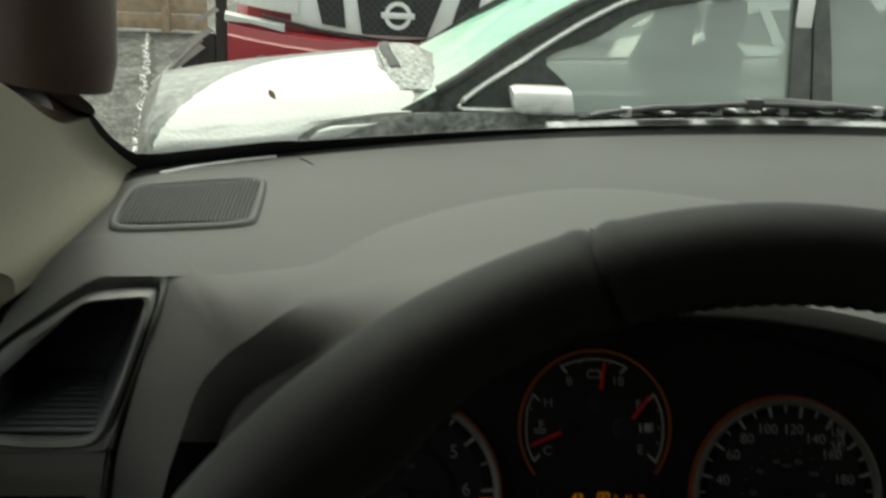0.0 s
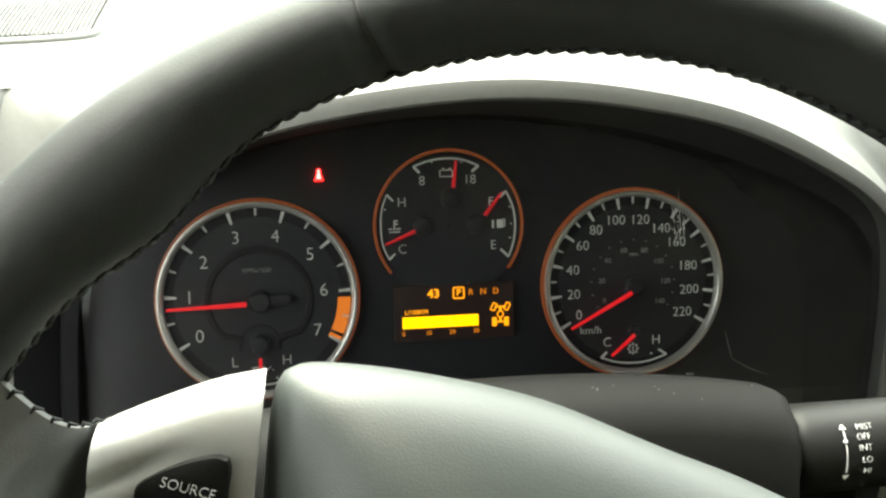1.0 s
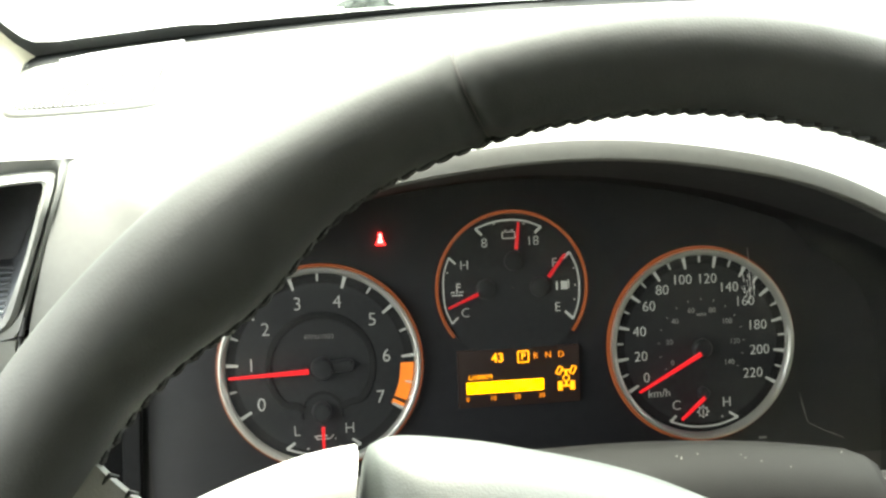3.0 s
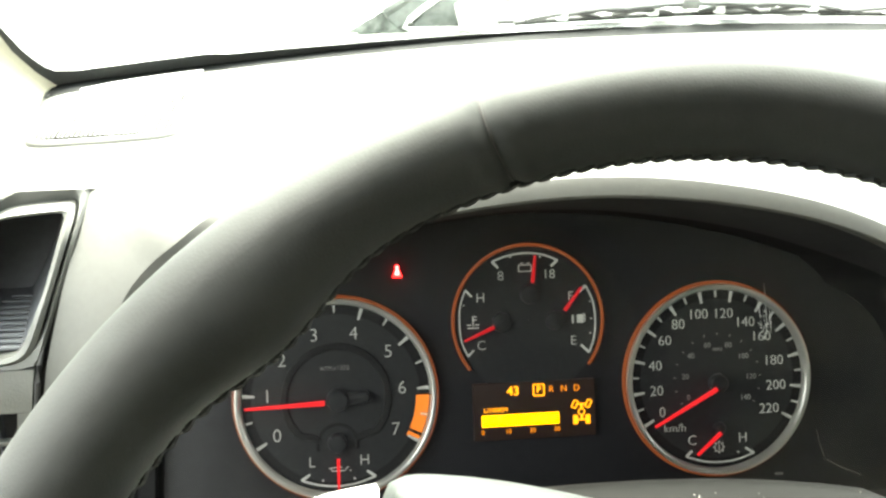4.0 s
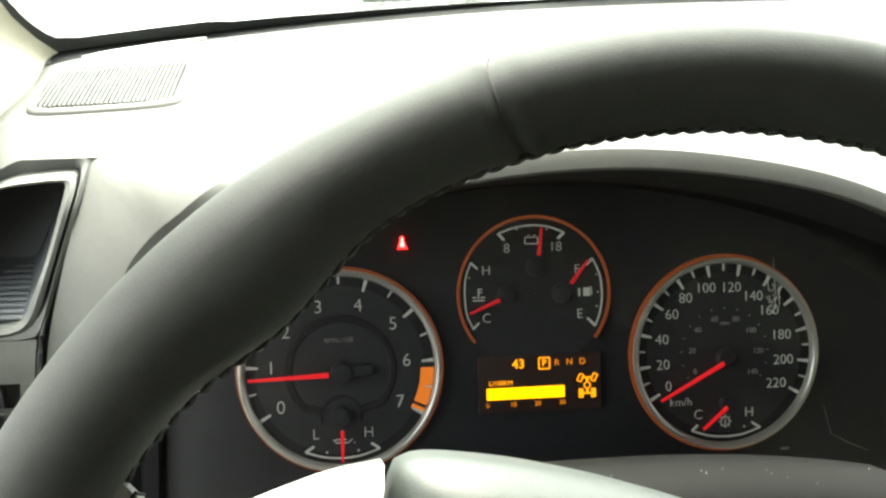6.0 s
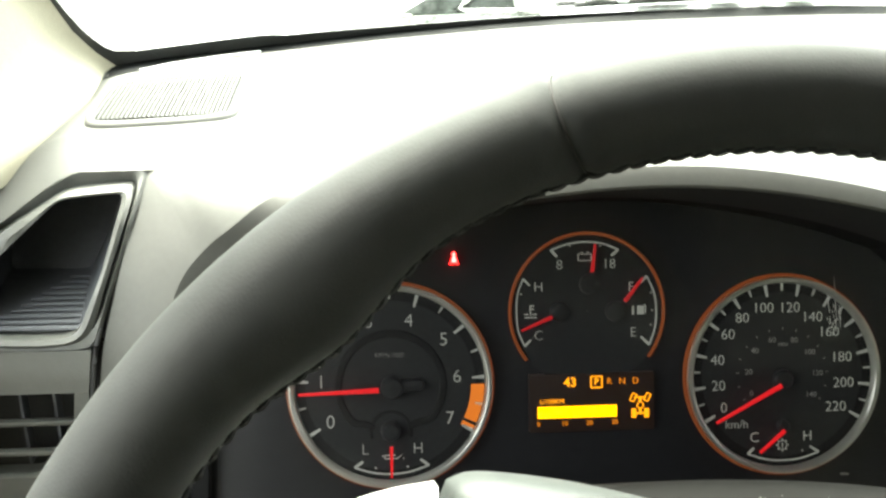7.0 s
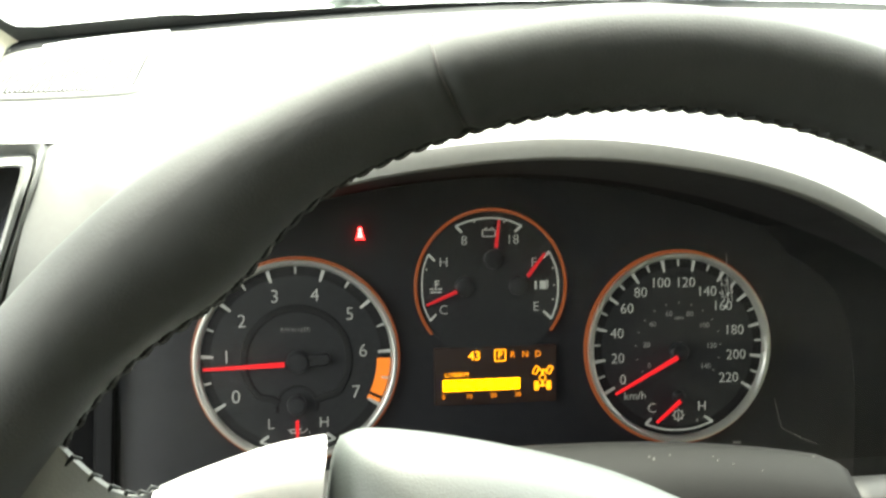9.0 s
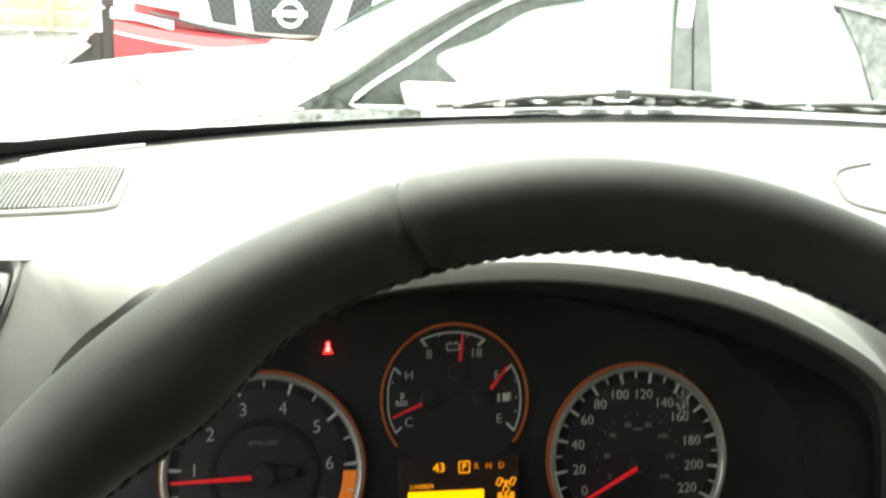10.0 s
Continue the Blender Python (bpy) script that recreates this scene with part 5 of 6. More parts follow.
solid("ground", bm, asphalt(), "wet patchy grey asphalt of a parking lot", "ground", kind="structure", smooth=0)

CRACK = surface("crack_dark", (0.02, 0.02, 0.018), 0.9)
FROST = surface("frost", (0.62, 0.63, 0.62), 0.7, spots=0.3, scale=60)
random.seed(4)
bm, bf = bmesh.new(), bmesh.new()
pts = []
for i in range(60):
    y = 5.0 + 11.0 * i / 59
    x = -1.33 - 0.198 * (y - 5.0) + random.uniform(-0.03, 0.03)
    pts.append(Vector((x, y, GZ)))
for a, b in zip(pts, pts[1:]):
    w = random.uniform(0.03, 0.07)
    bm.faces.new([bm.verts.new(p) for p in (a + Vector((-w, 0, 0.004)), a + Vector((w, 0, 0.004)), b + Vector((w, 0, 0.004)), b + Vector((-w, 0, 0.004)))])
    for k in range(9):
        c = a.lerp(b, random.random()) + Vector((-random.uniform(0.02, 0.09), 0, 0.004))
        r = random.uniform(0.004, 0.014)
        top = c + Vector((0, 0, r * 0.5))
        ring = [bf.verts.new(c + Vector((r * math.cos(q) * random.uniform(0.6, 1.2), r * 1.8 * math.sin(q) * random.uniform(0.6, 1.2), 0))) for q in (0, 1.05, 2.1, 3.14, 4.2, 5.2)]
        tv = bf.verts.new(top)
        for q in range(6):
            bf.faces.new((ring[q], ring[(q + 1) % 6], tv))
solid("pavement_crack", bm, CRACK, "dark crack across the asphalt", "crack", kind="structure", smooth=0)
solid("frost_crumbs", bf, FROST, "white frost crumbs along the crack", "frost", kind="stuff")

# ---------- hatchback parked across ----------
WHITE = surface("white_car_paint", (0.80, 0.80, 0.78), 0.28, spots=0.03, scale=30, coat=0.6, wear=0.08, wear_scale=1.5, stain=(0.66, 0.66, 0.64))
CARBLACK = surface("car_black_trim", (0.05, 0.053, 0.049), 0.45, spots=0.15, scale=40, wear=0.5, wear_scale=12, stain=(0.13, 0.136, 0.128))
CARCHROME = surface("car_bright_trim", (0.80, 0.80, 0.78), 0.3, metal=0.8)
CARSEAT = surface("car_seat_cloth", (0.22, 0.24, 0.225), 0.85, spots=0.2, scale=25, wear=0.5, wear_scale=7, stain=(0.10, 0.11, 0.10))
FARGLASS = pane("car_far_glass", (0.85, 0.90, 0.87), 0.8)
CARGLASS = pane("car_side_glass", (0.68, 0.76, 0.71), 2.2)
# Pale film on the side glass: sky reflection and haze painted as diffuse colour.
_n, _l = CARGLASS.node_tree.nodes, CARGLASS.node_tree.links
_film, _mix, _noise = _n.new("ShaderNodeBsdfDiffuse"), _n.new("ShaderNodeMixShader"), _n.new("ShaderNodeTexNoise")
_film.inputs[0].default_value = (0.66, 0.76, 0.69, 1)
_noise.inputs["Scale"].default_value, _noise.inputs["Detail"].default_value = 2, 3
_from = _n["Material Output"].inputs["Surface"].links[0].from_socket
_range = _n.new("ShaderNodeMapRange")
_range.inputs["To Min"].default_value, _range.inputs["To Max"].default_value = 0.22, 0.40
_l.new(_noise.outputs["Fac"], _range.inputs["Value"]), _l.new(_range.outputs[0], _mix.inputs[0])
_l.new(_from, _mix.inputs[1]), _l.new(_film.outputs[0], _mix.inputs[2]), _l.new(_mix.outputs[0], _n["Material Output"].inputs["Surface"])
CARSCREEN = pane("car_windscreen_glass", (0.30, 0.62, 0.50), 1.2)
_n, _l = CARSCREEN.node_tree.nodes, CARSCREEN.node_tree.links
_film, _mix, _noise = _n.new("ShaderNodeBsdfDiffuse"), _n.new("ShaderNodeMixShader"), _n.new("ShaderNodeTexNoise")
_film.inputs[0].default_value = (0.24, 0.45, 0.36, 1)
_noise.inputs["Scale"].default_value = 9
_from = _n["Material Output"].inputs["Surface"].links[0].from_socket
_range = _n.new("ShaderNodeMapRange")
_range.inputs["To Min"].default_value, _range.inputs["To Max"].default_value = 0.5, 0.9
_l.new(_noise.outputs["Fac"], _range.inputs["Value"]), _l.new(_range.outputs[0], _mix.inputs[0])
_l.new(_from, _mix.inputs[1]), _l.new(_film.outputs[0], _mix.inputs[2])
_geo, _sep, _foot, _rime, _frost, _fine, _add = _n.new("ShaderNodeNewGeometry"), _n.new("ShaderNodeSeparateXYZ"), _n.new("ShaderNodeMapRange"), _n.new("ShaderNodeBsdfDiffuse"), _n.new("ShaderNodeMixShader"), _n.new("ShaderNodeTexNoise"), _n.new("ShaderNodeMath")
_fine.inputs["Scale"].default_value, _fine.inputs["Detail"].default_value = 22, 6
_add.operation = "MULTIPLY_ADD"
_add.inputs[1].default_value = 0.16
_l.new(_geo.outputs["Position"], _sep.inputs[0]), _l.new(_geo.outputs["Position"], _fine.inputs["Vector"])
_l.new(_fine.outputs["Fac"], _add.inputs[0]), _l.new(_sep.outputs["Z"], _add.inputs[2])
_foot.inputs["From Min"].default_value, _foot.inputs["From Max"].default_value = 1.36, 1.22
_foot.inputs["To Max"].default_value = 0.85
_rime.inputs[0].default_value = (0.40, 0.44, 0.41, 1)
_l.new(_add.outputs[0], _foot.inputs["Value"]), _l.new(_foot.outputs[0], _frost.inputs[0])
_l.new(_mix.outputs[0], _frost.inputs[1]), _l.new(_rime.outputs[0], _frost.inputs[2]), _l.new(_frost.outputs[0], _n["Material Output"].inputs["Surface"])
CARPAINT = surface("frosted_grey_paint", (0.065, 0.068, 0.063), 0.5, spots=0.6, scale=34, wear=1.0, wear_scale=22, stain=(0.19, 0.195, 0.185), coat=0.2)
DIRTY = surface("dirty_grey_paint", (0.20, 0.21, 0.195), 0.6, spots=0.5, scale=30, wear=0.8, wear_scale=14, stain=(0.09, 0.095, 0.088))
MUCK = surface("wet_black_plastic", (0.045, 0.050, 0.045), 0.75, spots=0.7, scale=25, wear=0.9, wear_scale=18, stain=(0.085, 0.092, 0.085), spec=0.12)
FROSTED = surface("frosted_black_plastic", (0.30, 0.31, 0.30), 0.8, spots=0.6, scale=60, wear=0.8, wear_scale=40, stain=(0.12, 0.125, 0.12), spec=0.1)
PILLAR = surface("dark_window_pillar", (0.040, 0.045, 0.041), 0.6, spots=0.3, scale=40, wear=0.4, wear_scale=12, stain=(0.065, 0.07, 0.065), spec=0.2)
TYRE = surface("tyre_rubber", (0.02, 0.02, 0.02), 0.75, spots=0.2, scale=60, wear=0.4, wear_scale=8, stain=(0.07, 0.07, 0.065))
RIMMETAL = surface("wheel_rim_metal", (0.5, 0.5, 0.5), 0.35, metal=0.9)


def road_wheel(parent, inv, x, y, r, w):
    bm = bmesh.new()
    rows = []
    for i in range(40):
        a = 2 * math.pi * i / 40
        e = Vector((math.cos(a), 0, math.sin(a)))
        o = Vector((x, y, GZ + r))
        rows.append([o + e * q + Vector((0, s, 0)) for q, s in ((r * 0.62, -w / 2), (r * 0.93, -w / 2), (r, -w * 0.36), (r, w * 0.36), (r * 0.93, w / 2), (r * 0.62, w / 2))])
    loft(bm, rows, closed=True, wrap=True)
    t = part("wheel", moved(bm, inv), TYRE, parent, "black tyre", smooth=40)
    bm = bmesh.new()
    rows = []
    for i in range(40):
        a = 2 * math.pi * i / 40
        e = Vector((math.cos(a), 0, math.sin(a)))
        o = Vector((x, y, GZ + r))
        rows.append([o + e * q + Vector((0, s, 0)) for q, s in ((r * 0.63, -w * 0.42), (r * 0.55, -w * 0.36), (r * 0.16, -w * 0.30), (0.002, -w * 0.34))])
    loft(bm, rows, wrap=True)
    part("rim", moved(bm, inv), RIMMETAL, t, "grey metal rim")


car = thing("hatchback_car", pose(1.0, 3.8, GZ), "grey frosted hatchback with snow on its bonnet and a green-tinted windscreen", "car")
VINV = car.matrix_basis.inverted()
NEAR, FAR = 2.95, 4.70
MIDY = (NEAR + FAR) / 2
# body shell: sections along the car, nose at low x
bm = bmesh.new()
STN = [(-0.97, 0.72, 0.55, 0.42, 0.08), (-0.94, 0.86, 0.66, 0.30, 0.09), (-0.86, 0.955, 0.76, 0.24, 0.10), (-0.78, 0.97, 0.82, 0.24, 0.10), (-0.6, 0.99, 0.87, 0.24, 0.11), (-0.3, 1.03, 0.875, 0.24, 0.12), (0.0, 1.06, 0.875, 0.24, 0.128), (0.10, 1.065, 0.875, 0.24, 0.13)]
STN += [(0.5, 1.072, 0.875, 0.24, 0.0), (1.4, 1.115, 0.875, 0.24, 0.0), (2.3, 1.16, 0.87, 0.24, 0.0), (2.75, 1.16, 0.84, 0.28, 0.0), (2.95, 1.05, 0.78, 0.40, 0.0), (3.0, 0.75, 0.70, 0.5, 0.0)]
rows = []
for x, top, half, bot, crown in STN:
    prof = [(-1.0, bot), (-1.0, bot + 0.12), (-1.02, top * 0.62 + 0.1), (-1.01, top - 0.16), (-0.975, top - 0.06), (-0.92, top - 0.018), (-0.80, top + crown * 0.3), (-0.4, top + crown * 0.82), (0, top + crown), (0.4, top + crown * 0.82), (0.80, top + crown * 0.3), (0.92, top - 0.018), (0.975, top - 0.06), (1.01, top - 0.16), (1.02, top * 0.62 + 0.1), (1.0, bot + 0.12), (1.0, bot)]
    rows.append([Vector((x - 0.10 * (1 - abs(s)) * (x < -0.5), MIDY + half * s, z)) for s, z in prof])
loft(bm, rows, closed=True, caps=True)
part("body", moved(bm, VINV), CARPAINT, car, "grey bodywork mottled with frost", smooth=40)
# snow lying on the bonnet's near half
def bonnet(x, s):
    top, half, crown = [float(np.interp(x, [q[0] for q in STN], [q[k] for q in STN])) for k in (1, 2, 4)]
    z = float(np.interp(abs(s), [0, 0.4, 0.8, 0.92, 0.975, 1.01], [top + crown, top + crown * 0.82, top + crown * 0.3, top - 0.018, top - 0.06, top - 0.16]))
    return Vector((x - 0.10 * (1 - abs(s)) * float(np.interp(x, [-0.6, -0.3], [1, 0])), MIDY + half * s, z))


random.seed(31)
rows = []
for i in range(41):
    s = -0.985 + 0.945 * (i / 40) ** 1.7
    xl = float(np.interp(s, [-0.985, -0.93, -0.876, -0.733, -0.551, -0.412, -0.173, -0.089, -0.057, -0.02], [-0.855, -0.827, -0.794, -0.735, -0.676, -0.600, -0.500, -0.405, -0.216, -0.10]))
    xr = float(np.interp(s, [-0.985, -0.972, -0.945, -0.934, -0.930, -0.922, -0.754, -0.623, -0.453, -0.193, -0.04], [-0.345, -0.315, -0.25, -0.20, 0.035, 0.066, 0.071, -0.010, -0.056, -0.066, -0.07]))
    row = []
    for k in range(41):
        t = k / 40
        swell = min(1.0, 8 * t, 8 * (1 - t), i / 3, (40 - i) / 3)
        jag = random.uniform(-0.006, 0.006) if k in (0, 40) else 0.0
        side = max(0.0, min(1.0, (abs(s) - 0.84) / 0.12))
        row.append(bonnet(xl + (xr - xl) * t + jag, s) + Vector((0, -side, 1 - side)) * (0.004 + 0.010 * swell))
    rows.append(row)
bm = bmesh.new()
shell(bm, rows, (0, 0.004, -0.008))
part("snow_cover", moved(bm, VINV), SNOW, car, "smooth white snow lying on the bonnet", smooth=60)
rows = []
for i in range(9):
    s = -0.984 + 0.024 * i / 8
    xl, xr = -0.30 + 0.08 * i / 8, -0.20 + 0.14 * (i / 8) ** 0.6
    swell = [0.002 + 0.010 * math.sin(math.pi * i / 8) * math.sin(math.pi * k / 12) for k in range(13)]
    rows.append([bonnet(xl + (xr - xl) * k / 12, s) + Vector((0, -0.8, 0.6)) * h for k, h in enumerate(swell)])
bm = bmesh.new()
shell(bm, rows, (0, 0.004, -0.004))
part("snow_ridge", moved(bm, VINV), SNOW, car, "narrow white drift on the wing", smooth=60)
# windscreen, pillars and windows (roof at x 0.95..2.4)
def house(s, x, z):
    """A place on the upper body's side; s -1 near, 1 far."""
    half = 0.84 - 0.25 * (z - 1.06)
    return Vector((x, MIDY + s * half, z))


bm = bmesh.new()
rows = []
for k in range(9):
    t = k / 8
    x, z = 0.06 + 0.88 * t, 1.065 + 0.52 * t - 0.03 * t * t
    y0, y1 = house(-0.97, x, z).y, house(0.97, x, z).y
    rows.append([Vector((x - 0.05 * (1 - (2 * j / 12 - 1) ** 2), y0 + (y1 - y0) * j / 12, z)) for j in range(13)])
loft(bm, rows)
part("windscreen", moved(bm, VINV), CARSCREEN, car, "green-tinted windscreen")
bm = bmesh.new()
rows = []
for i in range(9):
    x = 0.78 + 1.75 * i / 8
    z = 1.53 + 0.07 * math.sin(math.pi * (0.15 + 0.75 * i / 8))
    rows.append([Vector((x, house(-1, x, 1.50).y + (house(1, x, 1.5).y - house(-1, x, 1.5).y) * j / 10, z - 0.05 * abs(2 * j / 10 - 1) ** 3 + 0.02)) for j in range(11)])
shell(bm, rows, (0, 0, -0.03))
part("roof", moved(bm, VINV), CARPAINT, car)
for s in (-1, 1):
    bm = bmesh.new()
    a = [house(s, 0.15, 1.122), house(s, 0.235, 1.172), house(s, 0.47, 1.332), house(s, 0.78, 1.49), house(s, 1.15, 1.555), house(s, 1.8, 1.565)]
    tube(bm, [p + Vector((0.025 * (1 + s), 0, 0)) for p in spline([tuple(p) for p in a], 20)], 0.020 - 0.002 * s, seg=10)
    part("window_pillar", moved(bm, VINV), PILLAR, car, "dark windscreen pillar")
    bm = bmesh.new()
    high = spline([(0.15, 1.122), (0.235, 1.172), (0.47, 1.332), (0.78, 1.490), (1.15, 1.555), (1.8, 1.565)], 30)
    low_ = spline([(0.20, 1.075), (0.26, 1.100), (0.435, 1.228), (0.71, 1.400), (1.0, 1.500), (1.8, 1.530)], 30)
    shell(bm, [[house(s, q.x, q.y) + Vector((0, s * d, 0)) for q in line] for line, d in ((high, 0.010), (low_, 0.006))], (0, -s * 0.012, 0))
    part("pillar_skin", moved(bm, VINV), PILLAR, car, "dark panel between windscreen and side window")
    bm = bmesh.new()
    b = [house(s, 0.62, 1.072), house(s, 0.30, 1.066), house(s, 0.222, 1.080), house(s, 0.435, 1.234), house(s, 0.71, 1.405), house(s, 0.92, 1.490), house(s, 1.3, 1.535), house(s, 1.9, 1.53), house(s, 2.4, 1.45)]
    tube(bm, [p + Vector((0, s * 0.012, 0)) for p in spline([tuple(p) for p in b], 40)], 0.0105, seg=8)
    part("chrome_trim", moved(bm, VINV), CARCHROME, car, "bright strip round the side windows")
    bm = bmesh.new()
    rows = [[house(s * 0.985, 0.24 + 1.26 * t, 1.06) for t in np.linspace(0, 1, 10)], [house(s * 0.985, 0.42 + 1.08 * t, float(np.interp(0.42 + 1.08 * t, [0.42, 0.6, 0.78, 0.98, 1.3, 1.5], [1.20, 1.32, 1.415, 1.475, 1.51, 1.515]))) for t in np.linspace(0, 1, 10)]]
    loft(bm, rows)
    part("front_window", moved(bm, VINV), CARGLASS if s < 0 else FARGLASS, car, "grey-green side window")
    bm = bmesh.new()
    loft(bm, [[house(s * 0.985, 1.5 + 0.9 * t, 1.10) for t in np.linspace(0, 1, 8)], [house(s * 0.985, 1.5 + 0.75 * t, 1.51 - 0.06 * t * t) for t in np.linspace(0, 1, 8)]])
    part("rear_window", moved(bm, VINV), CARGLASS if s < 0 else FARGLASS, car, "grey-green side window")
    bm = bmesh.new()
    rows = [[house(s, 1.432, 1.08) + Vector((0, s * 0.01, 0)), house(s, 1.598, 1.08) + Vector((0, s * 0.01, 0))], [house(s, 1.436, 1.3) + Vector((0, s * 0.01, 0)), house(s, 1.585, 1.3) + Vector((0, s * 0.01, 0))], [house(s, 1.445, 1.53) + Vector((0, s * 0.01, 0)), house(s, 1.565, 1.53) + Vector((0, s * 0.01, 0))]]
    shell(bm, rows, (0, -s * 0.05, 0))
    pl = part("door_pillar", moved(bm, VINV), CARBLACK, car, "black pillar between the doors")
    bm = bmesh.new()
    tube(bm, [house(s, 1.515, 1.085) + Vector((0, s * 0.012, 0)), house(s, 1.508, 1.53) + Vector((0, s * 0.012, 0))], 0.004, seg=6)
    part("door_gap", moved(bm, VINV), DARKGAP, pl)
    bm = bmesh.new()
    rows = [[house(s, 2.30, 1.10), house(s, 2.72, 1.12)], [house(s, 2.22, 1.32), house(s, 2.62, 1.32)], [house(s, 2.1, 1.53), house(s, 2.4, 1.53)]]
    shell(bm, rows, (0, -s * 0.05, 0))
    part("rear_pillar", moved(bm, VINV), CARPAINT, car)
    # broad black frame between the bright strip and the glass, widening to the mirror's foot
    bm = bmesh.new()
    outer = spline([(0.25, 1.075), (0.30, 1.125), (0.435, 1.225), (0.71, 1.395), (0.92, 1.48), (1.3, 1.525), (1.45, 1.53)], 24)
    inner = spline([(0.64, 1.07), (0.605, 1.165), (0.53, 1.246), (0.71, 1.325), (0.90, 1.428), (1.3, 1.497), (1.45, 1.503)], 24)
    rows = [[house(s, q.x, q.y) + Vector((0, s * 0.004, 0)) for q in outer], [house(s, q.x, q.y) + Vector((0, s * 0.004, 0)) for q in inner]]
    shell(bm, rows, (0, -s * 0.012, 0))
    part("window_frame", moved(bm, VINV), PILLAR, car, "black frame of the side window")
    # sail in front of the side window
    bm = bmesh.new()
    rows = [[house(s, 0.02, 1.055), house(s, 0.12, 1.11), house(s, 0.255, 1.185)], [house(s, 0.23, 1.055), house(s, 0.31, 1.11), house(s, 0.40, 1.175)]]
    shell(bm, rows, (0, -s * 0.02, 0))
    part("corner_sail", moved(bm, VINV), MUCK, car, "wet black corner panel ahead of the mirror")
    # doors, dirty below the windows
    for xa, xb in ((0.065, 1.505), (1.515, 2.35)):
        bm = bmesh.new()
        rows = []
        for z, out in ((1.062, 0.873), (1.03, 0.884), (0.95, 0.892), (0.75, 0.899), (0.5, 0.886), (0.38, 0.879)):
            rows.append([Vector((x, MIDY + s * (out + 0.006), z + 0.045 * (x - 0.3) * (z > 0.9))) for x in np.linspace(xa, xb, 8)])
        shell(bm, rows, (0, -s * 0.012, 0))
        part("door", moved(bm, VINV), DIRTY, car, "grey door dull with road dirt")
    # mirror
    bm = bmesh.new()
    my = NEAR - 0.05 if s < 0 else FAR + 0.05
    rows = []
    for f, dx in ((0.02, -0.092), (0.85, -0.09), (1.0, -0.07), (1.0, 0.06), (0.95, 0.088), (0.02, 0.095)):
        rows.append([Vector((0.502 + dx * 1.12 - 0.22 * 0.047 * f * (abs(math.sin(q)) ** 0.5) * (1 if math.sin(q) > 0 else -1), my + 0.085 * f * (abs(math.cos(q)) ** 0.5) * (1 if math.cos(q) > 0 else -1) * 0.9, 1.120 + 0.047 * f * (abs(math.sin(q)) ** 0.5) * (1 if math.sin(q) > 0 else -1))) for q in (2 * math.pi * j / 24 for j in range(24))])
    loft(bm, rows, closed=True)
    part("mirror", moved(bm, VINV), WHITE, car, "white door mirror", smooth=60)
    for x in (-0.28, 2.25):
        road_wheel(car, VINV, x, MIDY + s * 0.78, 0.32, 0.21)
bm = bmesh.new()
ys = np.linspace(-0.80, 0.80, 17)
dome = lambda s: 1.060 + 0.13 * float(np.interp(abs(s), [0, 0.4, 0.8, 0.92], [1.0, 0.82, 0.3, -0.1]))
shell(bm, [[Vector((x - 0.10 * (1 - s * s), MIDY + 0.875 * s, dome(s) + dz)) for s in ys] for x, dz in ((0.045, 0.004), (0.06, 0.012), (0.12, 0.014), (0.19, 0.014), (0.23, 0.004))], (0, 0, -0.01))
part("cowl_grille", moved(bm, VINV), FROSTED, car, "frosted grille at the foot of the windscreen")
bm = bmesh.new()
ys = np.linspace(-0.52, 0.70, 17)
shell(bm, [[Vector((x - 0.10 * (1 - s * s) + 0.02 * max(0.0, -s), MIDY + 0.875 * s, dome(s) + dz)) for s in ys] for x, dz in ((0.050, 0.012), (0.060, 0.019), (0.085, 0.021), (0.098, 0.012))], (0, 0, -0.006))
part("cowl_edge", moved(bm, VINV), BLACK, car, "wet black edge of the cowl")
bm = bmesh.new()
box(bm, (1.445, house(-1, 1.47, 1.44).y - 0.022, 1.385), (1.505, house(-1, 1.47, 1.44).y - 0.012, 1.50), bevel=0.002)
part("pillar_tape", moved(bm, VINV), WHITE, car, "white sticker on the pillar")


def car_seat(x, y):
    bm = bmesh.new()
    rows = []
    for z, w, d, lean in ((0.80, 0.25, 0.10, 0.0), (0.95, 0.26, 0.10, 0.03), (1.15, 0.25, 0.085, 0.08), (1.27, 0.20, 0.07, 0.11), (1.30, 0.10, 0.045, 0.12), (1.33, 0.12, 0.055, 0.12), (1.40, 0.13, 0.06, 0.13), (1.46, 0.11, 0.05, 0.14), (1.48, 0.02, 0.01, 0.14)):
        rows.append([Vector((x + lean + d * math.cos(q), y + w * (abs(math.sin(q)) ** 0.6) * (1 if math.sin(q) > 0 else -1), z)) for q in (2 * math.pi * j / 24 for j in range(24))])
    loft(bm, rows, closed=True, caps=True)
    box(bm, (x - 0.45, y - 0.25, 0.72), (x + 0.05, y + 0.25, 0.84), bevel=0.03)
    part("seat", moved(bm, VINV), CARSEAT, car, "dark cloth car seat", smooth=60)


for y in (MIDY - 0.37, MIDY + 0.37):
    car_seat(1.20, y)
    car_seat(1.95, y)

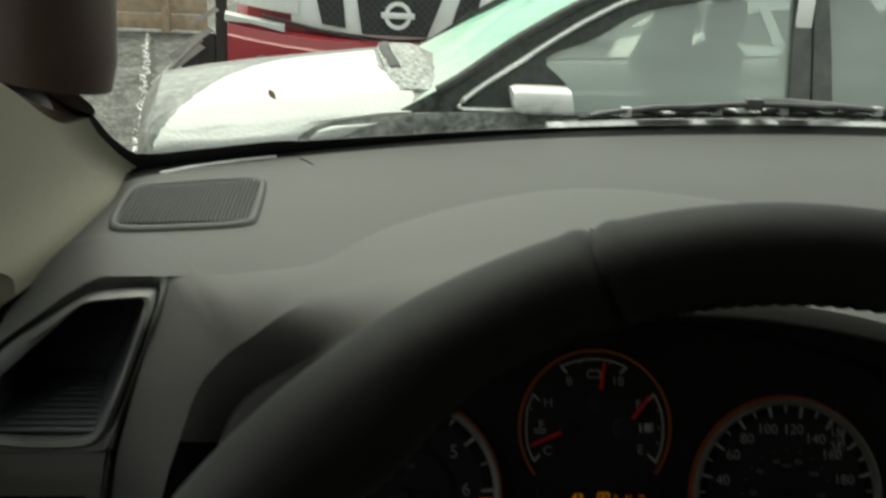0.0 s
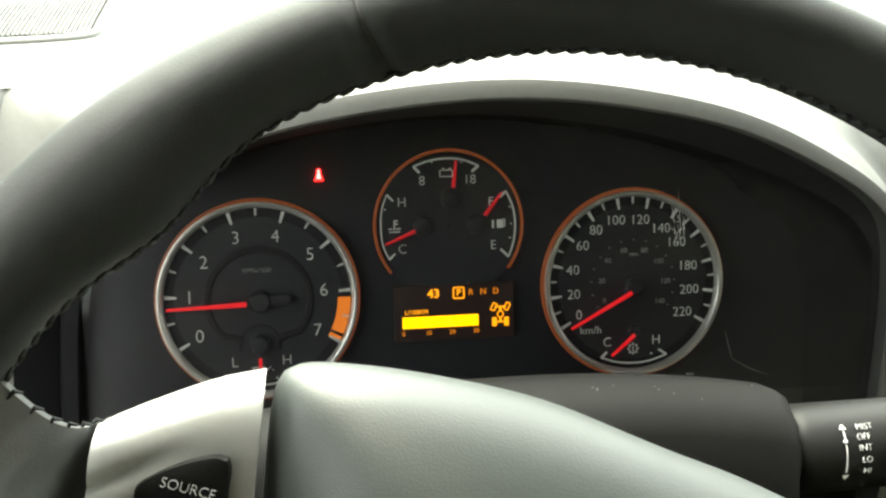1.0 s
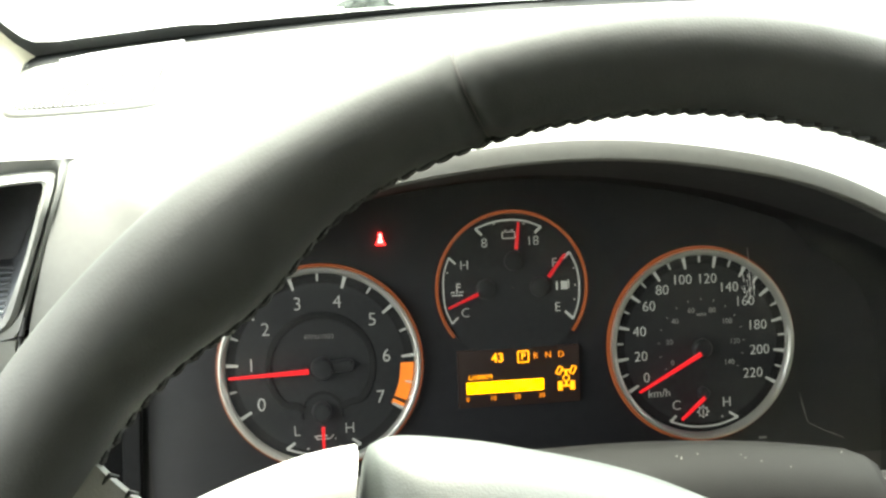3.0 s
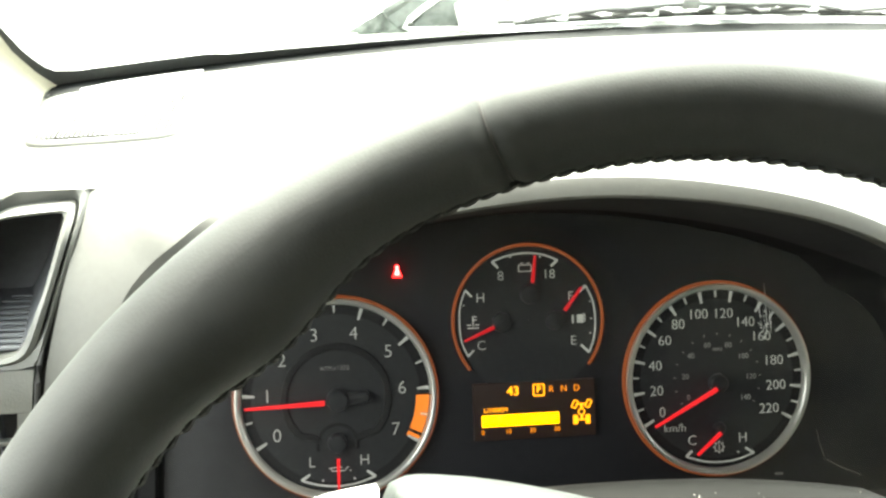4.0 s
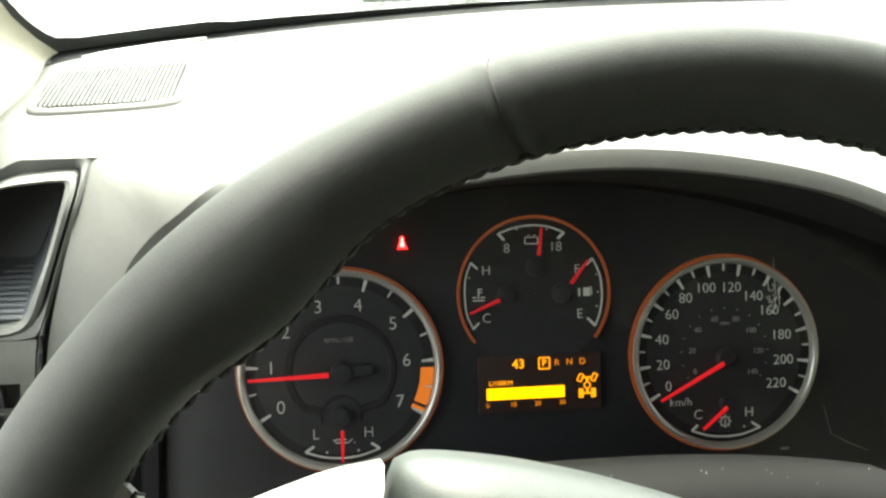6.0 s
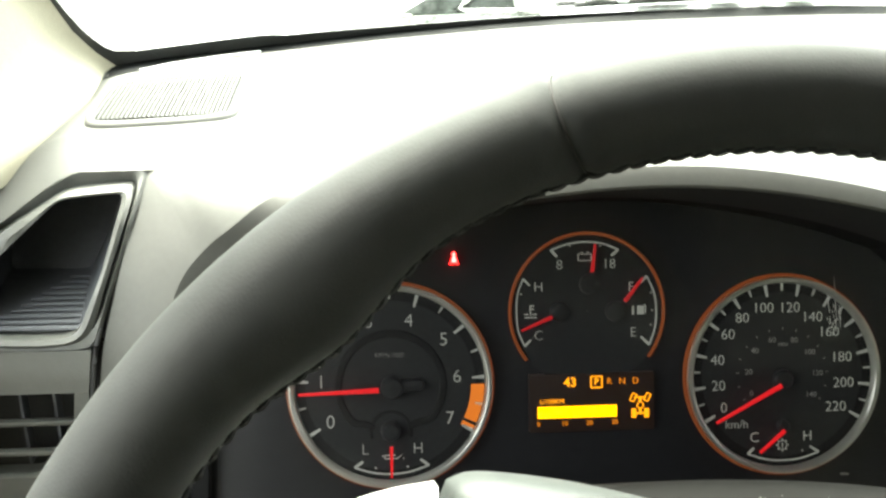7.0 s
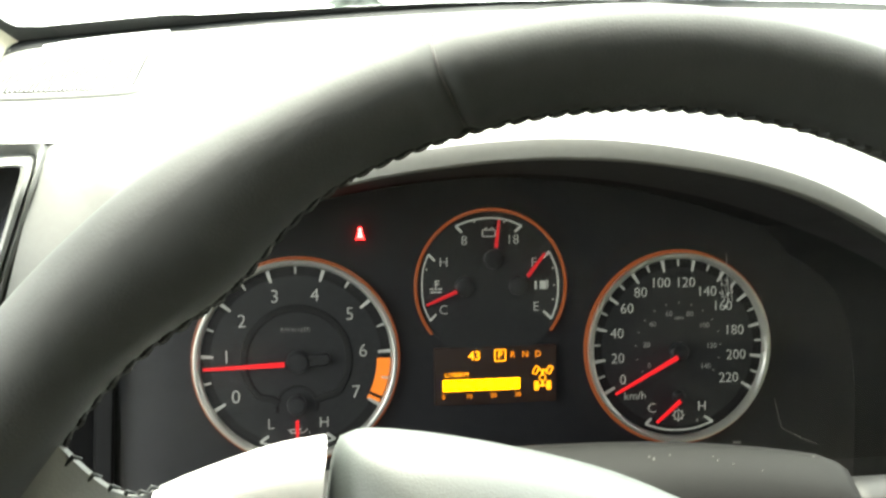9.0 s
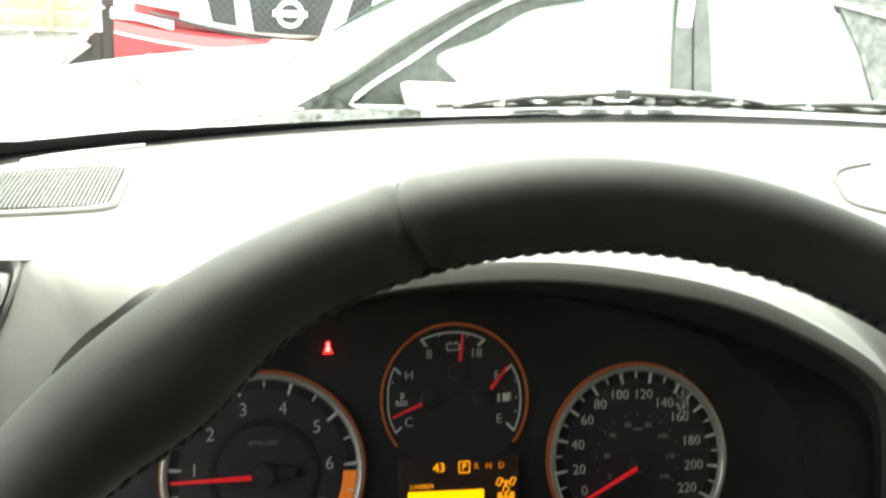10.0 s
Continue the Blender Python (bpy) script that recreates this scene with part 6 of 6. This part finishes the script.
# ---------- red pickup behind ----------
RED = surface("red_truck_paint", (0.36, 0.018, 0.03), 0.3, spots=0.05, scale=20, coat=0.6, wear=0.2, wear_scale=3, stain=(0.30, 0.05, 0.06))
TRUCKCHROME = surface("truck_bright_metal", (0.86, 0.86, 0.86), 0.45, metal=0.25, spots=0.04, scale=20)
LAMPGLASS = surface("headlamp", (0.70, 0.70, 0.68), 0.15, coat=1.0, spots=0.05, scale=30)
WIRE = surface("mesh_grey", (0.05, 0.052, 0.055), 0.6)
FOGLAMP = surface("fog_lamp_glass", (0.16, 0.16, 0.16), 0.4, coat=0.3)
MESH = surface("grille_black", (0.02, 0.022, 0.025), 0.5, spots=0.1, scale=50)
TRUCKGLASS = surface("truck_dark_glass", (0.03, 0.035, 0.035), 0.05, coat=1.0)
truck = thing("red_pickup_truck", pose(0.1, 8.0, GZ), "red pickup truck with a bright three-part grille facing the lot", "pickup truck")
TINV = truck.matrix_basis.inverted()
TF = 5.45
bm = bmesh.new()
rows = []
for y, zt, half, zb in ((TF + 0.02, 1.40, 0.90, 0.62), (TF + 0.10, 1.46, 0.97, 0.55), (TF + 0.5, 1.50, 1.00, 0.52), (TF + 1.5, 1.53, 1.00, 0.50), (TF + 5.2, 1.50, 1.0, 0.55), (TF + 5.3, 1.40, 0.98, 0.6)):
    prof = [(-1, zb), (-1.0, zt - 0.35), (-0.98, zt - 0.12), (-0.92, zt - 0.04), (-0.6, zt), (0, zt + 0.02), (0.6, zt), (0.92, zt - 0.04), (0.98, zt - 0.12), (1.0, zt - 0.35), (1, zb)]
    rows.append([Vector((0.09 + half * s, y + 0.10 * s * s * (y < TF + 0.3), z)) for s, z in prof])
loft(bm, rows, closed=True, caps=True)
part("body", moved(bm, TINV), RED, truck, smooth=40)
bm = bmesh.new()
rows = []
for z, y0, y1, half in ((1.50, TF + 1.45, TF + 4.0, 0.92), (1.75, TF + 1.85, TF + 3.95, 0.84), (2.0, TF + 2.3, TF + 3.85, 0.74), (2.03, TF + 2.5, TF + 3.7, 0.66)):
    rows.append([Vector((0.09 + sx * half, y, z)) for sx, y in ((-1, y0 + 0.1), (-0.5, y0), (0.5, y0), (1, y0 + 0.1), (1, y1), (-1, y1))])
loft(bm, rows, closed=True, caps=True)
part("cab", moved(bm, TINV), TRUCKGLASS, truck, "dark cab glass", smooth=30)
# bumper
bm = bmesh.new()
rows = []
for s in np.linspace(-1, 1, 21):
    y = TF - 0.10 + 0.16 * abs(s) ** 3
    x = 0.09 + 1.0 * s
    top = 1.072 + 0.08 * s * s
    rows.append([Vector((x, y + dy, z)) for dy, z in ((0.12, 0.72), (0.02, 0.74), (0.0, 0.80), (-0.004, top - 0.085), (0.008, top - 0.075), (0.015, top - 0.015), (0.05, top), (0.14, top))])
loft(bm, rows, closed=True, caps=True)
part("bumper", moved(bm, TINV), RED, truck, "red painted bumper", smooth=40)
# grille: bright frame with three dark mesh openings
OPEN = [[(-0.118, 1.112), (0.262, 1.105), (0.352, 1.345), (-0.158, 1.345)], [(-0.352, 1.160), (-0.215, 1.140), (-0.235, 1.345), (-0.395, 1.345)], [(0.395, 1.140), (0.532, 1.160), (0.575, 1.345), (0.455, 1.345)]]
bm = bmesh.new()
rows = []
for s in np.linspace(-1, 1, 15):
    x = 0.085 + 0.62 * s
    zl = 1.078 + 0.068 * abs(s) ** 1.5
    rows.append([Vector((x, TF + 0.02 + 0.06 * s * s, zl)), Vector((x, TF - 0.035 + 0.06 * s * s, zl + 0.012)), Vector((x, TF - 0.045 + 0.06 * s * s, zl + 0.05)), Vector((x, TF - 0.04 + 0.06 * s * s, 1.35)), Vector((x, TF - 0.03 + 0.06 * s * s, 1.39)), Vector((x, TF + 0.02 + 0.06 * s * s, 1.40))])
loft(bm, rows, closed=True, caps=True)
grille = part("grille_frame", moved(bm, TINV), TRUCKCHROME, truck, "bright metal grille frame", smooth=40)
for o in OPEN:
    bm = bmesh.new()
    m = Vector((sum(p[0] for p in o) / 4, 0, sum(p[1] for p in o) / 4))
    near = min(abs(p[0] - 0.085) for p in o) if o is not OPEN[0] else 0.0
    yy = lambda x: TF - 0.056 + 0.06 * (near / 0.62) ** 2
    ring0 = [Vector((p[0], yy(p[0]), p[1])) for p in o]
    ring1 = [Vector((m.x + (p[0] - m.x) * 0.96, yy(p[0]) + 0.004, m.z + (p[1] - m.z) * 0.96)) for p in o]
    loft(bm, [ring0, ring1], closed=True)
    bm.faces.new([bm.verts.new(p) for p in ring1])
    part("grille_opening", moved(bm, TINV), MESH, grille, "dark mesh opening", smooth=0)
    bm = bmesh.new()
    x0, x1 = min(p[0] for p in o), max(p[0] for p in o)
    for d in (-1, 1):
        for k in range(-8, 14):
            xa = x0 + k * 0.045
            za, zb = 1.12, 1.34
            pa, pb = [xa, za], [xa + d * 0.22, zb]
            seg = []
            for t in np.linspace(0, 1, 14):
                x, z = pa[0] + (pb[0] - pa[0]) * t, pa[1] + (pb[1] - pa[1]) * t
                f = (z - o[0][1]) / (o[3][1] - o[0][1])
                xl, xr = o[0][0] + (o[3][0] - o[0][0]) * f + 0.008, o[1][0] + (o[2][0] - o[1][0]) * f - 0.008
                if xl < x < xr and max(o[0][1], o[1][1]) < z:
                    seg.append(Vector((x, yy(x) - 0.001, z)))
            if len(seg) > 1:
                tube(bm, seg, 0.0035, seg=4)
    part("mesh_wire", moved(bm, TINV), WIRE, grille, "grey diamond mesh", smooth=0)
bm = bmesh.new()
gap = [(-0.79, 1.190), (-0.63, 1.160), (-0.42, 1.117), (-0.17, 1.078), (0.0, 1.066), (0.17, 1.078), (0.42, 1.117), (0.63, 1.160), (0.79, 1.190)]
tube(bm, [Vector((0.085 + q.x, TF - 0.040 + 0.11 * q.x * q.x, q.y)) for q in spline(gap, 40)], 0.009, seg=6)
part("shut_line", moved(bm, TINV), MESH, truck, "black gap over the bumper")
# round badge drawn as a plain ring and bar
bm = bmesh.new()
arc_band(bm, (0, 0), 0.056, 0.080, -0.006, 0.008, 0, 360, 40)
box(bm, (-0.098, -0.017, -0.006), (0.098, 0.017, 0.012), bevel=0.003)
bmesh.ops.transform(bm, matrix=pose(0.0875, TF - 0.066, 1.226, 90, 0, 0), verts=bm.verts[:])
part("badge", moved(bm, TINV), TRUCKCHROME, grille, "plain bright round badge")
for s in (-1, 1):
    bm = bmesh.new()
    rows = []
    for t in np.linspace(0, 1, 8):
        x = 0.09 + s * (0.58 + 0.40 * t)
        y = TF + 0.0 + 0.22 * t * t
        rows.append([Vector((x, y + 0.1, 1.200 + 0.045 * t)), Vector((x, y - 0.015, 1.205 + 0.045 * t)), Vector((x, y - 0.02, 1.30)), Vector((x, y + 0.0, 1.415)), Vector((x, y + 0.1, 1.42))])
    loft(bm, rows, closed=True, caps=True)
    part("headlamp", moved(bm, TINV), LAMPGLASS, truck, "pale headlamp", smooth=40)
    bm = bmesh.new()
    rows = []
    for t in np.linspace(0, 1, 8):
        x = 0.09 + s * (0.66 + 0.36 * t)
        y = TF - 0.075 + 0.16 * (0.66 + 0.36 * t) ** 3
        low_ = float(np.interp(t, [0, 0.55, 1], [1.104, 1.145, 1.147]))
        rows.append([Vector((x, y + 0.05, low_ - 0.004)), Vector((x, y - 0.012, low_)), Vector((x, y - 0.010, 1.138 + 0.05 * t)), Vector((x, y + 0.05, 1.152 + 0.05 * t))])
    loft(bm, rows, closed=True, caps=True)
    part("snow_strip", moved(bm, TINV), SNOW, truck, "strip of white frost on the bumper top")
    for y in (TF + 0.85, TF + 4.3):
        bm = bmesh.new()
        rows = []
        for i in range(36):
            a = 2 * math.pi * i / 36
            e = Vector((0, math.cos(a), math.sin(a)))
            o = Vector((0.09 + s * 0.93, y, GZ + 0.39))
            rows.append([o + e * q + Vector((d, 0, 0)) for q, d in ((0.22, -0.13), (0.37, -0.13), (0.39, -0.10), (0.39, 0.10), (0.37, 0.13), (0.22, 0.13))])
        loft(bm, rows, closed=True, wrap=True)
        part("wheel", moved(bm, TINV), TYRE, truck, "black tyre")
bm = bmesh.new()
arc_band(bm, (0, 0), 0.001, 0.042, -0.01, 0.008, 0, 360, 24)
bmesh.ops.transform(bm, matrix=pose(-0.706, TF - 0.045, 0.925, 90, 0, 0), verts=bm.verts[:])
part("fog_lamp", moved(bm, TINV), FOGLAMP, truck, "round grey fog lamp in the bumper")

# ---------- far left: timber stack, dark gate post and strut ----------
WOOD = surface("weathered_timber", (0.35, 0.262, 0.178), 0.8, spots=0.25, scale=8, bump=0.3, bump_scale=40, wear=0.4, wear_scale=2)
fence = thing("timber_fence", pose(-5.0, 16.2, GZ), "weathered brown fence of wide horizontal boards", "fence")
FINV = fence.matrix_basis.inverted()
random.seed(7)
for k in range(9):
    bm = bmesh.new()
    z = GZ + 0.05 + 0.26 * k
    box(bm, (-9.0, 16.2 + random.uniform(-0.01, 0.01), z), (-2.62 + random.uniform(-0.03, 0.03), 16.26, z + 0.245), bevel=0.008)
    part("board", moved(bm, FINV), WOOD, fence)
for x in (-8.5, -5.9, -3.3):
    bm = bmesh.new()
    box(bm, (x - 0.06, 16.09, GZ), (x + 0.06, 16.2, GZ + 2.4), bevel=0.01)
    part("post", moved(bm, FINV), WOOD, fence)
trailer = thing("utility_trailer", pose(-1.6, 8.6, GZ), "dark utility trailer with pale planks leaning on its frame", "trailer")
RINV = trailer.matrix_basis.inverted()
STEEL = surface("dark_steel", (0.022, 0.022, 0.022), 0.7, spots=0.2, scale=20, wear=0.4, wear_scale=4)
PALE = surface("pale_grey_steel", (0.35, 0.35, 0.33), 0.5, spots=0.15, scale=20, wear=0.4)
bm = bmesh.new()
box(bm, (-1.62, 8.0, GZ + 0.36), (-1.10, 10.6, GZ + 0.60), bevel=0.03)
part("deck", moved(bm, RINV), STEEL, trailer)
bm = bmesh.new()
box(bm, (-1.325, 7.9, GZ + 0.20), (-1.235, 8.0, GZ + 1.5), bevel=0.02)
part("upright", moved(bm, RINV), STEEL, trailer)
bm = bmesh.new()
box(bm, (-1.485, 7.92, GZ + 0.30), (-1.33, 7.99, GZ + 0.74), bevel=0.015)
part("tail_panel", moved(bm, RINV), STEEL, trailer)
# pale planks leaning across the frame
for (xa, za), (xb, zb), w in (((-1.69, 0.66), (-1.36, 0.90), 0.05), ((-1.62, 0.62), (-1.44, 0.76), 0.06), ((-1.52, 0.94), (-1.31, 1.06), 0.04)):
    d = Vector((xb - xa, 0, zb - za)).normalized()
    side = Vector((-d.z, 0, d.x)) * w / 2
    p, q = Vector((xa, 7.86, za)), Vector((xb, 7.86, zb))
    bm = bmesh.new()
    shell(bm, [[p - side, q - side + d * 0.02], [p + side, q + side]], (0, 0.025, 0))
    part("plank", moved(bm, RINV), PALE, trailer, "pale weathered plank")
bm = bmesh.new()
tube(bm, [(-1.80, 8.0, GZ + 0.02), (-1.80, 8.0, GZ + 0.10)], 0.03, seg=10)
part("jack_leg", moved(bm, RINV), PALE, trailer)
bm = bmesh.new()
tube(bm, [(-1.84, 7.88, GZ + 0.30), (-1.44, 7.88, GZ + 0.70)], 0.028, seg=10)
part("drawbar", moved(bm, RINV), PALE, trailer)
for x in (-1.66, -1.14):
    bm = bmesh.new()
    rows = []
    for i in range(32):
        a = 2 * math.pi * i / 32
        e = Vector((0, math.cos(a), math.sin(a)))
        o = Vector((x, 8.9, GZ + 0.3))
        rows.append([o + e * q + Vector((d, 0, 0)) for q, d in ((0.16, -0.08), (0.28, -0.08), (0.3, -0.06), (0.3, 0.06), (0.28, 0.08), (0.16, 0.08))])
    loft(bm, rows, closed=True, wrap=True)
    part("wheel", moved(bm, RINV), TYRE, trailer, "black tyre")

# pale building across the lot
PLASTER = surface("pale_render", (0.62, 0.60, 0.56), 0.85, spots=0.08, scale=4, wear=0.3, wear_scale=0.6, stain=(0.45, 0.43, 0.40))
house_b = thing("pale_building", pose(6.0, 19.0, GZ), "long pale rendered building with a brown timber post", "building")
BINV = house_b.matrix_basis.inverted()
bm = bmesh.new()
box(bm, (0.5, 18.0, GZ), (24.0, 22.0, GZ + 3.2), bevel=0.03)
part("wall", moved(bm, BINV), PLASTER, house_b)
bm = bmesh.new()
box(bm, (0.2, 17.6, GZ + 3.2), (24.4, 22.4, GZ + 3.5), bevel=0.03)
part("roof", moved(bm, BINV), STEEL, house_b)
for x in (5.38, 11.0, 16.6):
    bm = bmesh.new()
    box(bm, (x, 17.80, GZ), (x + 0.25, 17.998, GZ + 3.2), bevel=0.01)
    part("timber_post", moved(bm, BINV), WOOD, house_b)

# white estate car parked beyond, side on
WHITEPAINT = surface("white_estate_paint", (0.72, 0.73, 0.71), 0.35, spots=0.04, scale=20, coat=0.5, wear=0.3, wear_scale=2, stain=(0.50, 0.50, 0.48))
estate = thing("white_estate_car", pose(4.2, 7.9, GZ), "white estate car with dark side windows parked across the lot", "car")
EINV = estate.matrix_basis.inverted()
bm = bmesh.new()
rows = []
for x, zt, zb, half in ((2.15, 0.72, 0.42, 0.70), (2.25, 0.90, 0.34, 0.82), (2.6, 0.98, 0.32, 0.87), (2.95, 1.02, 0.32, 0.88), (4.5, 1.03, 0.32, 0.88), (6.2, 1.03, 0.36, 0.86), (6.4, 0.95, 0.45, 0.78)):
    rows.append([Vector((x, 7.9 + half * q, z)) for q, z in ((-0.97, zb), (-1.0, zb + 0.1), (-1.0, zt - 0.12), (-0.95, zt - 0.02), (-0.8, zt), (0.8, zt), (0.95, zt - 0.02), (1.0, zt - 0.12), (1.0, zb + 0.1), (0.97, zb))])
loft(bm, rows, closed=True, caps=True)
part("body", moved(bm, EINV), WHITEPAINT, estate, smooth=40)
bm = bmesh.new()
shell(bm, [[Vector((x, 7.9 + w * q, z - 0.05 * abs(q) ** 3)) for q in np.linspace(-1, 1, 11)] for x, z, w in ((2.75, 1.33, 0.70), (3.0, 1.42, 0.74), (3.5, 1.48, 0.76), (4.6, 1.49, 0.76), (5.8, 1.44, 0.72))], (0, 0, -0.04))
part("roof", moved(bm, EINV), WHITEPAINT, estate, smooth=50)
for q in (-1, 1):
    top = lambda x: float(np.interp(x, [2.75, 3.0, 3.5, 4.6, 5.8], [1.27, 1.33, 1.37, 1.38, 1.33]))
    bm = bmesh.new()
    shell(bm, [[Vector((x, 7.9 + q * 0.755, top(x) + 0.06)) for x in np.linspace(2.75, 5.8, 14)], [Vector((x, 7.9 + q * 0.775, top(x) - 0.06)) for x in np.linspace(2.75, 5.8, 14)]], (0, -q * 0.03, 0))
    part("roof_rail", moved(bm, EINV), WHITEPAINT, estate)
    for xt, xb, w in ((2.78, 2.45, 0.07), (3.00, 3.14, 0.09), (3.90, 3.83, 0.07), (4.85, 4.85, 0.08), (5.75, 6.05, 0.16)):
        bm = bmesh.new()
        shell(bm, [[Vector((xb - w / 2, 7.9 + q * 0.84, 1.01)), Vector((xb + w / 2, 7.9 + q * 0.84, 1.01))], [Vector((xt - w / 2, 7.9 + q * 0.78, top(xt) - 0.04)), Vector((xt + w / 2, 7.9 + q * 0.78, top(xt) - 0.04))]], (0, -q * 0.04, 0))
        part("window_pillar", moved(bm, EINV), WHITEPAINT, estate)
    for xa, xb in ((2.55, 3.06), (3.08, 3.84), (3.88, 4.82), (4.86, 5.85)):
        bm = bmesh.new()
        loft(bm, [[Vector((x, 7.9 + q * 0.80, 1.02)) for x in np.linspace(xa, xb, 5)], [Vector((max(x, 2.78), 7.9 + q * 0.745, top(max(x, 2.78)) - 0.03)) for x in np.linspace(xa, xb, 5)]])
        part("side_window", moved(bm, EINV), TRUCKGLASS, estate, "dark side window")
    for x in (2.85, 5.5):
        road_wheel(estate, EINV, x, 7.9 + q * 0.80, 0.31, 0.2)
